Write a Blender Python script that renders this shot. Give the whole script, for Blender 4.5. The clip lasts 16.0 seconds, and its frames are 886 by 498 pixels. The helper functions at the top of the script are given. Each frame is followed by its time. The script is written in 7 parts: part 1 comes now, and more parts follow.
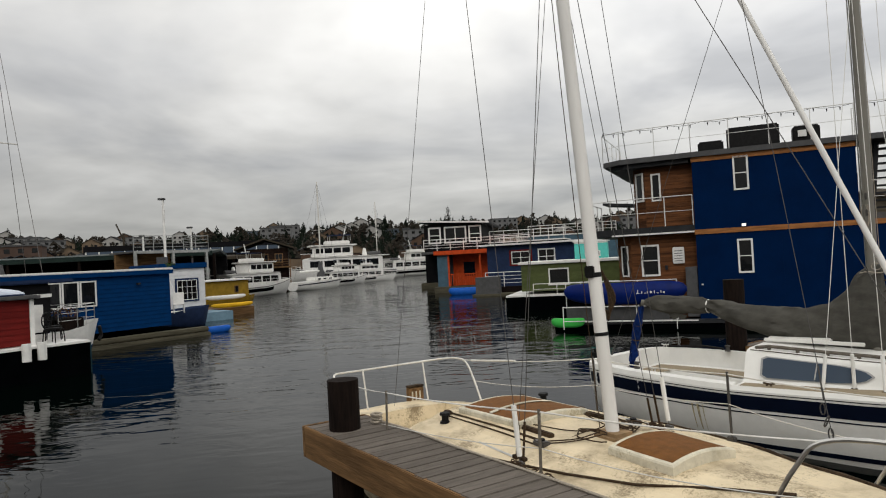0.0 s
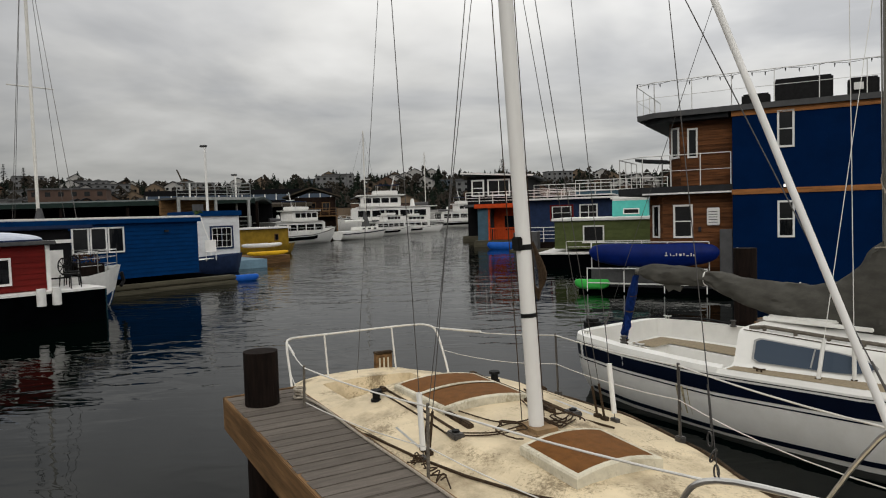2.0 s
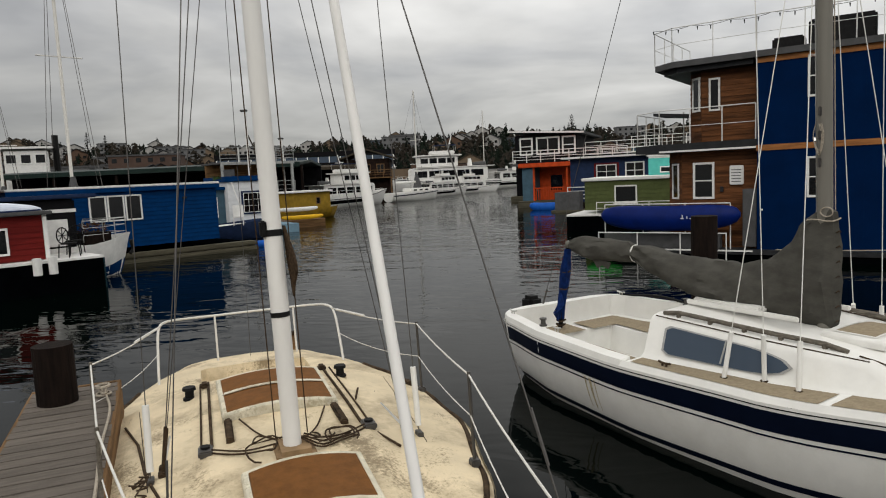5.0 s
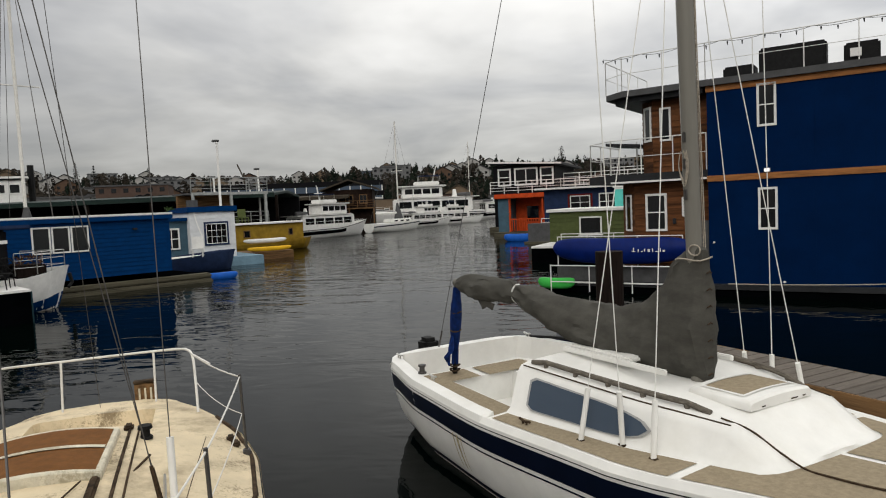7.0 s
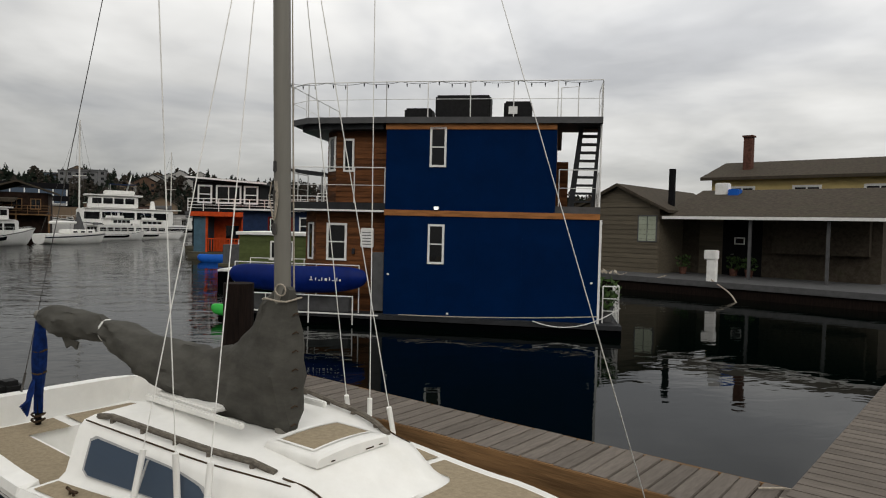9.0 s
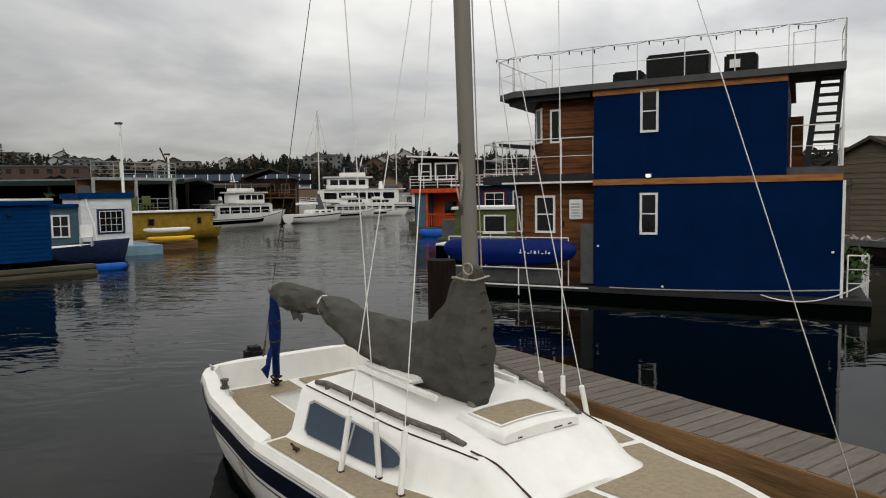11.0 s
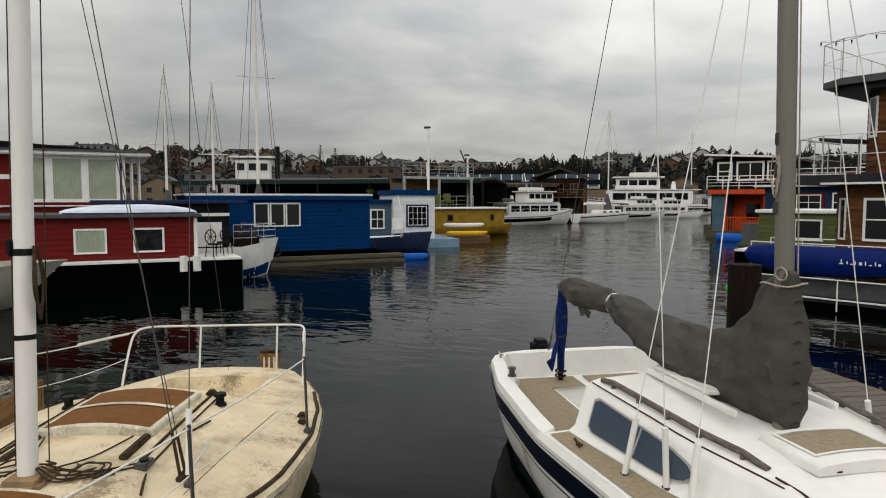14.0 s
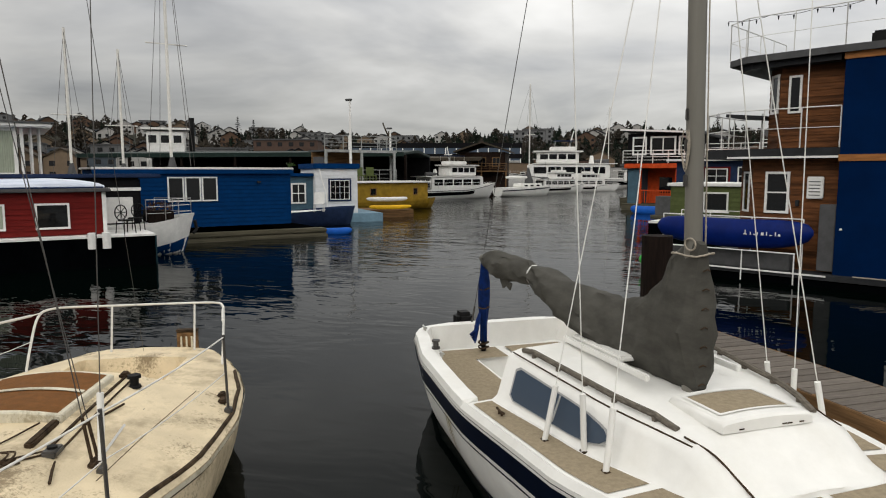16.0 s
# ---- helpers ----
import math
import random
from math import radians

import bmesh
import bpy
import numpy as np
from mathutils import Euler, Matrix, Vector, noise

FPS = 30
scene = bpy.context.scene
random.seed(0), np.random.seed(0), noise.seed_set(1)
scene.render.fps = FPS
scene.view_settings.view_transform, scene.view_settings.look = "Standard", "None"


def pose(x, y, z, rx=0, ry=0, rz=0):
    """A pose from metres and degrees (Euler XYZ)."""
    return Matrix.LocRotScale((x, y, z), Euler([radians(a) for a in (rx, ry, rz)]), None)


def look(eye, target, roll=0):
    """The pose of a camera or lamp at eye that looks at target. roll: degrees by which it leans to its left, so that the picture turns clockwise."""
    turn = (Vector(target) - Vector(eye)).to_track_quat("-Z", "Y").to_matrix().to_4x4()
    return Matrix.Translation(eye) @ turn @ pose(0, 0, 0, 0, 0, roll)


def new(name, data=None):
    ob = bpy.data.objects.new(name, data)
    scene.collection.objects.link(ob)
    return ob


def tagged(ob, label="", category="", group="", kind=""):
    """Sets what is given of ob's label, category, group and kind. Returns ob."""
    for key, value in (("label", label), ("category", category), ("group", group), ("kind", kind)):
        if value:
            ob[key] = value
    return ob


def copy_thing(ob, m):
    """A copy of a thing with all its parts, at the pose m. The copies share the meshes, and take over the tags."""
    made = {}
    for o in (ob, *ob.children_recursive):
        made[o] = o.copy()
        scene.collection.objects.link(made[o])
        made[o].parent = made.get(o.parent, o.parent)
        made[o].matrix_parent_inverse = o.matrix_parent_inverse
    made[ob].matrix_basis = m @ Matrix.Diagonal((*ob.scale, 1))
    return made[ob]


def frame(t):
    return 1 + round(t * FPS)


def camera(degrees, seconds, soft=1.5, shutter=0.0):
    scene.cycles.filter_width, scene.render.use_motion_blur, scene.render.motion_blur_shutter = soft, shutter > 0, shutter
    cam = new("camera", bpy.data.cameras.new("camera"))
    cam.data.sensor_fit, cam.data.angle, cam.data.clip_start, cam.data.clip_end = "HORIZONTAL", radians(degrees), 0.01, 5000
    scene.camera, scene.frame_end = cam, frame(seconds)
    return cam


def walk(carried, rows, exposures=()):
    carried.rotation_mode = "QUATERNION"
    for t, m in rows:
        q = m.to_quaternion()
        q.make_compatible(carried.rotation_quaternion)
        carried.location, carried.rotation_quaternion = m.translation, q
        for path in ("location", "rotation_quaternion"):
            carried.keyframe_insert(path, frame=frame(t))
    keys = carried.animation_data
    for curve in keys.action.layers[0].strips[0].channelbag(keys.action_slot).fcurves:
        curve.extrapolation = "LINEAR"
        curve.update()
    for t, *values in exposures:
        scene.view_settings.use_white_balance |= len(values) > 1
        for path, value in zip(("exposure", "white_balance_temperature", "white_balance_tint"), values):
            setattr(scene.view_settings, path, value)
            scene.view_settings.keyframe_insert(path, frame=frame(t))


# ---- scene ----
cam = camera(66.1, 16.0, soft=1.1)
PATH = [
    (0, (0.07, -1.841, 2.554), (0.221, 0.153, 2.587), -3.1),
    (0.5, (0.356, -1.655, 2.603), (0.341, 0.341, 2.476), -6.0),
    (1, (0.713, -1.557, 2.595), (0.613, 0.438, 2.485), -7.1),
    (1.5, (0.957, -1.374, 2.615), (0.903, 0.622, 2.498), -2.1),
    (2, (1.209, -1.176, 2.623), (1.196, 0.821, 2.52), -1.7),
    (2.5, (1.556, -0.99, 2.628), (1.495, 1.009, 2.596), 2.3),
    (3, (1.879, -0.798, 2.647), (1.901, 1.192, 2.445), -2.7),
    (3.5, (2.25, -0.61, 2.662), (2.328, 1.366, 2.363), -0.2),
    (3.7, (2.39, -0.576, 2.674), (2.409, 1.401, 2.375), -2.1),
    (5.8, (3.781, 0.131, 2.603), (3.475, 2.1, 2.429), -1.9),
    (6, (3.914, 0.208, 2.574), (3.64, 2.182, 2.404), -3.4),
    (6.5, (4.19, 0.474, 2.597), (3.937, 2.457, 2.541), 0.5),
    (7, (4.485, 0.662, 2.617), (4.287, 2.648, 2.491), -2.6),
    (7.5, (4.856, 0.815, 2.598), (4.64, 2.8, 2.501), -0.5),
    (8, (5.111, 0.965, 2.603), (5.051, 2.964, 2.576), 3.9),
    (8.2, (5.21, 1.067, 2.629), (5.333, 3.063, 2.666), 4.9),
    (9.25, (5.52, 1.13, 2.67), (6.17, 3.018, 2.565), 1.0),
    (10.3, (5.72, 1.154, 2.704), (6.128, 3.105, 2.534), -1.2),
    (10.5, (5.717, 1.151, 2.71), (6.009, 3.123, 2.543), -1.8),
    (11, (5.684, 1.123, 2.718), (5.683, 3.117, 2.563), -0.9),
    (11.5, (5.673, 1.121, 2.709), (5.426, 3.1, 2.551), -1.2),
    (12, (5.649, 1.103, 2.71), (5.185, 3.045, 2.599), -1.2),
    (12.5, (5.635, 1.135, 2.698), (5.064, 3.047, 2.551), -0.4),
    (13, (5.595, 1.16, 2.696), (4.84, 3.005, 2.536), -0.1),
    (13.5, (5.608, 1.158, 2.688), (4.768, 2.965, 2.52), 0.4),
    (14, (5.624, 1.147, 2.676), (4.821, 2.972, 2.528), 0.0),
    (14.5, (5.614, 1.161, 2.673), (4.856, 2.998, 2.445), -0.7),
    (15, (5.625, 1.187, 2.681), (4.915, 3.039, 2.423), -0.3),
    (15.5, (5.62, 1.172, 2.683), (4.973, 3.051, 2.455), 0.1),
    (16, (5.629, 1.162, 2.674), (5.037, 3.059, 2.45), 0.0),
]
walk(cam, [(t, look(eye, target, roll)) for t, eye, target, roll in PATH],
     [(0, -0.36), (0.5, -0.70), (1.0, -0.58), (1.5, -0.48), (2, -0.44), (3.5, -0.48), (5.0, -0.34), (7, -0.26), (7.5, -0.40), (8.1, -0.48), (9.3, -0.38), (10.5, -0.33), (11.5, -0.28), (14, -0.28), (16, -0.18)])

# ---------------------------------------------------------------- light
world = bpy.data.worlds.new("overcast")
scene.world = world
world.use_nodes = True


def build_world():
    nt = world.node_tree
    nt.nodes.clear()
    n, l = nt.nodes.new, nt.links.new
    out, bg = n("ShaderNodeOutputWorld"), n("ShaderNodeBackground")
    l(bg.outputs[0], out.inputs[0])
    tc, sep = n("ShaderNodeTexCoord"), n("ShaderNodeSeparateXYZ")
    l(tc.outputs["Generated"], sep.inputs[0])
    zc = n("ShaderNodeMath"); zc.operation = "MAXIMUM"; zc.inputs[1].default_value = 0.0
    l(sep.outputs[2], zc.inputs[0])
    za = n("ShaderNodeMath"); za.operation = "ADD"; za.inputs[1].default_value = 0.17
    l(zc.outputs[0], za.inputs[0])
    dx = n("ShaderNodeMath"); dx.operation = "DIVIDE"; l(sep.outputs[0], dx.inputs[0]); l(za.outputs[0], dx.inputs[1])
    dy = n("ShaderNodeMath"); dy.operation = "DIVIDE"; l(sep.outputs[1], dy.inputs[0]); l(za.outputs[0], dy.inputs[1])
    com = n("ShaderNodeCombineXYZ"); l(dx.outputs[0], com.inputs[0]); l(dy.outputs[0], com.inputs[1])
    big = n("ShaderNodeTexNoise"); big.inputs["Scale"].default_value = 0.78; big.inputs["Detail"].default_value = 5; big.inputs["Roughness"].default_value = 0.5
    big.inputs["Distortion"].default_value = 0.4
    l(com.outputs[0], big.inputs["Vector"])
    small = n("ShaderNodeTexNoise"); small.inputs["Scale"].default_value = 3.2; small.inputs["Detail"].default_value = 6
    l(com.outputs[0], small.inputs["Vector"])
    r1 = n("ShaderNodeMapRange"); r1.inputs[1].default_value = 0.34; r1.inputs[2].default_value = 0.66; r1.inputs[3].default_value = 0.66; r1.inputs[4].default_value = 1.26
    l(big.outputs[0], r1.inputs[0])
    r2 = n("ShaderNodeMapRange"); r2.inputs[1].default_value = 0.3; r2.inputs[2].default_value = 0.7; r2.inputs[3].default_value = 0.93; r2.inputs[4].default_value = 1.07
    l(small.outputs[0], r2.inputs[0])
    m = n("ShaderNodeMath"); m.operation = "MULTIPLY"; l(r1.outputs[0], m.inputs[0]); l(r2.outputs[0], m.inputs[1])
    # overcast sky: the zenith about three times as bright as the horizon
    ramp = n("ShaderNodeMapRange"); ramp.inputs[1].default_value = 0.0; ramp.inputs[2].default_value = 1.0; ramp.inputs[3].default_value = SKY_LOW; ramp.inputs[4].default_value = SKY_TOP
    l(zc.outputs[0], ramp.inputs[0])
    low = n("ShaderNodeMapRange"); low.interpolation_type = "SMOOTHSTEP"
    low.inputs[1].default_value = 0.03; low.inputs[2].default_value = 0.34; low.inputs[3].default_value = 0.63; low.inputs[4].default_value = 1.16
    l(zc.outputs[0], low.inputs[0])
    g = n("ShaderNodeMath"); g.operation = "MULTIPLY"; l(ramp.outputs[0], g.inputs[0]); l(low.outputs[0], g.inputs[1])
    g2 = n("ShaderNodeMath"); g2.operation = "MULTIPLY"; l(g.outputs[0], g2.inputs[0]); l(m.outputs[0], g2.inputs[1])
    # the overcast is thinner and brighter towards +x
    ew = n("ShaderNodeMapRange"); ew.interpolation_type = "SMOOTHSTEP"
    ew.inputs[1].default_value, ew.inputs[2].default_value, ew.inputs[3].default_value, ew.inputs[4].default_value = -0.85, 0.65, 0.84, 1.34
    l(sep.outputs[0], ew.inputs[0])
    g3 = n("ShaderNodeMath"); g3.operation = "MULTIPLY"; l(g2.outputs[0], g3.inputs[0]); l(ew.outputs[0], g3.inputs[1])
    tint = n("ShaderNodeMixRGB"); tint.inputs[1].default_value = (0.86, 0.90, 1.0, 1); tint.inputs[2].default_value = (1.0, 0.985, 0.95, 1)
    l(r1.outputs[0], tint.inputs[0])
    cloud = n("ShaderNodeVectorMath"); cloud.operation = "SCALE"; l(tint.outputs[0], cloud.inputs[0]); l(g3.outputs[0], cloud.inputs["Scale"])
    sky = n("ShaderNodeTexSky"); sky.sky_type = "NISHITA"; sky.sun_disc = False
    sky.sun_elevation, sky.sun_rotation = radians(35), radians(196)
    thin = n("ShaderNodeVectorMath"); thin.operation = "SCALE"; thin.inputs["Scale"].default_value = 0.008
    l(sky.outputs[0], thin.inputs[0])
    add = n("ShaderNodeVectorMath"); add.operation = "ADD"; l(cloud.outputs[0], add.inputs[0]); l(thin.outputs[0], add.inputs[1])
    l(add.outputs[0], bg.inputs[0])
    bg.inputs[1].default_value = 1.0


SKY_LOW, SKY_TOP = 0.75, 1.26
build_world()
sun = new("sun", bpy.data.lights.new("sun", "SUN"))
sun.data.energy, sun.data.angle, sun.data.color = 0.95, radians(30), (1.0, 0.97, 0.92)
sun.matrix_world = look((0, 0, 0), (0.25, 0.85, -0.62))


# ---------------------------------------------------------------- materials
def mat(name, color, rough=0.6, vary=0.15, scale=6.0, metal=0.0, bump=0.0, bscale=40.0, color2=None, stain=0.0, stain_col=(0.05, 0.04, 0.03),
        stain_scale=1.3, per_piece=0.0, stretch=(1, 1, 1), spec=0.10, fine=0.0):
    """A surface with colour variation at two scales, stains, per-piece shift and fine relief."""
    ma = bpy.data.materials.new(name)
    ma.use_nodes = True
    nt = ma.node_tree
    n, l = nt.nodes.new, nt.links.new
    b = nt.nodes["Principled BSDF"]
    b.inputs["Roughness"].default_value, b.inputs["Metallic"].default_value = rough, metal
    b.inputs["Specular IOR Level"].default_value = spec
    tc, mp = n("ShaderNodeTexCoord"), n("ShaderNodeMapping")
    mp.inputs["Scale"].default_value = stretch
    l(tc.outputs["Object"], mp.inputs[0])
    geo = n("ShaderNodeObjectInfo")
    off = n("ShaderNodeVectorMath"); off.operation = "MULTIPLY_ADD"
    off.inputs[1].default_value = (7.3, 5.1, 3.7)
    l(geo.outputs["Random"], off.inputs[0]); l(mp.outputs[0], off.inputs[2])
    no = n("ShaderNodeTexNoise"); no.inputs["Scale"].default_value = scale; no.inputs["Detail"].default_value = 6; no.inputs["Roughness"].default_value = 0.65
    l(off.outputs[0], no.inputs["Vector"])
    c2 = color2 or tuple(max(0.0, c * (1 - 2.2 * vary)) for c in color)
    rmp = n("ShaderNodeMapRange"); rmp.inputs[1].default_value = 0.36; rmp.inputs[2].default_value = 0.64
    l(no.outputs[0], rmp.inputs[0])
    mx = n("ShaderNodeMixRGB"); mx.inputs[1].default_value = (*c2, 1); mx.inputs[2].default_value = (*color, 1)
    l(rmp.outputs[0], mx.inputs[0])
    last = mx.outputs[0]
    if stain:
        sn = n("ShaderNodeTexNoise"); sn.inputs["Scale"].default_value = stain_scale; sn.inputs["Detail"].default_value = 8; sn.inputs["Roughness"].default_value = 0.7
        l(off.outputs[0], sn.inputs["Vector"])
        sr = n("ShaderNodeMapRange"); sr.inputs[1].default_value = 0.5; sr.inputs[2].default_value = 0.68; sr.inputs[4].default_value = stain
        l(sn.outputs[0], sr.inputs[0])
        sm = n("ShaderNodeMixRGB"); sm.inputs[2].default_value = (*stain_col, 1)
        l(sr.outputs[0], sm.inputs[0]); l(last, sm.inputs[1]); last = sm.outputs[0]
    if fine:
        fn = n("ShaderNodeTexNoise"); fn.inputs["Scale"].default_value = 42; fn.inputs["Detail"].default_value = 9; fn.inputs["Roughness"].default_value = 0.72
        l(off.outputs[0], fn.inputs["Vector"])
        pn = n("ShaderNodeTexNoise"); pn.inputs["Scale"].default_value = 1.7; pn.inputs["Detail"].default_value = 6; pn.inputs["Roughness"].default_value = 0.6
        l(off.outputs[0], pn.inputs["Vector"])
        pa = n("ShaderNodeMath"); pa.operation = "MULTIPLY_ADD"; pa.inputs[1].default_value = 1.5; pa.inputs[2].default_value = -0.80
        l(pn.outputs[0], pa.inputs[0])
        ps = n("ShaderNodeMath"); l(fn.outputs[0], ps.inputs[0]); l(pa.outputs[0], ps.inputs[1])
        fr = n("ShaderNodeMapRange"); fr.inputs[1].default_value = 0.54; fr.inputs[2].default_value = 0.72; fr.inputs[4].default_value = fine
        l(ps.outputs[0], fr.inputs[0])
        fm = n("ShaderNodeMixRGB"); fm.inputs[2].default_value = (*stain_col, 1)
        l(fr.outputs[0], fm.inputs[0]); l(last, fm.inputs[1]); last = fm.outputs[0]
    if per_piece:
        pr = n("ShaderNodeMapRange"); pr.inputs[3].default_value = 1 - per_piece; pr.inputs[4].default_value = 1 + per_piece
        l(geo.outputs["Random"], pr.inputs[0])
        pm = n("ShaderNodeVectorMath"); pm.operation = "SCALE"
        l(last, pm.inputs[0]); l(pr.outputs[0], pm.inputs["Scale"]); last = pm.outputs[0]
    l(last, b.inputs["Base Color"])
    if bump:
        bn = n("ShaderNodeTexNoise"); bn.inputs["Scale"].default_value = bscale; bn.inputs["Detail"].default_value = 5
        l(off.outputs[0], bn.inputs["Vector"])
        bp = n("ShaderNodeBump"); bp.inputs["Strength"].default_value = bump; bp.inputs["Distance"].default_value = 0.01
        l(bn.outputs[0], bp.inputs["Height"]); l(bp.outputs[0], b.inputs["Normal"])
    return ma


def water_material():
    ma = bpy.data.materials.new("lake_water")
    ma.use_nodes = True
    nt = ma.node_tree
    n, l = nt.nodes.new, nt.links.new
    b = nt.nodes["Principled BSDF"]
    b.inputs["Base Color"].default_value = (0.0005, 0.0016, 0.0012, 1)
    b.inputs["Roughness"].default_value, b.inputs["IOR"].default_value = 0.008, 1.33
    b.inputs["Specular IOR Level"].default_value = 0.10
    tc = n("ShaderNodeTexCoord")
    mp = n("ShaderNodeMapping"); mp.inputs["Rotation"].default_value = (0, 0, radians(20)); mp.inputs["Scale"].default_value = (0.5, 1.0, 1)
    l(tc.outputs["Object"], mp.inputs[0])
    heights = []
    for sc, amt, dist in ((0.75, 0.026, 1.4), (1.9, 0.0135, 1.2), (5.5, 0.0020, 0.6)):
        t = n("ShaderNodeTexNoise"); t.inputs["Scale"].default_value = sc; t.inputs["Detail"].default_value = 2; t.inputs["Distortion"].default_value = dist
        l(mp.outputs[0], t.inputs["Vector"])
        k = n("ShaderNodeMath"); k.operation = "MULTIPLY"; k.inputs[1].default_value = amt
        l(t.outputs[0], k.inputs[0]); heights.append(k)
    s1 = n("ShaderNodeMath"); l(heights[0].outputs[0], s1.inputs[0]); l(heights[1].outputs[0], s1.inputs[1])
    s2 = n("ShaderNodeMath"); l(s1.outputs[0], s2.inputs[0]); l(heights[2].outputs[0], s2.inputs[1])
    # calm and rippled patches
    pt = n("ShaderNodeTexNoise"); pt.inputs["Scale"].default_value = 0.11; pt.inputs["Detail"].default_value = 3
    l(mp.outputs[0], pt.inputs["Vector"])
    pr = n("ShaderNodeMapRange"); pr.inputs[1].default_value = 0.38; pr.inputs[2].default_value = 0.62; pr.inputs[3].default_value = 0.35; pr.inputs[4].default_value = 1.15
    l(pt.outputs[0], pr.inputs[0])
    hm = n("ShaderNodeMath"); hm.operation = "MULTIPLY"; l(s2.outputs[0], hm.inputs[0]); l(pr.outputs[0], hm.inputs[1])
    sx = n("ShaderNodeSeparateXYZ"); l(tc.outputs["Object"], sx.inputs[0])
    lee = n("ShaderNodeMapRange"); lee.interpolation_type = "SMOOTHSTEP"
    lee.inputs[1].default_value, lee.inputs[2].default_value, lee.inputs[3].default_value, lee.inputs[4].default_value = 4.5, 8.0, 1.0, 0.22
    l(sx.outputs[0], lee.inputs[0])
    near = n("ShaderNodeMapRange"); near.interpolation_type = "SMOOTHSTEP"
    near.inputs[1].default_value, near.inputs[2].default_value, near.inputs[3].default_value, near.inputs[4].default_value = 6.0, 15.0, 0.6, 1.55
    l(sx.outputs[1], near.inputs[0])
    sh = n("ShaderNodeMath"); sh.operation = "MULTIPLY"; l(lee.outputs[0], sh.inputs[0]); l(near.outputs[0], sh.inputs[1])
    hs = n("ShaderNodeMath"); hs.operation = "MULTIPLY"; l(hm.outputs[0], hs.inputs[0]); l(sh.outputs[0], hs.inputs[1])
    bp = n("ShaderNodeBump"); bp.inputs["Strength"].default_value = 1.0; bp.inputs["Distance"].default_value = 1.0
    l(hs.outputs[0], bp.inputs["Height"]); l(bp.outputs[0], b.inputs["Normal"])
    return ma


def glass_material(name, color=(0.02, 0.025, 0.03), rough=0.06):
    ma = bpy.data.materials.new(name)
    ma.use_nodes = True
    b = ma.node_tree.nodes["Principled BSDF"]
    b.inputs["Base Color"].default_value = (*color, 1)
    b.inputs["Roughness"].default_value, b.inputs["IOR"].default_value = rough, 1.5
    b.inputs["Specular IOR Level"].default_value = 0.3
    nt = ma.node_tree
    t = nt.nodes.new("ShaderNodeTexNoise"); t.inputs["Scale"].default_value = 1.5
    bp = nt.nodes.new("ShaderNodeBump"); bp.inputs["Strength"].default_value = 0.15; bp.inputs["Distance"].default_value = 0.03
    nt.links.new(t.outputs[0], bp.inputs["Height"]); nt.links.new(bp.outputs[0], b.inputs["Normal"])
    return ma


M_water = water_material()
M_glass = glass_material("window_glass", (0.006, 0.007, 0.008), 0.05)
M_tint = glass_material("smoked_glass", (0.05, 0.07, 0.10), 0.15)
M_gel = mat("white_gelcoat", (0.76, 0.75, 0.71), 0.3, 0.04, 3, stain=0.15, stain_col=(0.5, 0.47, 0.38), stain_scale=2.0)
M_tan = mat("tan_nonskid", (0.30, 0.245, 0.165), 0.85, 0.1, 25, bump=0.4, bscale=220)
M_navy = mat("navy_stripe", (0.003, 0.006, 0.017), 0.35, 0.1, 4)
M_cream = mat("weathered_cream_gelcoat", (0.72, 0.60, 0.405), 0.5, 0.10, 1.6, stain=0.72, stain_col=(0.17, 0.125, 0.070), stain_scale=1.5, bump=0.3, bscale=60, fine=0.8)
M_dirty = mat("lichen_spotted_trim", (0.66, 0.61, 0.48), 0.7, 0.10, 8, stain=0.4, stain_col=(0.24, 0.20, 0.12), stain_scale=5, bump=0.3, bscale=90, fine=0.6)
M_brown = mat("brown_hatch_panel", (0.165, 0.068, 0.017), 0.7, 0.12, 12, bump=0.15, bscale=150)
M_steel = mat("stainless_tube", (0.62, 0.61, 0.58), 0.28, 0.08, 10, metal=0.9)
M_white_tube = mat("white_painted_tube", (0.72, 0.70, 0.65), 0.4, 0.08, 12, stain=0.3, stain_col=(0.35, 0.28, 0.18), stain_scale=6)
M_rope = mat("grubby_rope", (0.42, 0.37, 0.30), 0.9, 0.2, 60)
M_darkrope = mat("dark_rope", (0.070, 0.046, 0.028), 0.9, 0.3, 60)
M_gasket = mat("grey_window_frame", (0.42, 0.42, 0.41), 0.5, 0.1, 9)
M_wire = mat("rigging_wire", (0.10, 0.095, 0.09), 0.45, 0.1, 30, metal=0.5)
M_canvas = mat("grey_sail_cover", (0.078, 0.075, 0.065), 0.9, 0.15, 4, bump=0.4, bscale=9, stain=0.4, stain_col=(0.045, 0.042, 0.036), stain_scale=2.5, stretch=(1, 1, 2.2))
M_alu = mat("weathered_aluminium_spar", (0.20, 0.19, 0.165), 0.5, 0.12, 3, metal=0.25, stretch=(1, 1, 0.1))
M_spar_white = mat("white_painted_spar", (0.74, 0.725, 0.69), 0.4, 0.05, 4, stain=0.25, stain_col=(0.3, 0.27, 0.22), stretch=(1, 1, 0.2))
M_bluerope = mat("blue_tarp_cloth", (0.004, 0.022, 0.12), 0.8, 0.25, 15, bump=0.3)
M_black = mat("black_rubber", (0.012, 0.012, 0.012), 0.6, 0.2, 12)
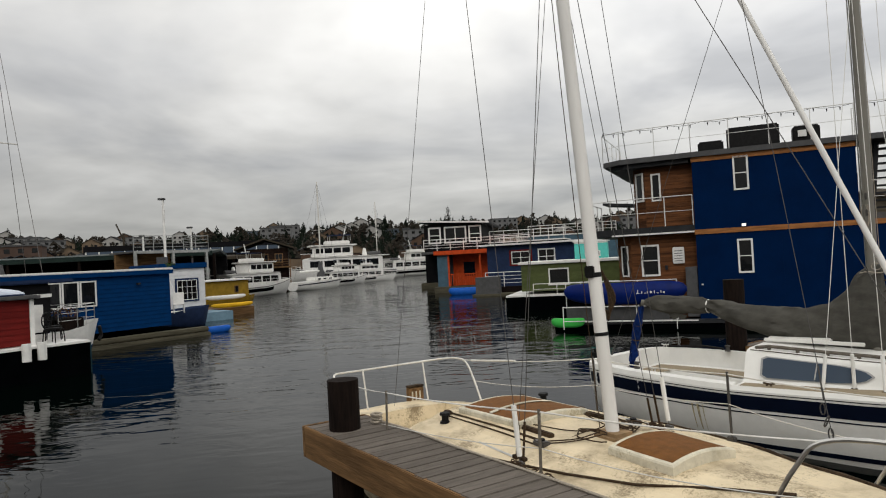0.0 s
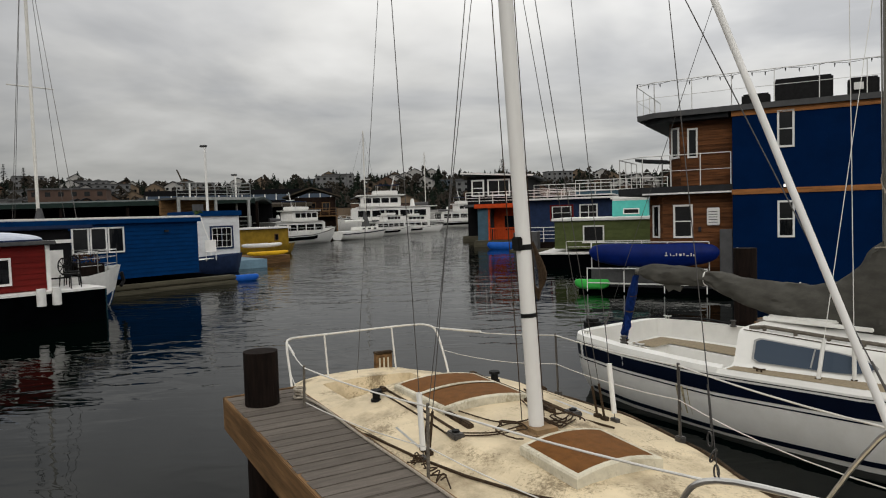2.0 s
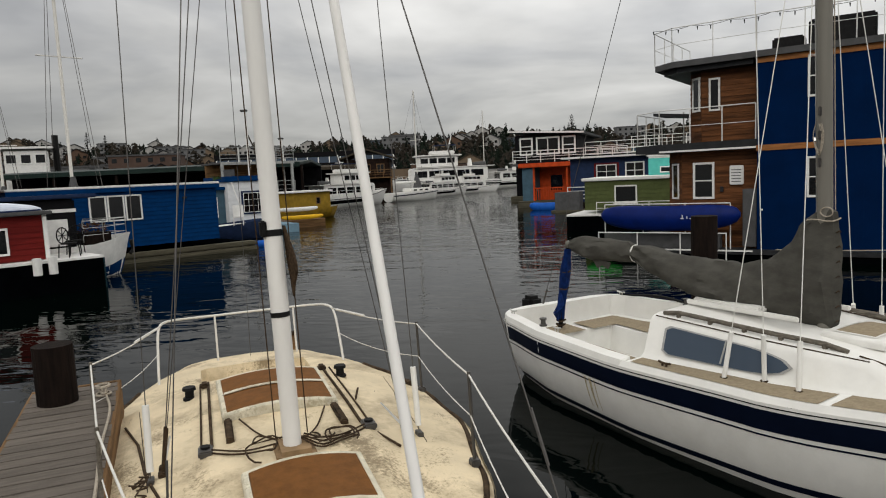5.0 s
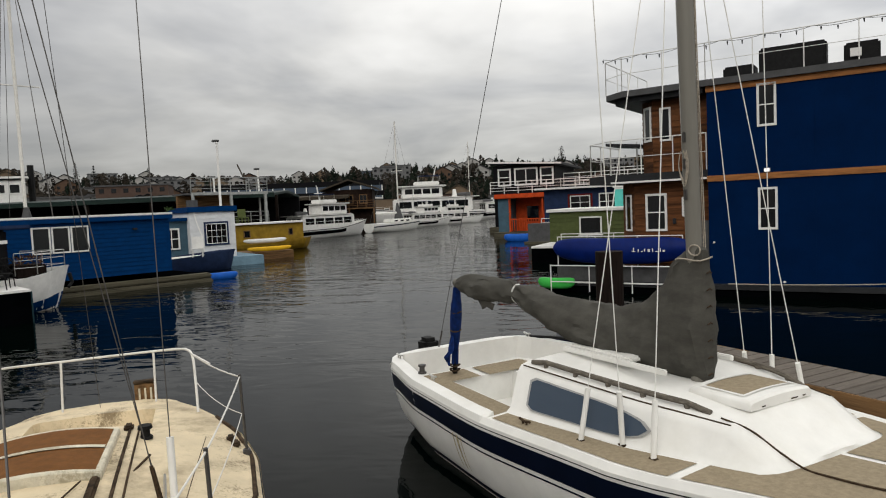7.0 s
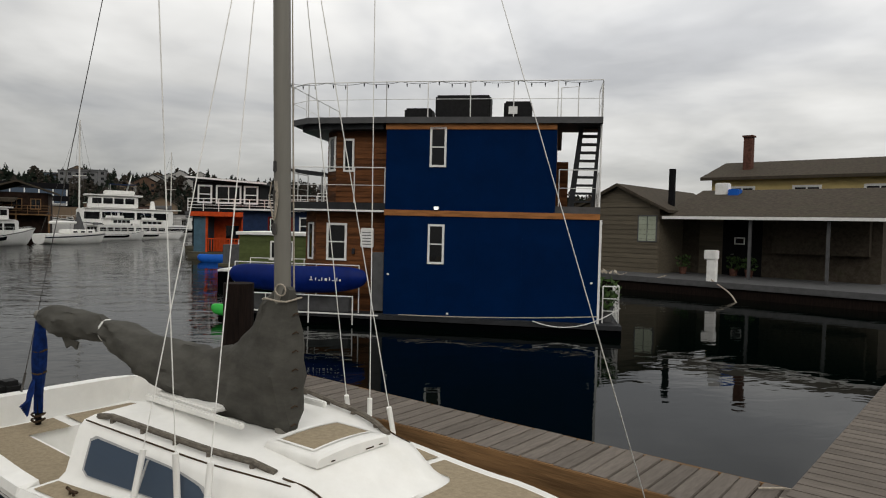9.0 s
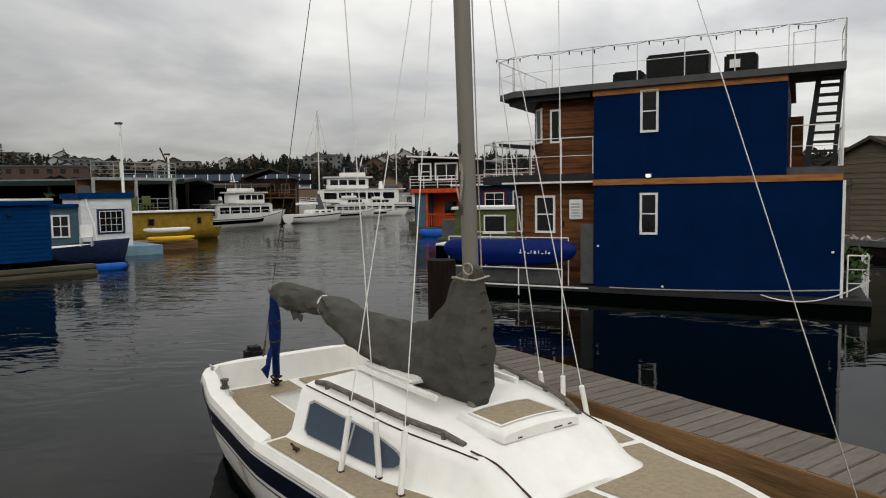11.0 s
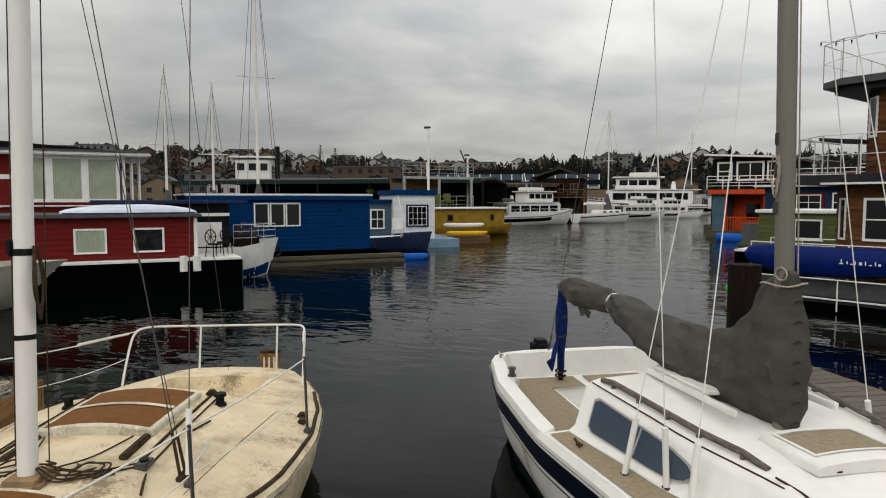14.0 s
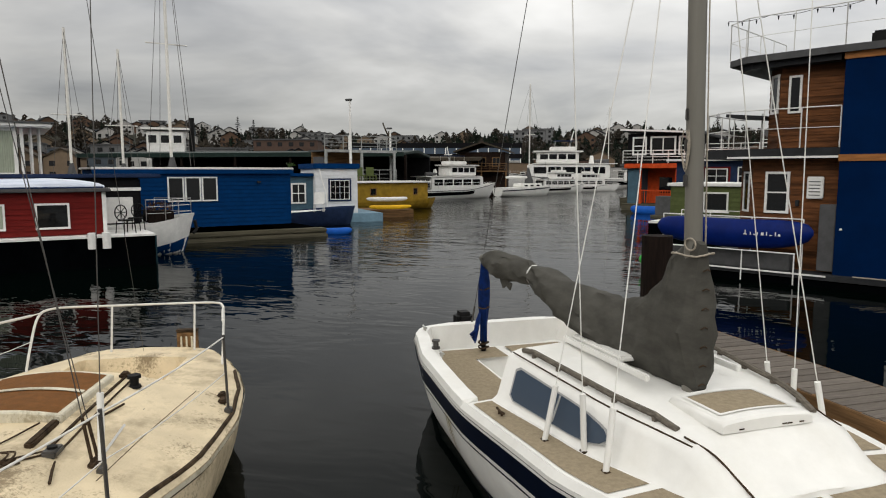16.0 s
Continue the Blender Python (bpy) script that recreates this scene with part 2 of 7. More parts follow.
M_oldwood = mat("weathered_plank", (0.125, 0.107, 0.089), 0.85, 0.18, 5, bump=0.5, bscale=18, stretch=(1, 6, 6), per_piece=0.18, stain=0.4, stain_col=(0.07, 0.062, 0.05), stain_scale=3)
M_timber = mat("stained_timber_beam", (0.215, 0.122, 0.055), 0.8, 0.25, 3, bump=0.5, bscale=16, stretch=(0.35, 4, 4), stain=0.6, stain_col=(0.055, 0.032, 0.015), stain_scale=1.6)
M_pile = mat("wet_dark_piling", (0.013, 0.008, 0.006), 0.9, 0.3, 6, bump=0.6, bscale=14, stretch=(4, 4, 0.5))
M_teak = mat("worn_teak_rail", (0.165, 0.145, 0.118), 0.8, 0.25, 10, stretch=(1, 5, 5))
M_oldteak = mat("rotten_toe_rail", (0.075, 0.050, 0.030), 0.9, 0.35, 12, bump=0.5)


# ---------------------------------------------------------------- mesh helpers
def thing(name, m, label, category, group="", kind=""):
    ob = new(name)
    ob.empty_display_size = 0.2
    ob.matrix_world = m
    return tagged(ob, label, category, group, kind)


def finish(bm, name, material, smooth=False):
    bmesh.ops.recalc_face_normals(bm, faces=bm.faces)
    me = bpy.data.meshes.new(name)
    bm.to_mesh(me)
    bm.free()
    me.materials.append(material)
    if smooth:
        me.polygons.foreach_set("use_smooth", [True] * len(me.polygons))
        me.set_sharp_from_angle(angle=radians(38))
    return me


def part(name, bm, material, parent=None, label="", smooth=False):
    ob = new(name, finish(bm, name, material, smooth))
    ob.parent = parent
    return tagged(ob, label)


def solo(name, bm, material, label, category, group="", kind="", m=None, smooth=False):
    """A thing that is one mesh."""
    ob = new(name, finish(bm, name, material, smooth))
    if m is not None:
        ob.matrix_world = m
    return tagged(ob, label, category, group, kind)


def box(x0, y0, z0, x1, y1, z1, bm=None, bevel=0.0):
    b = bmesh.new()
    vs = [b.verts.new((x, y, z)) for z in (z0, z1) for y in (y0, y1) for x in (x0, x1)]
    for f in ((0, 2, 3, 1), (4, 5, 7, 6), (0, 1, 5, 4), (2, 6, 7, 3), (0, 4, 6, 2), (1, 3, 7, 5)):
        b.faces.new([vs[i] for i in f])
    if bevel:
        bmesh.ops.bevel(b, geom=b.edges[:], offset=bevel, segments=2, affect="EDGES")
    return join(bm, b)


def join(bm, b):
    if bm is None:
        return b
    me = bpy.data.meshes.new("tmp")
    b.to_mesh(me)
    b.free()
    bm.from_mesh(me)
    bpy.data.meshes.remove(me)
    return bm


def tube(points, r, n=8, bm=None, r_end=None, cap=True):
    """A round bar along points."""
    bm = bm or bmesh.new()
    pts = [Vector(p) for p in points]
    rings, side = [], None
    for i, p in enumerate(pts):
        d = (pts[min(i + 1, len(pts) - 1)] - pts[max(i - 1, 0)]).normalized()
        if side is None:
            side = d.cross(Vector((0, 0, 1)) if abs(d.z) < 0.9 else Vector((1, 0, 0))).normalized()
        side = (side - d * side.dot(d)).normalized()
        up = d.cross(side)
        rr = r + ((r_end if r_end is not None else r) - r) * i / max(1, len(pts) - 1)
        rings.append([bm.verts.new(p + (side * math.cos(a) + up * math.sin(a)) * rr) for a in (2 * math.pi * k / n for k in range(n))])
    for a, b in zip(rings, rings[1:]):
        for k in range(n):
            bm.faces.new((a[k], a[(k + 1) % n], b[(k + 1) % n], b[k]))
    if cap:
        bm.faces.new(rings[0][::-1])
        bm.faces.new(rings[-1])
    return bm


def curve_pts(points, steps=6):
    """Points of a smooth curve through the given ones."""
    p = [Vector(q) for q in points]
    p = [p[0] * 2 - p[1]] + p + [p[-1] * 2 - p[-2]]
    out = []
    for i in range(1, len(p) - 2):
        for s in range(steps):
            t = s / steps
            out.append(0.5 * (2 * p[i] + (p[i + 1] - p[i - 1]) * t + (2 * p[i - 1] - 5 * p[i] + 4 * p[i + 1] - p[i + 2]) * t * t
                              + (3 * p[i] - p[i - 1] - 3 * p[i + 1] + p[i + 2]) * t ** 3))
    out.append(p[-2])
    return out


def sag(a, b, drop, n=10):
    a, b = Vector(a), Vector(b)
    return [a.lerp(b, i / n) - Vector((0, 0, drop * 4 * (i / n) * (1 - i / n))) for i in range(n + 1)]


def prism(poly, z0, z1, bm=None):
    """A flat outline in x and y, raised from z0 to z1."""
    bm = bm or bmesh.new()
    lo, hi = [bm.verts.new((x, y, z0)) for x, y in poly], [bm.verts.new((x, y, z1)) for x, y in poly]
    bm.faces.new(lo[::-1])
    bm.faces.new(hi)
    for i in range(len(poly)):
        j = (i + 1) % len(poly)
        bm.faces.new((lo[i], lo[j], hi[j], hi[i]))
    return bm


def extrude_xz(poly, y0, y1, bm=None):
    """An outline in x and z, drawn out from y0 to y1."""
    bm = bm or bmesh.new()
    a, b = [bm.verts.new((x, y0, z)) for x, z in poly], [bm.verts.new((x, y1, z)) for x, z in poly]
    bm.faces.new(a)
    bm.faces.new(b[::-1])
    for i in range(len(poly)):
        j = (i + 1) % len(poly)
        bm.faces.new((a[i], b[i], b[j], a[j]))
    return bm


def grid_faces(bm, rows, closed=False):
    for a, b in zip(rows, rows[1:]):
        n = len(a)
        for k in range(n if closed else n - 1):
            bm.faces.new((a[k], a[(k + 1) % n], b[(k + 1) % n], b[k]))


def lerp_table(table, x):
    """A value at x out of rows (x, value), smooth between them."""
    for (a, va), (b, vb) in zip(table, table[1:]):
        if x <= b:
            t = (x - a) / (b - a)
            t = t * t * (3 - 2 * t) * 0.35 + t * 0.65
            return va + (vb - va) * t
    return table[-1][1]


# ---------------------------------------------------------------- water
bm = bmesh.new()
xs = [-2500, -400, -80, -20, 0, 20, 60, 300, 2500]
ys = [-600, -100, -20, 0, 20, 60, 130, 400, 2500]
rows = [[bm.verts.new((x, y, 0)) for x in xs] for y in ys]
grid_faces(bm, rows)
solo("water", bm, M_water, "dark rippled lake water between the docks", "water", kind="structure")


# ---------------------------------------------------------------- sailing boats
def hull_point(T, x, side, s):
    """A point of the hull at x: s runs from 0 at the sheer to 1 at the keel."""
    hb, zs, dr = lerp_table(T["beam"], x), lerp_table(T["sheer"], x), lerp_table(T["draft"], x)
    a = s * math.pi / 2
    y = hb * max(0.0, math.cos(a)) ** 0.48
    z = zs - (zs + dr) * math.sin(a) ** 1.25
    over = T["rake"] * max(0.0, (x - T["rake_from"]) / (T["beam"][-1][0] - T["rake_from"])) ** 2
    return Vector((x - over * s, side * y, z))


def hull_mesh(T, n=28, m=14):
    bm = bmesh.new()
    x0, x1 = T["beam"][0][0], T["beam"][-1][0]
    rows = []
    for x in sorted([x0 + (x1 - x0) * (1 - (1 - i / n) ** 1.15) for i in range(n + 1)] + list(T.get("extra", ()))):
        pts = [hull_point(T, x, -1, k / m) for k in range(m + 1)] + [hull_point(T, x, 1, k / m) for k in range(m - 1, -1, -1)]
        rows.append([bm.verts.new(p) for p in pts])
    grid_faces(bm, rows)
    bm.faces.new(rows[0])
    return bm


def hull_band(T, drop0, drop1, proud, n=40, ends=(0.0, 1.0)):
    """A stripe round both sides of the hull, from drop0 to drop1 metres under the sheer."""
    bm = bmesh.new()
    x0, x1 = T["beam"][0][0], T["beam"][-1][0]
    for side in (-1, 1):
        rows = []
        for i in range(n + 1):
            x = x0 + (x1 - x0) * (ends[0] + (ends[1] - ends[0]) * i / n)
            zs, dr = lerp_table(T["sheer"], x), lerp_table(T["draft"], x)
            row = []
            for d in (drop0, (2 * drop0 + drop1) / 3, (drop0 + 2 * drop1) / 3, drop1):
                s = math.asin(min(1.0, max(0.0, d / (zs + dr)) ** (1 / 1.25))) / (math.pi / 2)
                p = hull_point(T, x, side, s)
                row.append(bm.verts.new(p + Vector((0, side * proud, 0))))
            rows.append(row)
        grid_faces(bm, rows)
    return bm


def deck_mesh(T, profile, xs):
    """The deck: profile(x) gives points (y, z) from the edge to the middle; both sides are built."""
    bm = bmesh.new()
    rows = []
    for x, zone in xs:
        half = profile(x, zone)
        rows.append([bm.verts.new((x, -y, z)) for y, z in half] + [bm.verts.new((x, y, z)) for y, z in half[::-1]])
    grid_faces(bm, rows)
    bmesh.ops.remove_doubles(bm, verts=bm.verts, dist=0.0005)
    return bm


def ribbon(xs, inner, outer, zfun, lift=0.006, n=5, side=1):
    """A thin patch on a curved deck between two lines."""
    bm = bmesh.new()
    rows = []
    for x in xs:
        a, b = inner(x), outer(x)
        ys = [a + (b - a) * k / n for k in range(n + 1)]
        rows.append([bm.verts.new((x, side * y, zfun(x, y) + lift)) for y in ys])
    grid_faces(bm, rows)
    return bm


def span(a, b, n):
    return [a + (b - a) * i / n for i in range(n + 1)]


def rail_path(pts, r, bm=None, n=8):
    return tube(curve_pts(pts, 6), r, n, bm)


# ---- the white sailing boat
WB = {"extra": (-3.77, -3.72, -3.62, -3.45), "beam": [(-3.8, 0.72), (-3.77, 0.83), (-3.72, 0.91), (-3.62, 1.01), (-3.45, 1.085), (-2.6, 1.245), (-1.2, 1.31), (0.2, 1.22), (1.4, 0.92), (2.5, 0.47), (3.5, 0.02)],
      "sheer": [(-3.8, 0.80), (-1.5, 0.76), (0.5, 0.79), (3.5, 0.98)],
      "draft": [(-3.8, 0.12), (-2.5, 0.28), (0, 0.40), (2.0, 0.25), (3.5, 0.0)], "rake": 0.9, "rake_from": 0.5}
TRUNK_W = [(-1.2, 0.99), (0.0, 0.85), (0.7, 0.67), (0.98, 0.60), (1.04, 0.54), (1.08, 0.44), (1.10, 0.28)]
TRUNK_Z = [(-1.2, 1.22), (0.0, 1.155), (0.70, 1.105), (0.80, 1.045), (0.98, 0.935), (1.05, 0.905), (1.10, 0.88)]


def wb_deck_z(x, y):
    hb = lerp_table(WB["beam"], x)
    return lerp_table(WB["sheer"], x) + 0.03 + 0.05 * (1 - (abs(y) / max(hb, 0.05)) ** 2)


def wb_profile(x, zone):
    hb, zs = lerp_table(WB["beam"], x), lerp_table(WB["sheer"], x)
    e = min(0.03, hb * 0.3)
    if zone == "well":
        return [(hb, zs), (hb - 0.015, zs + 0.06), (hb - 0.15, zs + 0.07), (hb - 0.20, zs - 0.20), (0.42, zs - 0.22), (0.38, 0.24), (0.0, 0.24)]
    if zone == "seat":
        return [(hb, zs), (hb - 0.015, zs + 0.06), (hb - 0.15, zs + 0.07), (hb - 0.20, zs - 0.20), (0.42, zs - 0.22), (0.38, zs - 0.22), (0.0, zs - 0.22)]
    if zone == "stern":
        return [(hb, zs), (hb - 0.015, zs + 0.06), (hb - 0.15, zs + 0.07), (hb * 0.8, zs + 0.07), (hb * 0.5, zs + 0.07), (hb * 0.4, zs + 0.07), (0.0, zs + 0.07)]
    ys = [hb, hb - e, hb - 2 * e, hb * 0.75, hb * 0.5, hb * 0.25, 0.0]
    return [(ys[0], zs)] + [(y, wb_deck_z(x, y) + (0.02 if k == 0 else 0)) for k, y in enumerate(ys[1:])]


def trunk_mesh(W, Z, xs, foot, crown=0.05, round_=0.07):
    bm = bmesh.new()
    rows = []
    for x in xs:
        w, z = lerp_table(W, x), lerp_table(Z, x)
        f = foot(x, w)
        top = max(z, f + 0.016)
        h = top - f
        tw = w - 0.22 * h - 0.02
        half = [(w + 0.05, f), (w, f + 0.04 * min(1, h / 0.1)), (tw + 0.02, top - min(round_, h * 0.5)), (tw - 0.02, top - min(round_, h * 0.5) * 0.3), (tw - 0.09, top),
                (tw * 0.5, top + crown * 0.75), (0, top + crown)]
        rows.append([bm.verts.new((x, -y, zz)) for y, zz in half] + [bm.verts.new((x, y, zz)) for y, zz in half[-2::-1]])
    grid_faces(bm, rows)
    bm.faces.new(rows[0])
    bm.faces.new(rows[-1][::-1])
    return bm


def trunk_side(x, frac, side, proud=0.006):
    """A point on the trunk's side, frac up from its foot."""
    w, z = lerp_table(TRUNK_W, x), lerp_table(TRUNK_Z, x)
    f = wb_deck_z(x, w)
    h = z - f
    return Vector((x, side * (w - (0.22 * h) * frac + proud), f + 0.03 + (h - 0.07) * frac))


def trunk_top(x, y):
    w, z = lerp_table(TRUNK_W, x), lerp_table(TRUNK_Z, x)
    tw = w - 0.2
    return z + 0.028 * (1 - min(1.0, abs(y) / max(tw, 0.1)) ** 1.6)


def white_boat(m):
    boat = thing("sailboat", m, "white sailboat with navy stripe and tan decks at the pier", "sailboat", "moored sailboats")
    hull = part("hull", hull_mesh(WB), M_gel, boat, smooth=True)
    part("stripe", hull_band(WB, 0.058, 0.228, 0.004), M_navy, hull, "broad navy stripe under the gunwale", smooth=True)
    part("pinstripe", hull_band(WB, 0.262, 0.278, 0.004), M_navy, hull, "thin navy line", smooth=True)
    part("boot_stripe", hull_band(WB, 0.66, 0.72, 0.004, ends=(0.05, 0.97)), M_navy, hull, "navy boot stripe at the waterline", smooth=True)
    part("rub_rail", hull_band(WB, 0.0, 0.022, 0.012), M_gel, hull)
    part("deck_seam", hull_band(WB, 0.024, 0.034, 0.005), M_black, hull, "dark seam between hull and deck")
    xs = [(-3.8, "stern"), (-3.77, "stern"), (-3.72, "stern"), (-3.66, "stern"), (-3.64, "seat"), (-3.45, "seat"), (-3.2, "seat"), (-3.18, "well")] + [(x, "well") for x in span(-2.9, -1.22, 6)] + \
         [(-1.2, "deck")] + [(x, "deck") for x in span(-1.0, 3.5, 26)]
    deck = part("deck", deck_mesh(WB, wb_profile, xs), M_gel, boat, smooth=False)
    cabin = part("cabin", trunk_mesh(TRUNK_W, TRUNK_Z, span(-1.2, 0.7, 19) + [0.75, 0.80, 0.86, 0.92, 0.98, 1.01, 1.04, 1.06, 1.08, 1.09, 1.10], lambda x, w: wb_deck_z(x, w) - 0.005, crown=0.028), M_gel, boat, smooth=True)
    # tan walking surfaces
    for side in (-1, 1):
        part("nonskid_panel", ribbon(span(-1.15, 0.60, 16), lambda x: lerp_table(TRUNK_W, x) + 0.075, lambda x: lerp_table(WB["beam"], x) - 0.085, wb_deck_z, side=side), M_tan, deck)
        part("nonskid_panel", ribbon(span(0.68, 0.98, 4) + [1.02, 1.05, 1.07, 1.09, 1.097, 1.115] + span(1.2, 2.6, 12), lambda x: lerp_table(TRUNK_W, x) + 0.06 if x < 1.10 else 0.03, lambda x: lerp_table(WB["beam"], x) - 0.09, wb_deck_z, side=side), M_tan, deck)
        part("nonskid_panel", ribbon(span(-3.14, -1.6, 6), lambda x: 0.46, lambda x: lerp_table(WB["beam"], x) - 0.24, lambda x, y: lerp_table(WB["sheer"], x) - 0.21, side=side), M_tan, deck)
        part("nonskid_panel", ribbon(span(-3.55, -3.14, 3), lambda x: 0.06, lambda x: lerp_table(WB["beam"], x) - 0.24, lambda x, y: lerp_table(WB["sheer"], x) - 0.21, side=side), M_tan, deck)
    # long cabin window, rounded at its forward end
    for side in (-1, 1):
        n = 20
        xa, xb = -0.97, 0.20
        def edge(grow, lift, name, material):
            b = bmesh.new()
            up, lo = [], []
            for i in range(n + 1):
                f = i / n
                x = xa - grow + (xb - xa + 2 * grow) * f
                xr = min(1, max(0, (x - xa + grow) / (xb - xa + 2 * grow)))
                nose = math.sqrt(max(0.0, 1 - max(0.0, (xr - 0.62) / 0.38) ** 2.2)) if xr > 0.62 else min(1.0, 0.75 + xr * 5)
                mid, hh = 0.50 - 0.07 * xr, (0.385 + grow * 1.4) * nose
                up.append(b.verts.new(trunk_side(x, min(0.98, mid + hh), side, lift)))
                lo.append(b.verts.new(trunk_side(x, max(0.02, mid - hh), side, lift)))
            for i in range(n):
                q = [lo[i], lo[i + 1], up[i + 1], up[i]]
                b.faces.new(q)
            return part(name, b, material, cabin)
        fr = edge(0.028, 0.016, "window_frame", M_gasket)
        edge(0.0, 0.022, "cabin_window", M_tint)
        part("window_bar", tube([trunk_side(-0.38, 0.14, side, 0.026), trunk_side(-0.36, 0.84, side, 0.026)], 0.008, 6), M_gasket, cabin)
    # handrails along the cabin top
    for side in (-1, 1):
        b = bmesh.new()
        pts = [Vector((x, side * (lerp_table(TRUNK_W, x) - 0.19), trunk_top(x, lerp_table(TRUNK_W, x) - 0.19) + 0.038 - (0.03 if i in (0, 10) else 0))) for i, x in enumerate(span(-1.12, 0.52, 10))]
        tube(pts, 0.022, 7, b)
        for i in (1, 3, 5, 7, 9):
            tube([pts[i] + Vector((0, 0, 0.01)), pts[i] - Vector((0, 0, 0.07))], 0.022, 6, b)
        part("handrail", b, M_teak, cabin, "worn teak handrail")
        pts = [Vector((x, side * (lerp_table(TRUNK_W, x) - 0.115), trunk_top(x, lerp_table(TRUNK_W, x) - 0.12) - 0.012)) for x in span(-1.15, 0.70, 12)]
        part("control_line", tube(pts, 0.006, 5), M_darkrope, cabin)
    line = [(x, y, max(trunk_top(x, y) if x < 1.3 else 0, wb_deck_z(x, y)) + 0.014) for x, y in ((0.62, -0.55), (0.78, -0.47), (0.95, -0.42), (1.12, -0.42), (1.28, -0.44), (1.6, -0.42), (2.1, -0.3))]
    part("deck_line", tube(curve_pts(line), 0.007, 5), M_darkrope, deck)
    # forward hatch: a low coaming and a cambered lid with rounded edges
    hx0, hx1, hy = 0.17, 0.69, 0.335
    b = bmesh.new()
    rows = []
    for y, dz in [(-hy, 0.018), (-hy + 0.012, 0.004)] + [(v, 0.0) for v in span(-hy + 0.03, hy - 0.03, 10)] + [(hy - 0.012, 0.004), (hy, 0.018)]:
        zt = 1.203 + 0.022 * (1 - (y / hy) ** 2) - dz
        rows.append([b.verts.new((x, y, z)) for x, z in ((hx0, 1.137), (hx0, zt - 0.016), (hx0 + 0.016, zt), (hx1 - 0.016, zt), (hx1, zt - 0.016), (hx1, 1.137))])
    grid_faces(b, rows, closed=True)
    b.faces.new(rows[0]); b.faces.new(rows[-1][::-1])
    hatch = part("hatch", b, M_gel, boat, "white forward hatch with a tan panel", smooth=True)
    # dark wood colour here paints the shadow gap under the white lid
    part("coaming", box(hx0 + 0.035, -hy + 0.035, 1.06, hx1 - 0.035, hy - 0.035, 1.139), M_teak, hatch)
    part("hatch_panel", ribbon(span(hx0 + 0.085, hx1 - 0.115, 5), lambda x: -hy + 0.075, lambda x: hy - 0.075, lambda x, y: 1.203 + 0.022 * (1 - (y / hy) ** 2), lift=0.004, n=10), M_tan, hatch)
    for xa, xb, ya, yb in ((hx0 + 0.06, hx0 + 0.082, -hy + 0.055, hy - 0.055), (hx1 - 0.112, hx1 - 0.09, -hy + 0.055, hy - 0.055), (hx0 + 0.06, hx1 - 0.09, -hy + 0.05, -hy + 0.072), (hx0 + 0.06, hx1 - 0.09, hy - 0.072, hy - 0.05)):
        part("rim", ribbon(span(xa, xb, 2), lambda x: ya, lambda x: yb, lambda x, y: 1.203 + 0.022 * (1 - (y / hy) ** 2), lift=0.009, n=10), M_gel, hatch)
    for y in (-0.20, 0.12, 0.16, 0.25):
        part("chip", box(hx1 - 0.001, y - 0.018, 1.150, hx1 + 0.003, y + 0.018, 1.158), M_oldteak, hatch, "dark chip in the gelcoat")
    for y in (-0.16, 0.16):
        part("hinge", box(hx0 - 0.03, y - 0.03, 1.165, hx0 + 0.02, y + 0.03, 1.185, bevel=0.005), M_steel, hatch)
    # companionway slide
    slide = part("companionway_slide", box(-1.18, -0.33, 1.27, -0.42, 0.33, 1.315, bevel=0.015), M_gel, boat)
    part("slide_rail", box(-1.2, -0.40, 1.255, 0.0, -0.36, 1.30, bevel=0.008), M_gel, slide)
    part("slide_rail", box(-1.2, 0.36, 1.255, 0.0, 0.40, 1.30, bevel=0.008), M_gel, slide)
    part("washboard", box(-1.222, -0.3, 0.62, -1.205, 0.3, 1.24), M_teak, boat)
    # mast and boom
    mast = part("mast", tube([(0.035, -0.06, 1.16), (0.05, -0.145, 4.0), (0.03, -0.28, 9.6)], 0.060, 14), M_alu, boat, "grey weathered aluminium mast", smooth=True)
    part("sail_track", tube([(-0.026, -0.075, 1.5), (-0.028, -0.145, 4.0), (-0.04, -0.28, 9.5)], 0.009, 4), M_steel, mast)
    for dx, dy in ((0.065, 0.05), (0.02, 0.08)):
        part("halyard", tube([(dx + 0.04, dy - 0.065, 1.35), (dx * 0.8 + 0.05, dy - 0.145, 4.0), (0.03 + dx * 0.8, -0.27 + dy * 0.8, 9.4)], 0.0045, 5), M_rope, mast)
    for z in (2.62, 2.85, 3.05):
        part("mast_cleat", box(0.03, -0.19, z - 0.04, 0.055, -0.165, z + 0.04, bevel=0.006), M_wire, mast)
    coil = bmesh.new()
    for k in range(3):
        tube(curve_pts([(0.03 + 0.012 * k, -0.17, 2.95), (0.06 + 0.01 * k, -0.18, 2.83), (0.04, -0.18, 2.72 - 0.02 * k), (-0.02, -0.17, 2.83), (0.0, -0.17, 2.95)], 4), 0.004, 5, coil)
    part("rope_coil", coil, M_rope, mast)
    b = bmesh.new()
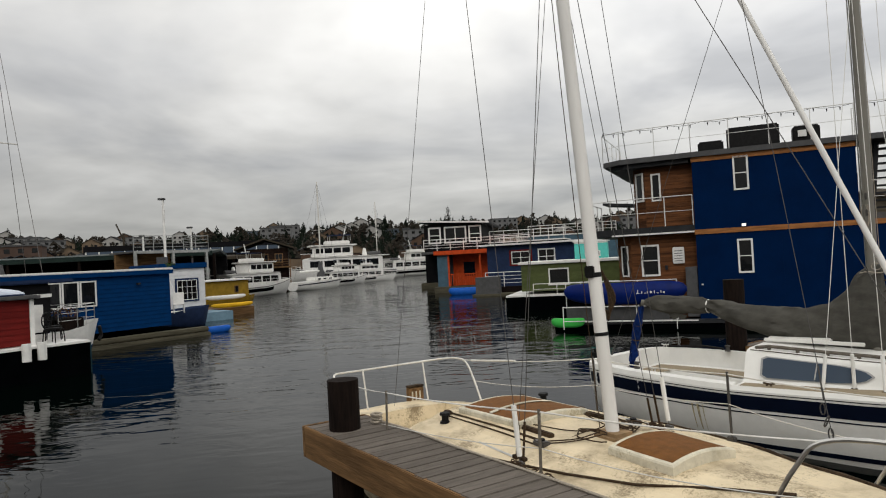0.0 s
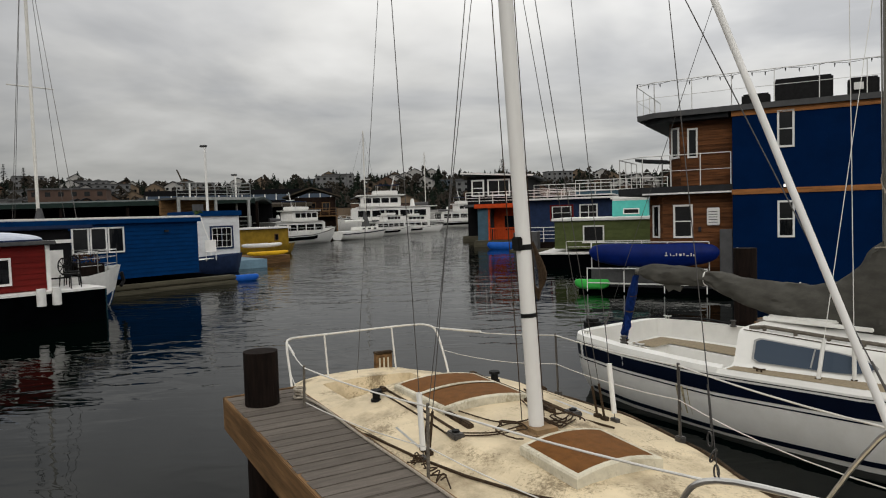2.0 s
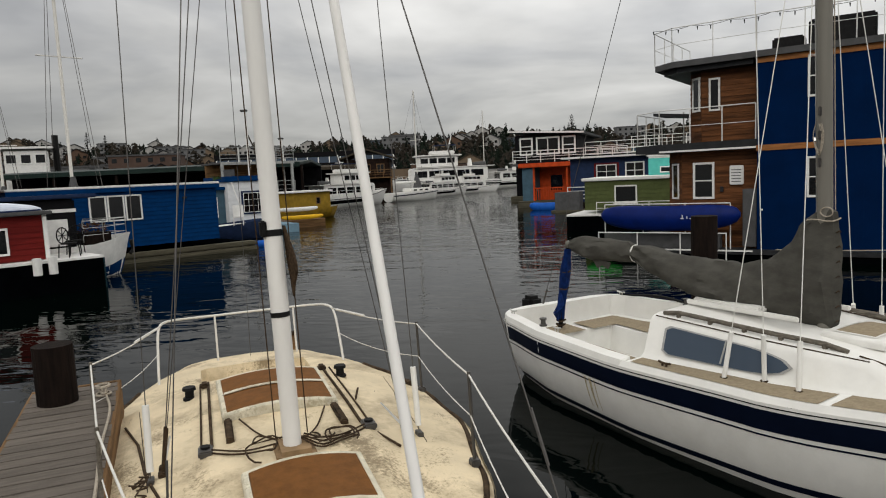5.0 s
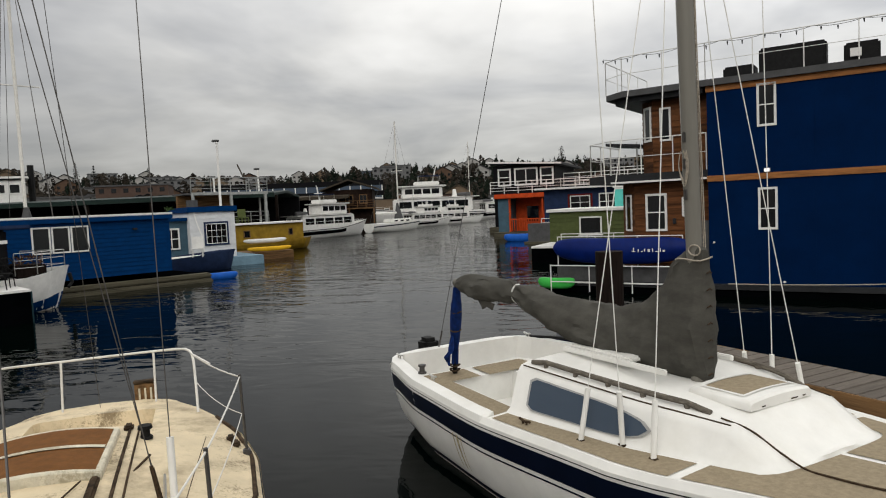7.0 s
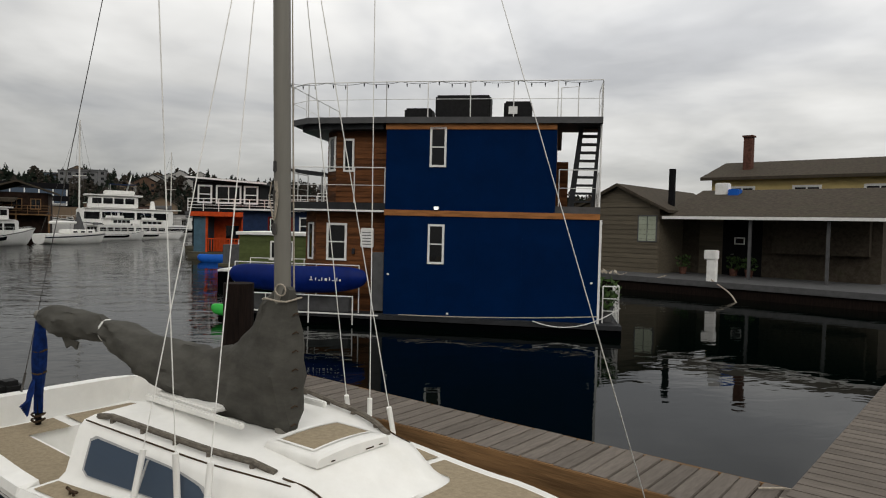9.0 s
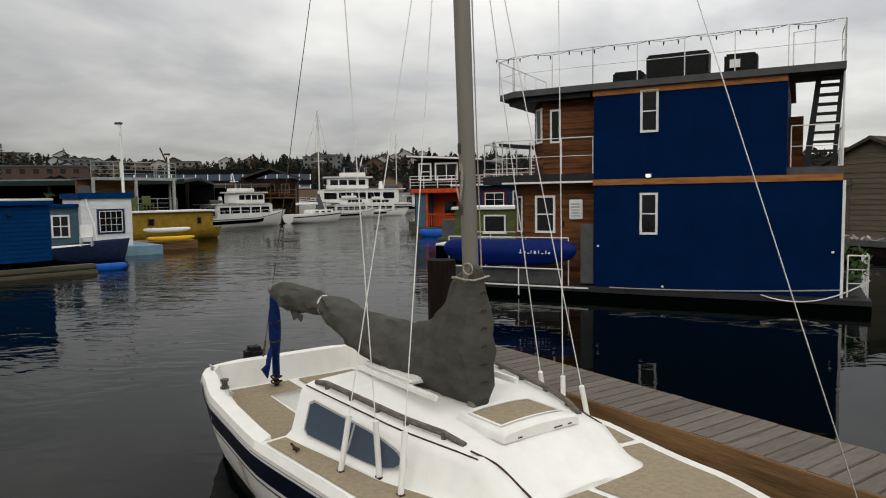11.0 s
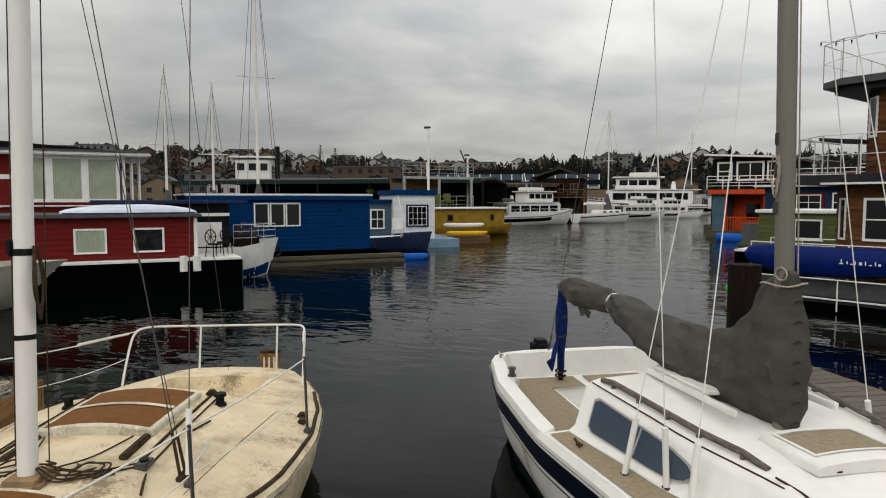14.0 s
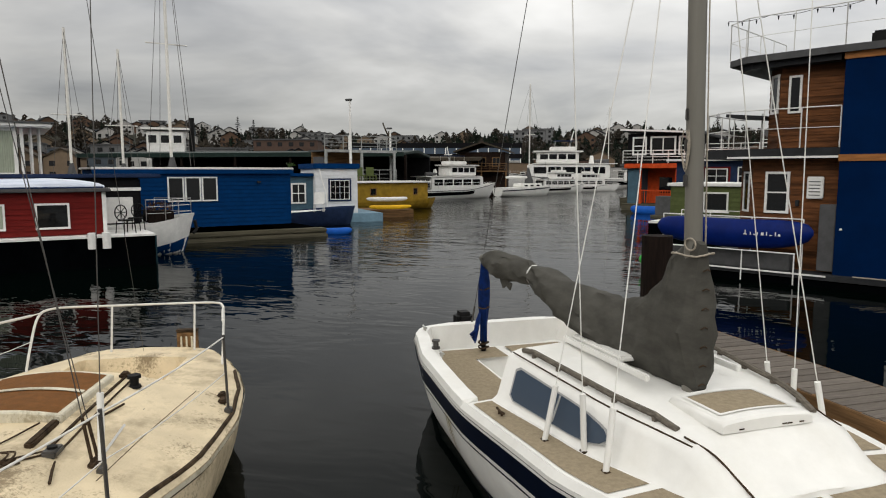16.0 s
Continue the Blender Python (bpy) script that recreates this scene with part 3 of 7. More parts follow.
    secs = [(0.135, 1.20, 2.19, 0.070), (0.10, 1.17, 2.215, 0.115), (0.0, 1.165, 2.215, 0.135), (-0.12, 1.16, 2.14, 0.130), (-0.26, 1.165, 1.93, 0.135), (-0.5, 1.175, 1.735, 0.145), (-0.8, 1.20, 1.665, 0.15), (-1.15, 1.27, 1.69, 0.15),
            (-1.5, 1.38, 1.73, 0.135), (-1.8, 1.50, 1.755, 0.11), (-1.95, 1.58, 1.77, 0.08), (-2.02, 1.61, 1.775, 0.066), (-2.10, 1.585, 1.82, 0.095), (-2.4, 1.585, 1.85, 0.105), (-2.72, 1.60, 1.85, 0.095), (-2.90, 1.66, 1.83, 0.075), (-2.96, 1.70, 1.80, 0.05)]
    rows = []
    dense = []
    for (a, c) in zip(secs, secs[1:]):
        for s in range(7):
            dense.append([p + (q - p) * s / 7 for p, q in zip(a, c)])
    dense.append(list(secs[-1]))
    for x, z0, z1, w in dense:
        row = []
        for k in range(30):
            a = 2 * math.pi * k / 30
            zz = (z0 + z1) / 2 + (z1 - z0) / 2 * math.sin(a)
            ww = w * math.cos(a) * (1 - 0.25 * math.sin(a))
            wr = noise.noise(Vector((x * 3.0 + 1.7 * zz, a * 0.9, zz * 3.5))) * 0.06 + noise.noise(Vector((x * 8 - 9 * zz, a * 1.5, zz * 7 + x * 3))) * 0.035 + noise.noise(Vector((x * 17 + 12 * zz, a * 2, zz * 15))) * 0.012
            fold = math.sin(19 * (zz - 1.2) + 8.5 * x + 3.0 * noise.noise(Vector((x * 2.2, zz * 2.2, 3.1))))
            wr += 0.030 * max(0.0, fold) ** 2 * (0.4 + 0.6 * math.sin(3.1 * x + 1.0) ** 2)
            lean = -(0.034 * (zz - 1.2) + 0.045) * min(1.0, max(0.0, 1 + x / 0.45))
            row.append(b.verts.new((x, lean + ww * (1 + 0.2 * wr) + math.copysign(wr, ww) * 0.85 + 0.14 * min(0, x), zz + wr * 0.35)))
        rows.append(row)
    grid_faces(b, rows, closed=True)
    b.faces.new(rows[0]); b.faces.new(rows[-1][::-1])
    cover = part("sail_cover", b, M_canvas, boat, "grey canvas sail cover wrapped round the boom", smooth=True)
    part("cover_flap", extrude_xz([(-2.62, 1.60), (-2.30, 1.57), (-2.34, 1.50), (-2.44, 1.53), (-2.52, 1.49)], -0.40, -0.385), M_canvas, cover)
    part("boom_end", tube([(-2.9, -0.406, 1.735), (-3.03, -0.424, 1.745)], 0.045, 10), M_alu, cover, smooth=True)
    tie = [(-2.02, -0.283 + 0.078 * math.cos(a), 1.692 + 0.092 * math.sin(a)) for a in span(0, 2 * math.pi, 14)]
    part("cover_tie", tube(tie, 0.009, 6), M_gel, cover, "white cord tied round the cover")
    knot = [(0.10 + 0.055 * math.cos(a), -0.16, 2.2 + 0.04 * math.sin(a)) for a in span(0, 2 * math.pi, 12)]
    part("cover_tie", tube(knot, 0.006, 5), M_rope, cover)
    part("cover_tie", tube([(0.125 * math.cos(a) + 0.025, 0.14 * math.sin(a) - 0.08, 2.13 + 0.01 * math.sin(3 * a)) for a in span(0, 2 * math.pi, 14)], 0.007, 5), M_rope, cover)
    for k in range(7):
        zz = 1.24 + 0.13 * k
        part("cover_lacing", tube([(0.145, -0.085, zz), (0.155, -0.06, zz + 0.015), (0.145, -0.03, zz)], 0.005, 5), M_darkrope, cover)
    # blue bundle and crutch under the boom's end
    stand = part("boom_crutch", tube([(-3.44, -0.25, 0.58), (-3.06, -0.39, 1.70)], 0.030, 8), M_black, boat)
    b = bmesh.new()
    rows = []
    for i in range(15):
        f = i / 14
        c = Vector((-3.40, -0.265, 0.72)).lerp(Vector((-3.07, -0.39, 1.68)), f)
        r = 0.042 + 0.026 * math.sin(min(1, (1 - f) * 1.3) * math.pi) * (1 if f < 0.8 else 0.6)
        rows.append([b.verts.new(c + Vector((r * math.cos(a) * (1 + 0.18 * math.sin(3 * a + 5 * f)), r * math.sin(a), 0))) for a in (2 * math.pi * k / 12 for k in range(12))])
    grid_faces(b, rows, closed=True)
    b.faces.new(rows[0]); b.faces.new(rows[-1])
    part("blue_wrap", b, M_bluerope, stand, "blue cloth and rope bundled on the crutch", smooth=True)
    b = bmesh.new()
    for k in range(6):
        tube(curve_pts([(-3.30, -0.34, 1.12), (-3.24 + 0.02 * k, -0.43, 0.95), (-3.27, -0.42 - 0.012 * k, 0.74 + 0.02 * k), (-3.36, -0.34, 0.92), (-3.31, -0.34, 1.12)], 4), 0.009, 5, b)
    part("rope_coil", b, M_bluerope, stand)
    for z in (0.64, 0.70, 1.15, 1.38):
        f = (z - 0.58) / 1.12
        cx, cy = -3.44 + 0.38 * f, -0.25 - 0.14 * f
        part("lashing", tube([(cx + 0.058 * math.cos(a), cy + 0.058 * math.sin(a), z + 0.008 * math.sin(2 * a)) for a in span(0, 6.283, 12)], 0.011, 5), M_darkrope, stand)
    part("backstay", tube([(-3.76, -0.28, 0.86), (0.03, -0.30, 9.5)], 0.004, 5), M_wire, boat)
    part("turnbuckle", tube([(-3.76, -0.28, 0.86), (-3.66, -0.281, 1.08)], 0.012, 6), M_wire, boat)
    # shrouds with white boots
    for y0, x0, cap in ((-1.03, -0.24, False), (-0.88, 0.04, True), (-0.91, 0.36, False), (0.95, -0.28, False), (0.86, 0.02, True), (0.86, 0.32, False)):
        a = Vector((x0, y0, wb_deck_z(x0, y0)))
        sd_ = math.copysign(1, y0)
        pts = [a, Vector((0.115 if sd_ < 0 else -0.05, -1.22 if sd_ < 0 else 0.86, 6.4)), Vector((0.03, -0.28, 9.4))] if cap else [a, Vector((0.045, -0.19 + 0.05 * sd_, 5.6))]
        d = (pts[1] - a).normalized()
        sh = part("shroud", tube(pts, 0.004, 5), M_gel, boat)
        part("shroud_boot", tube([a, a + d * 0.40], 0.0205, 10), M_gel, sh, "white plastic boot", smooth=True)
        part("chain_plate", box(x0 - 0.03, y0 - 0.02, a.z - 0.004, x0 + 0.03, y0 + 0.02, a.z + 0.012, bevel=0.003), M_oldteak, sh)
    part("spreader", tube([(-0.05, 0.86, 6.4), (0.042, -0.205, 6.45), (0.115, -1.22, 6.4)], 0.018, 8), M_alu, boat)
    part("forestay", tube([(2.78, 0, 0.98), (0.08, -0.34, 9.1)], 0.003, 5), M_steel, boat)
        # winches, cleats, outboard bracket
    for x, y in ((-2.74, -1.05), (-2.5, 1.06)):
        zb = lerp_table(WB["sheer"], x) + 0.07
        b = bmesh.new()
        for r0, z0, r1, z1 in ((0.045, 0, 0.045, 0.02), (0.030, 0.02, 0.028, 0.075), (0.042, 0.075, 0.042, 0.095)):
            tube([(x, y, zb + z0), (x, y, zb + z1)], r0, 12, b, r_end=r1)
        part("winch", b, M_wire, boat, "dark cockpit winch", smooth=False)
    for x, y in ((-3.5, -0.95), (-2.45, -1.08), (-3.55, 0.93), (-0.82, -1.12)):
        zb = (lerp_table(WB["sheer"], x) + 0.075) if x < -1.2 else wb_deck_z(x, y)
        b = tube([(x - 0.07, y, zb + 0.04), (x, y, zb + 0.03), (x + 0.07, y, zb + 0.04)], 0.011, 6)
        tube([(x - 0.025, y, zb - 0.005), (x - 0.025, y, zb + 0.03)], 0.01, 6, b); tube([(x + 0.025, y, zb - 0.005), (x + 0.025, y, zb + 0.03)], 0.01, 6, b)
        part("cleat", b, M_steel if x < -2 else M_darkrope, boat)
    ob_ = part("outboard_bracket", box(-4.0, -0.42, 0.62, -3.8, -0.18, 0.72, bevel=0.01), M_black, boat)
    part("outboard_motor", box(-4.1, -0.42, 0.70, -3.86, -0.2, 0.96, bevel=0.05), M_black, ob_)
    part("rudder", box(-4.15, 0.0, -0.5, -3.8, 0.04, 0.6, bevel=0.015), M_black, boat)
    b = rail_path([(-3.6, 0.95, 0.86), (-3.0, 1.08, 0.90), (-2.6, 1.12, 0.87)], 0.018)
    part("grab_rail", b, M_black, boat)
    # rust streak below a deck drain
    streak = mat("rust_streak", (0.56, 0.48, 0.30), 0.6, 0.25, 14)
    for x, w in ((-1.78, 0.012), (-1.70, 0.02), (-1.63, 0.008)):
        b = bmesh.new()
        rows = []
        for k in range(6):
            s0 = 0.20 + 0.045 * k
            p = hull_point(WB, x, -1, s0)
            ww = w * (1 - 0.12 * k)
            rows.append([b.verts.new(p + Vector((-ww, -0.0045, 0))), b.verts.new(p + Vector((ww, -0.0045, 0)))])
        grid_faces(b, rows)
        part("rust_streak", b, streak, hull)
    return boat


white_boat(pose(5.93, 6.10, 0, 0, 0, -55))

# ---- the weathered cream sailing boat
CB = {"beam": [(-4.36, 0.78), (-3.8, 1.02), (-3.1, 1.23), (-2.4, 1.36), (-1.6, 1.42), (-0.6, 1.37), (0.5, 1.10), (1.5, 0.70), (2.4, 0.33), (3.05, 0.02)],
      "sheer": [(-4.36, 0.50), (-3.4, 0.55), (-1.65, 0.655), (0.4, 0.805), (3.05, 1.0)],
      "draft": [(-4.36, 0.05), (-2.5, 0.25), (0, 0.4), (2.0, 0.25), (3.05, 0.0)], "rake": 0.8, "rake_from": 0.5}
CB_Z = [(-1.95, 0.975), (-0.8, 0.995), (0.0, 0.99), (0.9, 0.965), (1.5, 0.955), (2.3, 0.975), (3.05, 1.02)]
CB_W = [(-1.95, 0.60), (0.0, 0.56), (1.0, 0.46), (1.9, 0.22), (3.05, 0.01)]


def cb_profile(x, zone):
    hb, zs = lerp_table(CB["beam"], x), lerp_table(CB["sheer"], x)
    d = zs + 0.03
    if zone == "well":
        return [(hb, zs), (hb - 0.03, d), (hb * 0.86, d + 0.025), (0.62, d + 0.06), (0.57, d + 0.055), (0.53, 0.36), (0.2, 0.35), (0.0, 0.35)]
    if zone == "flat":
        return [(hb, zs), (hb - 0.03, d), (hb * 0.86, d + 0.025), (0.55 * hb, d + 0.06), (0.5 * hb, d + 0.06), (0.4 * hb, d + 0.06), (0.2 * hb, d + 0.065), (0.0, d + 0.07)]
    w, z = lerp_table(CB_W, x), max(lerp_table(CB_Z, x), d + 0.03)
    w = min(w, hb * 0.6)
    e = min(0.03, hb * 0.3)
    yw, zw = min(w * 1.34, hb * 0.8), max(z - 0.075, d + 0.012)
    ym = (hb - e + yw) / 2
    return [(hb, zs), (hb - e, d), (ym, (d + zw) / 2 + 0.018), (yw, zw), (w * 1.08, max(z - 0.05, zw)), (w * 0.92, z - 0.01), (w * 0.5, z + 0.02), (0.0, z + 0.03)]


def cb_deck_z(x, y):
    pts = cb_profile(x, "deck")[::-1]
    y = abs(y)
    for (ya, za), (yb, zb) in zip(pts, pts[1:]):
        if y <= yb:
            return za + (zb - za) * (y - ya) / max(1e-6, yb - ya)
    return pts[-1][1]


def cream_boat(m):
    boat = thing("sailboat", m, "neglected cream sailboat with stained deck and brown hatches", "sailboat", "moored sailboats")
    hull = part("hull", hull_mesh(CB), M_cream, boat, smooth=True)
    part("rub_strake", hull_band(CB, 0.0, 0.035, 0.012), M_dirty, hull, "stained cream rubbing strake")
    part("scupper_stain", hull_band(CB, 0.036, 0.052, 0.003), M_oldteak, hull, "thin dark line below the strake")
    xs = [(-4.36, "flat"), (-4.2, "flat"), (-3.80, "flat"), (-3.75, "well")] + [(x, "well") for x in span(-3.5, -2.00, 5)] + [(-1.95, "deck")] + [(x, "deck") for x in span(-1.8, 3.05, 32)]
    deck = part("deck", deck_mesh(CB, cb_profile, xs), M_cream, boat, "cream deck spotted with lichen and dirt", smooth=False)
    # cap of the toe rail
    for side in (-1, 1):
        pts = [Vector((x, side * max(0.01, lerp_table(CB["beam"], x) - 0.045), lerp_table(CB["sheer"], x) + 0.036 + 0.004 * math.sin(9 * x + side))) for x in span(-3.2, 2.95, 40)]
        part("toe_rail", tube(pts, 0.019, 6), M_oldteak, deck, "rotten dark wooden toe rail")
    # fore hatch: a lichen-covered frame with a brown panel
    def hatch(x0, x1, w0, w1, h, name, label, split=False):
        b = bmesh.new()
        rows = []
        n = 6
        for grow, dz in ((0.0, -0.03), (0.0, h), (-0.009, h + 0.012), (-0.036, h + 0.012), (-0.040, h + 0.002)):
            ring = []
            loop = [(x0, w0, -1), (x1, w1, -1), (x1, w1, 1), (x0, w0, 1)]
            for (xa, wa, sa), (xb, wb_, sb) in zip(loop, loop[1:] + loop[:1]):
                for k in range(n):
                    f = k / n
                    x, y = xa + (xb - xa) * f, sa * wa + (sb * wb_ - sa * wa) * f
                    cx, cy = (x0 + x1) / 2, 0
                    sx = 1 + grow * 2 / (x1 - x0)
                    sy = 1 + grow / max(w0, w1)
                    xx, yy = cx + (x - cx) * sx, y * sy
                    base = cb_deck_z(cx, 0) if dz > 0 else cb_deck_z(cx, 0) - 0.05
                    ring.append(b.verts.new((xx, yy, base + dz - 0.05 * (yy / w0) ** 2 + (cb_deck_z(xx, 0) - cb_deck_z(cx, 0)))))
            rows.append(ring)
        grid_faces(b, rows, closed=True)
        fr = part(name, b, M_dirty, boat, label)
        pieces = [(x0 + 0.038, x1 - 0.038)] if not split else [(x0 + 0.038, (x0 + x1) / 2 - 0.022), ((x0 + x1) / 2 + 0.022, x1 - 0.038)]
        for xa, xb in pieces:
            part("hatch_panel", ribbon(span(xa, xb, 4), lambda x: -w0 + 0.042, lambda x: w0 - 0.042,
                                       lambda x, y: cb_deck_z((x0 + x1) / 2, 0) + h + 0.004 - 0.05 * (y / w0) ** 2 + (cb_deck_z(x, 0) - cb_deck_z((x0 + x1) / 2, 0)), n=8), M_brown, fr, "flat brown hatch panel")
        if split:
            xm = (x0 + x1) / 2
            part("hatch_bar", ribbon(span(xm - 0.028, xm + 0.028, 2), lambda x: -w0 + 0.05, lambda x: w0 - 0.05,
                                     lambda x, y: cb_deck_z(xm, 0) + h + 0.012 - 0.05 * (y / w0) ** 2, n=8), M_dirty, fr)
        return fr
    hatch(0.33, 0.95, 0.345, 0.335, 0.080, "fore_hatch", "square brown hatch in a lichen-spotted cream frame")
    hatch(-1.74, -0.72, 0.43, 0.41, 0.062, "companionway_hatch", "sliding hatch with two brown panels", split=True)
    for side in (-1, 1):
        part("hatch_runner", box(-0.715, side * 0.375 - 0.026, 0.96, -0.30, side * 0.375 + 0.026, 1.035, bevel=0.01), M_oldteak, deck, "dark rotten hatch runner")
        for yy, r_ in ((0.49, 0.012), (0.555, 0.008)):
            part("hatch_track", tube([Vector((x, side * yy, cb_deck_z(x, yy) + 0.006)) for x in span(-1.9, -0.32, 10)], r_, 5), M_oldteak, deck)
        zf = cb_deck_z(-0.25, 0.53)
        part("deck_fitting", box(-0.33, side * 0.53 - 0.045, zf - 0.01, -0.19, side * 0.53 + 0.045, zf + 0.035, bevel=0.01), M_wire, deck)
        part("sheave", tube([(-0.26, side * 0.53, zf + 0.03), (-0.26, side * 0.53, zf + 0.05)], 0.03, 10), M_black, deck)
        part("genoa_track", tube([Vector((x, side * (0.80 + 0.04 * x), cb_deck_z(x, 0.8) + 0.006)) for x in span(-0.85, -0.32, 6)], 0.011, 4), M_steel, deck, "perforated metal sheet track")
    # mast
    mast = part("mast", tube([(0.05, -0.02, 1.02), (-0.16, -0.06, 4), (-0.73, -0.14, 12.0)], 0.056, 16), M_spar_white, boat, "white painted mast", smooth=True)
    part("mast_step", box(-0.09, -0.13, 0.96, 0.20, 0.11, 1.065, bevel=0.03), M_oldwood_tan, boat, "tan wooden mast step")
    part("mast_band", tube([(-0.008, -0.031, 1.85), (-0.010, -0.032, 1.88)], 0.0585, 16, cap=True), M_black, mast)
    part("mast_bracket", box(-0.09, -0.115, 2.34, 0.01, -0.075, 2.44, bevel=0.01), M_black, mast)
    part("mast_bracket", tube([(-0.045, -0.037, 2.34), (-0.048, -0.038, 2.38)], 0.060, 16), M_black, mast)
    b = bmesh.new()
    for k in range(6):
        tube(curve_pts([(-0.03, 0.03, 2.40), (0.01 + 0.012 * k, 0.055 + 0.004 * k, 2.17), (-0.01, 0.06, 1.97 + 0.015 * k), (-0.07 - 0.006 * k, 0.05, 2.17), (-0.06, 0.03, 2.40)], 4), 0.008, 5, b)
    part("rope_coil", b, M_darkrope, mast, "dark coiled halyard hanging on the mast")
    rr = random.Random(4)
    for k in range(5):
        a0 = rr.uniform(0, 6.28)
        b = tube(curve_pts([(0.06 * math.cos(a0), 0.06 * math.sin(a0), 1.10), (0.17 * math.cos(a0 + 0.5), 0.18 * math.sin(a0 + 0.5), 1.035), (0.22 * math.cos(a0 + 1.1), 0.3 * math.sin(a0 + 1.1), 1.02),
                        (0.25 * math.cos(a0 + 1.5), 0.45 * math.sin(a0 + 1.5), 1.0)], 4), 0.006, 5)
        part("tangled_line", b, M_darkrope, boat, "dark line tangled round the mast foot")
    for y in (-0.095, 0.10):
        part("halyard", tube([(0.0, y - 0.02, 1.1), (-0.20, y - 0.06, 4.0), (-0.66, y * 0.7 - 0.11, 11.0)], 0.004, 5), M_darkrope, mast)
    # shrouds, stays and their boots
    for sd_ in (-1, 1):
        # cap shroud out to the spreader, with a white boot; two lower shrouds inside it
        a = Vector((-0.13, 0.85 * sd_, cb_deck_z(-0.13, 0.85)))
        tip = Vector((-0.83, 0.79 * sd_, 6.6))
        d = (tip - a).normalized()
        sh = part("shroud", tube([a, tip, (-0.62, -0.11, 10.4)], 0.0034, 5), M_wire, boat)
        part("shroud_boot", tube([a + d * 0.07, a + d * 0.47], 0.021, 10), M_gel, sh, "white plastic shroud boot", smooth=True)
        part("chain_plate", box(-0.17, 0.85 * sd_ - 0.02, a.z - 0.005, -0.09, 0.85 * sd_ + 0.02, a.z + 0.03, bevel=0.004), M_wire, sh)
        part("spreader", tube([tip, (-0.345, -0.086, 6.65)], 0.018, 8), M_spar_white, boat)
        for x0, x1, z1, r_ in ((-0.18, -0.30, 6.0, 0.0036), (-0.27, -0.30, 5.3, 0.0030)):
            a = Vector((x0, 0.785 * sd_, cb_deck_z(x0, 0.785)))
            c = Vector((x1, -0.07 + 0.04 * sd_, z1))
            sh = part("shroud", tube([a, c], r_, 5), M_wire, boat)
            part("turnbuckle", tube([a, a.lerp(c, 0.06)], 0.011, 6), M_darkrope, sh)
            part("toggle", box(x0 - 0.03, 0.785 * sd_ - 0.025, a.z - 0.006, x0 + 0.03, 0.785 * sd_ + 0.025, a.z + 0.03, bevel=0.006), M_darkrope, sh)
    part("furled_forestay", tube([(2.84, 0.06, 0.98), (-0.68, -0.03, 9.0)], 0.0175, 10), M_spar_white, boat, "white furled forestay", smooth=True)
    part("backstay", tube([(-4.15, 0.0, 0.60), (-0.73, -0.12, 11.9)], 0.0032, 5), M_wire, boat)
    # inner stay with a shackle, in front of the fore hatch
    for s in (-1, 1):
        part("inner_stay", tube([(2.25, s * 0.61, 1.55), (0.66, 0.1, 9.0) if s < 0 else (-0.45, 0.05, 7.1)], 0.0022 if s < 0 else 0.0036, 5), M_wire, boat)
        part("turnbuckle", tube([(2.20, s * 0.60, 1.66), (2.11, s * 0.585, 1.84)] if s > 0 else [(2.21, -0.60, 1.73), (2.185, -0.59, 1.90)], 0.006 if s > 0 else 0.0036, 6), M_wire, boat)
    b = bmesh.new()
    for k in range(3):
        c = Vector((2.24 - 0.02 * k, -0.605 + 0.004 * k, 1.56 + 0.06 * k))
        tube([c + Vector((0.013 * math.cos(a), 0.013 * math.sin(a) if k % 2 else 0, 0.03 * math.sin(a) if not k % 2 else 0.03 * math.sin(a + 1.57))) for a in span(0, 6.283, 10)], 0.004, 5, b)
    part("shackle", b, M_wire, boat)
    # stern rail
    b = rail_path([(-3.47, -0.99, 0.56), (-3.62, -0.985, 0.85), (-3.80, -0.97, 1.11), (-3.98, -0.90, 1.165), (-4.20, -0.68, 1.14), (-4.32, -0.37, 1.12), (-4.35, 0.1, 1.12), (-4.31, 0.56, 1.13), (-4.18, 0.80, 1.15),
                   (-3.98, 0.92, 1.165), (-3.80, 0.97, 1.11), (-3.62, 0.985, 0.85), (-3.47, 0.99, 0.56)], 0.0135)
    rail = part("stern_rail", b, M_white_tube, boat, "white tubular stern rail with worn paint", smooth=True)
    for y in (-0.37, 0.555):
        part("rail_post", tube([(-4.19, y, 0.52), (-4.315, y, 1.12)], 0.012, 8), M_white_tube, rail)
    # stanchions and lifelines
    posts = [(-1.62, 1), (0.38, 1), (-1.55, -1), (0.38, -1)]
    tops = {}
    for x, s in posts:
        y = s * (lerp_table(CB["beam"], x) - 0.075)
        zb = lerp_table(CB["sheer"], x) + 0.04
        st = part("stanchion", tube([(x, y, zb), (x, y * 0.985, zb + (0.66 if x < 0 else 0.61))], 0.0115, 8), M_wire if s > 0 else M_teak, boat, smooth=True)
        part("stanchion_base", box(x - 0.035, y - 0.03, zb - 0.02, x + 0.035, y + 0.03, zb + 0.05, bevel=0.008), M_wire, st)
        tops[(x, s)] = Vector((x, y * 0.985, zb + (0.64 if x < 0 else 0.59)))
    bow = Vector((2.55, 0, 1.62))
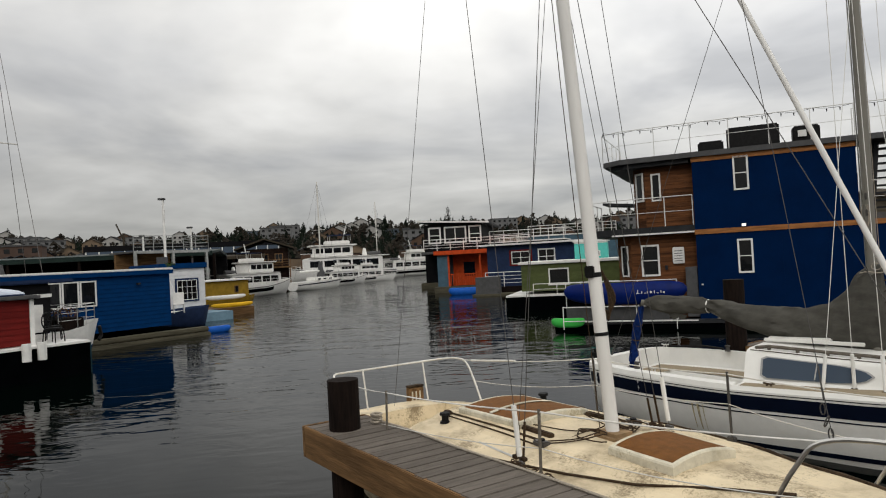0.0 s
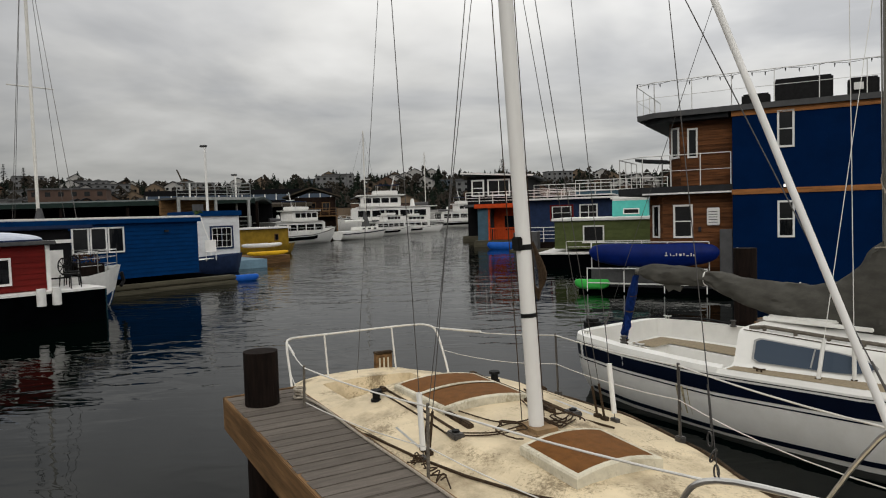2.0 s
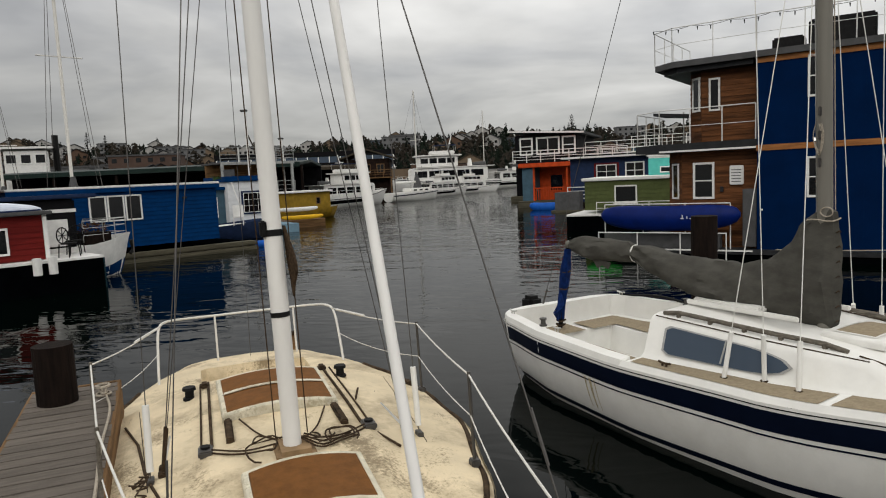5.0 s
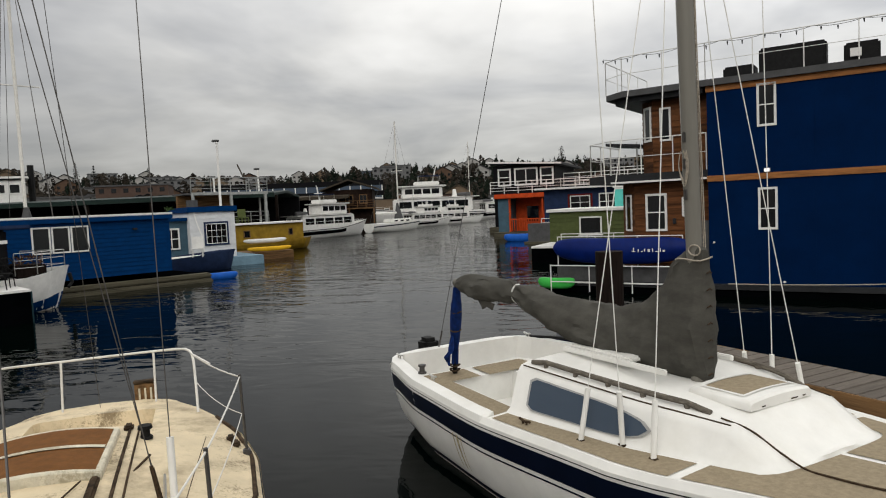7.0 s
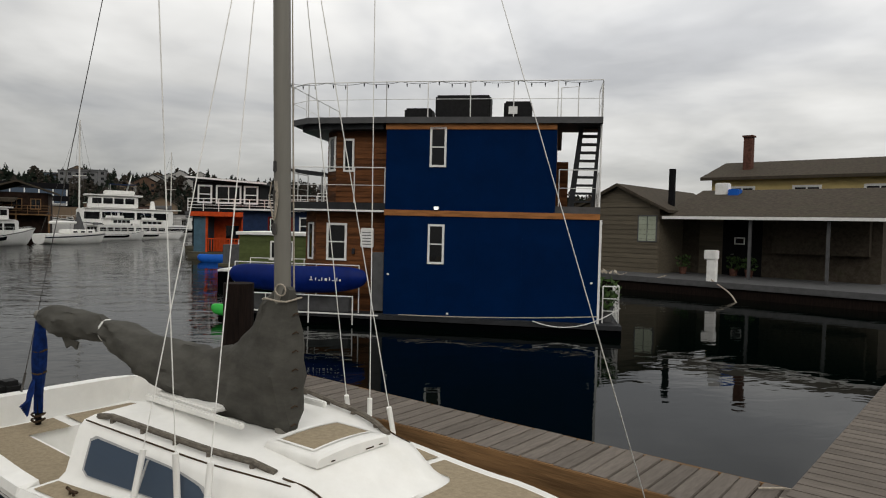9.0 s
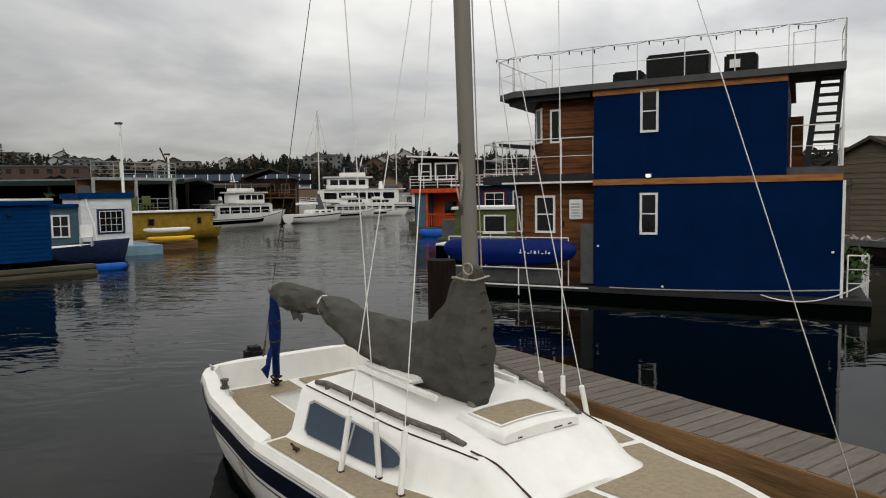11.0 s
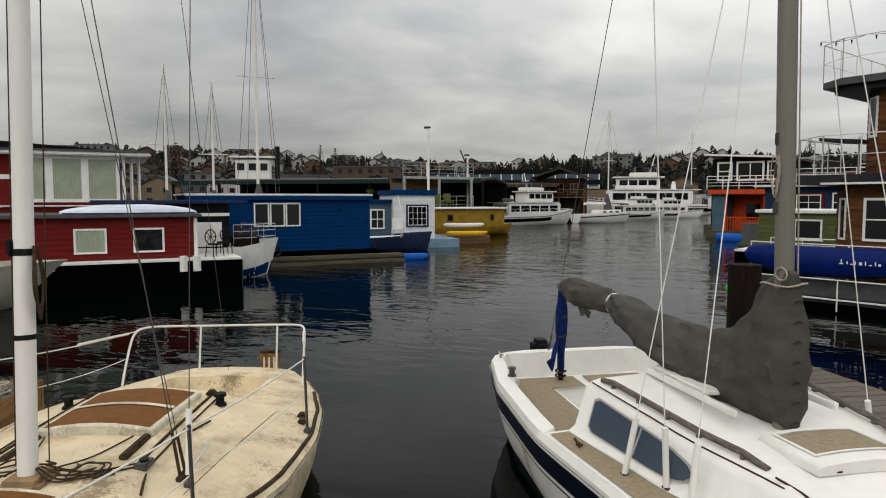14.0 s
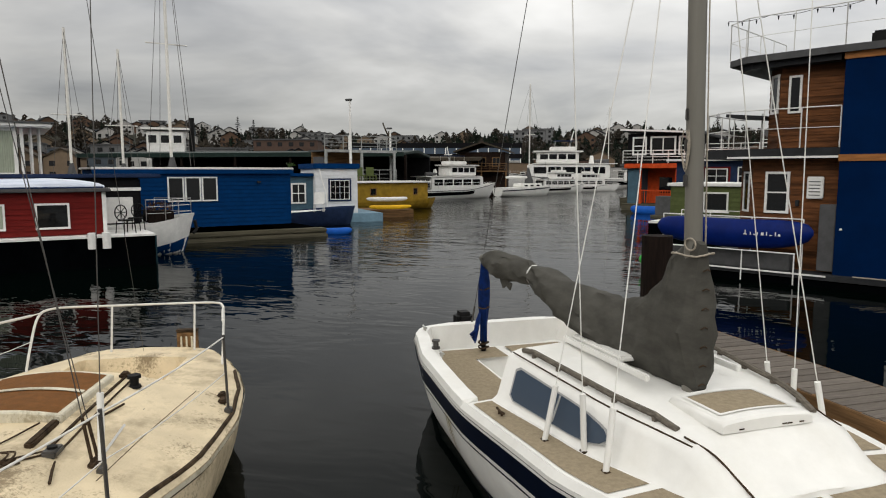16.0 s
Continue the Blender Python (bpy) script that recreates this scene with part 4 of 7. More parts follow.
    for s in (1, -1):
        a, c, d = Vector((-3.86, s * 0.95, 1.15)), tops[(-1.62, s) if s > 0 else (-1.55, s)], tops[(0.38, s)]
        e = Vector((2.25, s * 0.61, 1.52))
        b = tube(sag(a, c, 0.03, 6), 0.006, 6)
        tube(sag(c, d, 0.02, 6), 0.006, 6, b)
        tube(sag(d, e, 0.02, 6), 0.006, 6, b)
        part("lifeline", b, M_white_tube, boat, "slack white coated lifeline")
        b = tube(sag(Vector((-3.64, s * 0.985, 0.88)), c - Vector((0, 0, 0.30)), 0.05, 6), 0.004, 5)
        tube(sag(c - Vector((0, 0, 0.30)), d - Vector((0, 0, 0.26)), 0.03, 6), 0.004, 5, b)
        tube(sag(d - Vector((0, 0, 0.26)), e - Vector((0, 0, 0.3)), 0.05, 6), 0.004, 5, b)
        part("lifeline", b, M_white_tube, boat)
        part("line_chafe_sleeve", tube([a.lerp(c, 0.08) + Vector((0, 0, -0.01)), a.lerp(c, 0.45) - Vector((0, 0, 0.02))], 0.014, 6), M_white_tube, boat, "frayed white sleeve")
    b = rail_path([(1.80, -0.60, 0.93), (2.05, -0.63, 1.35), (2.25, -0.61, 1.53), (2.75, -0.38, 1.54), (3.02, 0.0, 1.54), (2.75, 0.38, 1.54), (2.25, 0.61, 1.53), (2.05, 0.63, 1.35), (1.80, 0.60, 0.93)], 0.0135)
    part("bow_rail", b, M_steel, boat, "stainless bow pulpit", smooth=True)
    # the rope lying across the foredeck, odd lines, fittings
    b = tube([Vector((x, y, cb_deck_z(x, y) + 0.012)) for x, y in ((-1.5, -1.12), (-0.9, -0.98), (-0.2, -0.88), (0.3, -0.75), (0.8, -0.55), (1.3, -0.3), (1.7, -0.1))], 0.010, 6)
    part("deck_line", b, M_darkrope, boat, "old dark line lying along the deck")
    for k in range(8):
        a0 = rr.uniform(-0.2, 0.35)
        b = tube(curve_pts([(a0, -0.95 + rr.uniform(-.04, .04), cb_deck_z(a0, 0.95) + 0.02), (a0 + rr.uniform(-.15, .15), -0.86, cb_deck_z(a0, 0.86) + 0.03), (a0 + rr.uniform(-.2, .2), -0.92, cb_deck_z(a0, 0.92) + 0.03)], 4), 0.0055, 5)
        part("tangled_line", b, M_darkrope, boat)
    part("deck_line", tube([Vector((x, 0.62 + 0.1 * math.sin(x * 3), cb_deck_z(x, 0.62) + 0.012)) for x in span(-1.2, 0.1, 8)], 0.009, 5), M_darkrope, boat)
    for x, y in ((-1.66, 0.61), (-1.66, -0.64)):
        zb = cb_deck_z(x, y) - 0.004
        b = bmesh.new()
        for r0, z0, r1, z1 in ((0.055, 0, 0.05, 0.02), (0.035, 0.02, 0.035, 0.08), (0.055, 0.08, 0.05, 0.105)):
            tube([(x, y, zb + z0), (x, y, zb + z1)], r0, 12, b, r_end=r1)
        part("winch", b, M_black, boat, "black winch")
    for x, y in ((-2.05, 0.86), (-1.95, 1.24), (-1.80, 1.27), (-2.05, -0.86), (-1.85, 0.48), (-1.8, -0.52)):
        zb = lerp_table(CB["sheer"], x) + 0.045 if x < -1.95 else cb_deck_z(x, y) - 0.01
        part("deck_fitting", box(x - 0.06, y - 0.035, zb, x + 0.05, y + 0.035, zb + 0.05, bevel=0.015), M_oldteak, boat)
    part("deck_eye", tube([(-1.2 + 0.035 * math.cos(a), 0.80, 0.87 + 0.035 * math.sin(a)) for a in span(0, 6.283, 10)], 0.008, 5), M_wire, boat)
    # wooden outboard pad on the transom, seams in the moulded deck
    rud = part("outboard_pad", extrude_xz([(-4.46, 0.28), (-4.36, 0.26), (-4.34, 0.76), (-4.42, 0.79)], 0.33, 0.56), M_timber, boat, "varnished wooden outboard pad")
    for y in (0.38, 0.44, 0.50):
        part("pad_slot", box(-4.36, y - 0.010, 0.50, -4.335, y + 0.010, 0.72), M_dirty, rud)
    part("pad_rim", box(-4.43, 0.32, 0.775, -4.335, 0.57, 0.80, bevel=0.006), M_oldteak, rud)
    for sd_ in (-1, 1):
        part("deck_seam", tube([Vector((x, sd_ * (0.98 - 0.10 * (x + 1.2)), cb_deck_z(x, 0.98 - 0.10 * (x + 1.2)) + 0.001)) for x in span(-1.85, 0.0, 10)], 0.003, 4), M_oldteak, deck)
        for x0, y0, x1, y1 in ((-0.02, 0.10, -0.24, 0.50), (0.06, 0.14, -0.28, 0.56), (-0.05, 0.08, -0.66, 0.30)):
            part("running_line", tube(curve_pts([Vector((x0, sd_ * y0, 1.055)), Vector(((x0 + x1) / 2 + 0.05, sd_ * (y0 + y1) / 2, cb_deck_z((x0 + x1) / 2, (y0 + y1) / 2) + 0.012)), Vector((x1, sd_ * y1, cb_deck_z(x1, y1) + 0.02))], 5), 0.006, 5), M_darkrope, deck, "dark running rigging led aft")
    rr2 = random.Random(8)
    for k in range(4):
        a0 = rr2.uniform(0, 6.28)
        ra = rr2.uniform(0.10, 0.20)
        part("tangled_line", tube([Vector((-0.02 + ra * math.cos(a0 + q) * (1 + 0.3 * math.sin(2 * q)), 0.30 * (1 if k % 3 else -0.6) + ra * 0.6 * math.sin(a0 + q), 1.035 + 0.012 * (k % 4))) for q in span(0, 4.5, 12)], 0.006, 5), M_darkrope, deck)
    return boat


M_oldwood_tan = mat("weathered_tan_wood", (0.30, 0.20, 0.11), 0.8, 0.2, 8)
cream_boat(pose(1.82, 3.78, 0, 0, 0, -64))


# ---------------------------------------------------------------- docks
def finger(name, m, length, width, z, label, piles, fascia_h=0.28, nails=True):
    """A finger pier: planks across two beams, fascia boards, piles. x runs along it."""
    dock = thing(name, m, label, "dock", kind="structure")
    for y0, y1 in ((-0.045, 0.0), (width, width + 0.045)):
        part("beam", box(0, y0, z - 0.03 - fascia_h, length, y1, z - 0.005, bevel=0.006), M_timber, dock, "stained timber edge beam")
    part("end_beam", box(-0.05, -0.045, z - 0.03 - fascia_h, 0.0, width + 0.045, z - 0.005, bevel=0.006), M_timber, dock)
    part("bearer", box(0.1, width / 2 - 0.06, z - 0.25, length, width / 2 + 0.06, z - 0.04), M_pile, dock)
    step = 0.145
    me = finish(box(-0.068, -0.03, z - 0.038, 0.068, width + 0.03, z, bevel=0.006), "plank", M_plank)
    rr = random.Random(7)
    n = int(length / step)
    for i in range(n):
        p = new("plank", me)
        p.parent = dock
        p.location = (0.03 + step * (i + 0.5), rr.uniform(-0.008, 0.008), rr.uniform(-0.003, 0.002))
        p.rotation_euler = (rr.uniform(-0.004, 0.004), 0, rr.uniform(-0.006, 0.006))
    return dock


M_plank = mat("weathered_plank_across", (0.142, 0.122, 0.104), 0.85, 0.12, 5, bump=0.5, bscale=18, stretch=(7, 1, 7), per_piece=0.16, stain=0.4, stain_col=(0.07, 0.062, 0.05), stain_scale=3)


def pile(x, y, top, r, label, lean=(0, 0)):
    b = tube([(x, y, -1.5), (x + lean[0] * 0.5, y + lean[1] * 0.5, top * 0.5), (x + lean[0], y + lean[1], top - 0.02), (x + lean[0], y + lean[1], top)], r, 20)
    return solo("piling", b, M_pile, label, "piling", "dock pilings", smooth=False)


finger("dock_finger_1", pose(-0.84, 5.00, 0, 0, 0, -60.5), 5.6, 0.60, 1.0, "narrow grey plank pier with stained timber beams beside the cream boat", ())
pile(-0.46, 4.74, 1.47, 0.148, "dark round timber piling at the pier end")
finger("dock_finger_2", pose(5.70, 8.98, 0, 0, 0, -56.5), 8.5, 0.66, 0.9, "grey plank pier with brown timber beam beside the white boat", (), fascia_h=0.3)
pile(5.66, 9.02, 1.98, 0.165, "tall dark piling at the end of the plank pier")
pile(8.0, 5.7, 0.6, 0.15, "dark piling under the plank pier")
# the main walkway that the boats point at
walkway = thing("walkway_dock", pose(-3.5, -4.35, 0, 0, 0, 32), "grey plank walkway along the bows of the boats", "dock", kind="structure")
part("beam", box(0, 0.90, 0.66, 22, 0.95, 0.97, bevel=0.006), M_timber, walkway)
part("beam", box(0, -0.65, 0.66, 22, -0.605, 0.97, bevel=0.006), M_timber, walkway)
me = finish(box(-0.068, -0.6, 0.96, 0.068, 0.95, 1.0, bevel=0.006), "plank", M_plank)
for i in range(150):
    p = new("plank", me)
    p.parent = walkway
    p.location = (0.075 + 0.1465 * i, 0, 0)
# dock line on the narrow pier
b = tube(curve_pts([pose(-0.84, 5.0, 0, 0, 0, -60.5) @ Vector(p) for p in ((0.45, 0.55, 1.02), (0.9, 0.60, 1.012), (1.7, 0.585, 1.01), (2.6, 0.60, 1.01), (3.6, 0.59, 1.01))], 6), 0.010, 6)
solo("mooring_line", b, M_rope, "frayed mooring line lying along the pier edge", "rope")
b = bmesh.new()
for k in range(4):
    tube([(-0.16 + 0.05 * math.cos(a + k), 4.88 + 0.06 * math.sin(a), 1.02 + 0.022 * k) for a in span(0, 6.283, 10)], 0.013, 5, b)
solo("rope_knot", b, M_rope, "frayed rope knot on the pier edge", "rope")


# a frayed line heaped on the pier by the white boat's bow
b = bmesh.new()
rr = random.Random(23)
for k in range(5):
    a0, ra = rr.uniform(0, 6.28), rr.uniform(0.07, 0.15)
    tube([(8.86 + ra * 1.3 * math.cos(a0 + q) + 0.03 * k, 4.52 + ra * 0.7 * math.sin(a0 + q), 0.915 + 0.008 * k + 0.006 * math.sin(3 * q)) for q in span(0, 5.2, 16)], 0.008, 5, b)
tube(curve_pts([(8.95, 4.45, 0.92), (9.18, 4.58, 0.915), (9.22, 4.78, 0.915), (9.02, 4.86, 0.915)], 6), 0.008, 5, b)
solo("mooring_line", b, M_rope, "pale frayed mooring line lying loosely on the plank pier", "rope")


# ---------------------------------------------------------------- floating houses
M_blue = mat("royal_blue_siding", (0.0006, 0.029, 0.110), 0.6, 0.10, 2.5, bump=0.15, bscale=30, stain=0.2, stain_col=(0.0005, 0.021, 0.08), stain_scale=0.8, spec=0.03)
M_blue2 = mat("deep_blue_panel", (0.0002, 0.0120, 0.054), 0.6, 0.10, 1.5, bump=0.15, bscale=30, stain=0.2, stain_col=(0.0002, 0.008, 0.034), stain_scale=0.7, spec=0.02)
M_orangewood = mat("oiled_cedar_band", (0.36, 0.15, 0.050), 0.6, 0.2, 4, stretch=(0.5, 4, 4))
M_cedar = mat("cedar_siding", (0.140, 0.054, 0.019), 0.65, 0.30, 2, stretch=(0.5, 3, 5), per_piece=0.35, bump=0.3, bscale=25, stain=0.35, stain_col=(0.05, 0.022, 0.010), stain_scale=1.4)
M_white = mat("white_paint", (0.74, 0.73, 0.70), 0.5, 0.06, 5, stain=0.12, stain_col=(0.45, 0.43, 0.38))
M_whiteside = mat("white_lap_siding", (0.62, 0.63, 0.64), 0.6, 0.06, 3, per_piece=0.05, stain=0.15, stain_col=(0.4, 0.4, 0.38))
M_grey = mat("grey_deck_paint", (0.085, 0.085, 0.086), 0.7, 0.12, 4, stain=0.3, stain_col=(0.06, 0.06, 0.055))
M_darkgrey = mat("dark_grey_trim", (0.028, 0.029, 0.031), 0.6, 0.15, 4)
M_red = mat("barn_red_siding", (0.135, 0.009, 0.007), 0.6, 0.15, 3, stretch=(0.5, 3, 6), stain=0.25, stain_col=(0.07, 0.006, 0.005), bump=0.2)
M_blackhull = mat("black_hull_paint", (0.0015, 0.002, 0.0025), 0.6, 0.2, 3, spec=0.0)
M_tealhull = mat("dark_teal_hull", (0.012, 0.035, 0.045), 0.4, 0.2, 3)
M_ochre = mat("ochre_paint", (0.30, 0.185, 0.022), 0.5, 0.15, 3, stain=0.3, stain_col=(0.16, 0.095, 0.015))
M_green = mat("olive_green_siding", (0.085, 0.105, 0.035), 0.6, 0.12, 3, per_piece=0.1)
M_teal = mat("turquoise_panel", (0.10, 0.50, 0.44), 0.5, 0.08, 3)
M_orange = mat("orange_red_paint", (0.55, 0.070, 0.015), 0.55, 0.15, 3)
M_slate = mat("slate_blue_siding", (0.065, 0.12, 0.16), 0.6, 0.1, 3)
M_navyhouse = mat("navy_house_paint", (0.016, 0.030, 0.075), 0.6, 0.15, 3)
M_charcoal = mat("charcoal_siding", (0.009, 0.009, 0.010), 0.7, 0.15, 3, spec=0.04)
M_concrete = mat("wet_float_logs", (0.10, 0.09, 0.062), 0.85, 0.2, 3, stretch=(0.3, 2, 4), stain=0.5, stain_col=(0.05, 0.05, 0.03))
M_taupe = mat("taupe_clapboard", (0.115, 0.097, 0.070), 0.75, 0.12, 3, stretch=(0.4, 2, 4), per_piece=0.14, stain=0.3, stain_col=(0.06, 0.05, 0.036))
M_roof = mat("weathered_shingle_roof", (0.062, 0.050, 0.037), 0.9, 0.2, 6, bump=0.4, bscale=20, stain=0.3, stain_col=(0.05, 0.055, 0.03))
M_darkgreen = mat("dark_green_metal_roof", (0.014, 0.027, 0.023), 0.5, 0.15, 2)
M_yellowhouse = mat("pale_yellow_stucco", (0.52, 0.40, 0.17), 0.7, 0.06, 2)
M_brick = mat("old_chimney_brick", (0.12, 0.055, 0.04), 0.85, 0.25, 8, bump=0.4)
M_galv = mat("dull_galvanised_steel", (0.33, 0.34, 0.33), 0.6, 0.15, 4, metal=0.2)
M_curtain = mat("pleated_curtain", (0.33, 0.36, 0.28), 0.8, 0.08, 2)
M_plastic_blue = mat("blue_plastic", (0.012, 0.095, 0.42), 0.35, 0.08, 4)
M_raft = mat("blue_inflatable_fabric", (0.002, 0.013, 0.115), 0.45, 0.12, 3, bump=0.1, bscale=20)
M_lime = mat("lime_green_plastic", (0.05, 0.42, 0.07), 0.4, 0.08, 4)
M_yellow = mat("yellow_plastic", (0.75, 0.42, 0.02), 0.4, 0.08, 4)
M_leaf = mat("pot_plant_leaf", (0.045, 0.085, 0.022), 0.6, 0.3, 6)
M_glow = bpy.data.materials.new("lit_lamp"); M_glow.use_nodes = True
M_glow.node_tree.nodes["Principled BSDF"].inputs["Emission Color"].default_value = (1, 0.95, 0.85, 1)
M_glow.node_tree.nodes["Principled BSDF"].inputs["Emission Strength"].default_value = 1.5


def window(parent, x, z, w, h, y=0.0, turn=0.0, bars_v=0, bars_h=0, fr=0.07, frame_mat=None, pane=None, proud=0.03, sill=False):
    """A window in the wall that looks to -y at y (or turned); x, z its lower left corner."""
    parent = parent.parent or parent
    b = bmesh.new()
    loops = []
    for g, yy in ((0.0, 0.01), (0.0, -proud), (fr, -proud), (fr, 0.01)):
        loops.append([b.verts.new(p) for p in ((g, yy, g), (w - g, yy, g), (w - g, yy, h - g), (g, yy, h - g))])
    grid_faces(b, loops + loops[:1], closed=True)
    win = part("window", b, frame_mat or M_white, parent)
    win.matrix_local = pose(x, y, z, 0, 0, turn)
    t = fr * 0.55
    for i in range(bars_v):
        c = fr + (w - 2 * fr) * (i + 1) / (bars_v + 1)
        part("glazing_bar", box(c - t / 2, -proud * 0.8, fr, c + t / 2, 0.0, h - fr), frame_mat or M_white, win)
    for i in range(bars_h):
        c = fr + (h - 2 * fr) * (i + 1) / (bars_h + 1)
        part("glazing_bar", box(fr, -proud * 0.7, c - t / 2, w - fr, 0.0, c + t / 2), frame_mat or M_white, win)
    if sill:
        part("sill", box(-0.04, -proud - 0.04, -0.05, w + 0.04, 0.01, 0.0), frame_mat or M_white, win)
    if pane is M_curtain:
        b = bmesh.new()
        n = max(8, int(w / 0.04))
        rows_ = [[b.verts.new((fr + (w - 2 * fr) * i / n, -0.018 + (0.013 if i % 2 else 0.0), zz)) for i in range(n + 1)] for zz in (fr, h - fr)]
        grid_faces(b, rows_)
        part("curtain", b, M_curtain, win, "pleated pale curtain")
    else:
        part("pane", box(fr - 0.005, -0.008, fr - 0.005, w - fr + 0.005, 0.004, h - fr + 0.005), pane or M_glass, win)
    return win


def boards(wall, x0, x1, z0, z1, y, step, material, name="board", depth=0.018, turn=0.0, cx=0.0, cy=0.0):
    """Lapped boards on a wall, each an object on one shared mesh."""
    b = extrude_yz([(-depth, 0.0), (-depth, 0.012), (-0.004, step), (0.0, step), (0.0, 0.0)], x0, x1)
    me_ = finish(b, name, material)
    z = z0
    while z + step <= z1 + 0.02:
        o = new(name, me_)
        o.parent = wall
        o.matrix_local = pose(cx, cy + 0, 0, 0, 0, turn) @ pose(0, y, z)
        z += step


def extrude_yz(poly, x0, x1, bm=None):
    bm = bm or bmesh.new()
    a, b = [bm.verts.new((x0, y, z)) for y, z in poly], [bm.verts.new((x1, y, z)) for y, z in poly]
    bm.faces.new(a[::-1])
    bm.faces.new(b)
    for i in range(len(poly)):
        j = (i + 1) % len(poly)
        bm.faces.new((a[i], a[j], b[j], b[i]))
    return bm


def railing(parent, pts, z, h, rails, r=0.018, every=1.2, material=None, lights=False):
    """Posts and rails along a line of points (x, y)."""
    material = material or M_white
    parent = parent.parent or parent
    top = part("railing", tube([(x, y, z + h) for x, y in pts], r, 6), material, parent)
    for k in range(rails):
        part("rail", tube([(x, y, z + h * (k + 1) / (rails + 1)) for x, y in pts], r * 0.6, 5), material, top)
    for (xa, ya), (xb, yb) in zip(pts, pts[1:]):
        d = math.hypot(xb - xa, yb - ya)
        n = max(1, round(d / every))
        for i in range(n + 1):
            x, y = xa + (xb - xa) * i / n, ya + (yb - ya) * i / n
            part("post", tube([(x, y, z), (x, y, z + h)], r, 6), material, top)
    return top


# ---- the tall blue and cedar floating house
def blue_house(m):
    h = thing("floating_house", m, "three-level blue and cedar floating house with roof deck", "houseboat", "floating houses")
    D = 6.0
    flo = part("float", box(-4.6, -0.25, -0.35, 6.2, D, 0.14), M_blackhull, h, "dark float just above the water")
    part("deck_edge", box(-4.4, -0.30, 0.17, 6.2, D, 0.29, bevel=0.01), M_darkgrey, flo, "grey deck edge")
    part("deck_trim", box(-4.4, -0.335, 0.255, -0.05, -0.322, 0.295), M_white, flo)
    low = part("lower_wall", box(0, 0, 0.29, 5.6, D, 2.93), M_blue2, h, "deep blue panelled wall")
    up = part("upper_wall", box(0, 0.0, 3.08, 4.47, D, 5.21), M_blue2, h)
    for x in (1.2, 2.44, 3.66, 4.88):
        part("panel_joint", box(x - 0.008, -0.006, 0.3, x + 0.008, 0.0, 2.92), M_blue2, low)
    for x in (1.2, 2.44, 3.66):
        part("panel_joint", box(x - 0.008, -0.006, 3.09, x + 0.008, 0.0, 5.2), M_blue2, up)
    part("cedar_band", box(-0.02, -0.03, 2.93, 5.6, D, 3.08), M_orangewood, h, "orange cedar band between the storeys")
    part("cedar_band", box(-0.02, -0.03, 5.21, 4.47, D, 5.36), M_orangewood, h, "orange cedar band under the roof")
    part("corner_trim", box(5.60, -0.01, 0.29, 5.66, 0.1, 2.93), M_white, h)
    for z in (1.67, 4.22):
        window(h, 1.18, z, 0.44, 1.05, 0.0, bars_h=1, fr=0.055, sill=False)
    lamp = part("wall_lamp", box(1.33, -0.11, 3.10, 1.47, -0.03, 3.19, bevel=0.01), M_white, h)
    part("lamp_lens", box(1.35, -0.125, 3.105, 1.45, -0.11, 3.17), M_glow, lamp)
    for x, z in ((0.12, 1.36), (5.44, 1.32), (1.75, 0.37)):
        part("vent_cap", box(x - 0.03, -0.03, z - 0.025, x + 0.03, 0.0, z + 0.025, bevel=0.008), M_white, h)
    # cedar wing, stepped back, with a splayed bay
    wl = part("cedar_wall", prism([(0.0, 0.4), (-2.05, 0.4), (-2.55, 0.95), (-2.55, D), (0.0, D)], 0.29, 3.0), M_cedar, h, "brown cedar shingle wall")
    wu = part("cedar_wall", prism([(0.0, 0.4), (-1.5, 0.4), (-1.9, 0.85), (-1.9, D), (0.0, D)], 3.25, 5.25), M_cedar, h, "brown cedar shingle wall")
    boards(wl, -2.05, 0.0, 0.32, 2.95, 0.4, 0.15, M_cedar, "shingle_course")
    boards(wu, -1.5, 0.0, 3.27, 5.2, 0.4, 0.15, M_cedar, "shingle_course")
    boards(wl, 0.0, 0.743, 0.32, 2.95, 0.0, 0.15, M_cedar, "shingle_course", turn=-47.7, cx=-2.55, cy=0.95)
    boards(wu, 0.0, 0.602, 3.27, 5.2, 0.0, 0.15, M_cedar, "shingle_course", turn=-48.4, cx=-1.9, cy=0.85)
    window(wl, -1.74, 1.66, 0.58, 1.03, 0.378, bars_h=1, fr=0.06)
    window(wl, -2.42, 1.66, 0.38, 1.03, 0.79, turn=-47.7, fr=0.05)
    window(wu, -1.82, 4.12, 0.42, 0.95, 0.74, turn=-48.4, fr=0.06)
    window(wu, -1.30, 4.10, 0.30, 0.90, 0.378, fr=0.05)
    meter = part("meter_box", box(-0.75, 0.29, 2.04, -0.39, 0.38, 2.57, bevel=0.02), M_white, wl, "white wall meter box")
    for k in range(5):
        part("meter_bar", box(-0.70, 0.283, 2.12 + 0.08 * k, -0.45, 0.289, 2.14 + 0.08 * k), M_grey, meter)
    part("small_lamp", box(-1.0, 0.30, 1.85, -0.92, 0.38, 2.0, bevel=0.01), M_darkgrey, wl)
    part("utility_panel", box(-0.37, 0.05, 0.35, -0.02, 0.38, 1.92, bevel=0.01), M_grey, h, "grey utility cupboard")
    # middle deck with railing
    md = part("middle_deck", prism([(0.0, 0.05), (-2.6, 0.05), (-3.55, 0.9), (-3.55, D), (0, D)], 3.02, 3.25), M_darkgrey, h, "grey balcony deck with white edge")
    b = box(-2.6, 0.035, 3.01, 0.0, 0.048, 3.06)
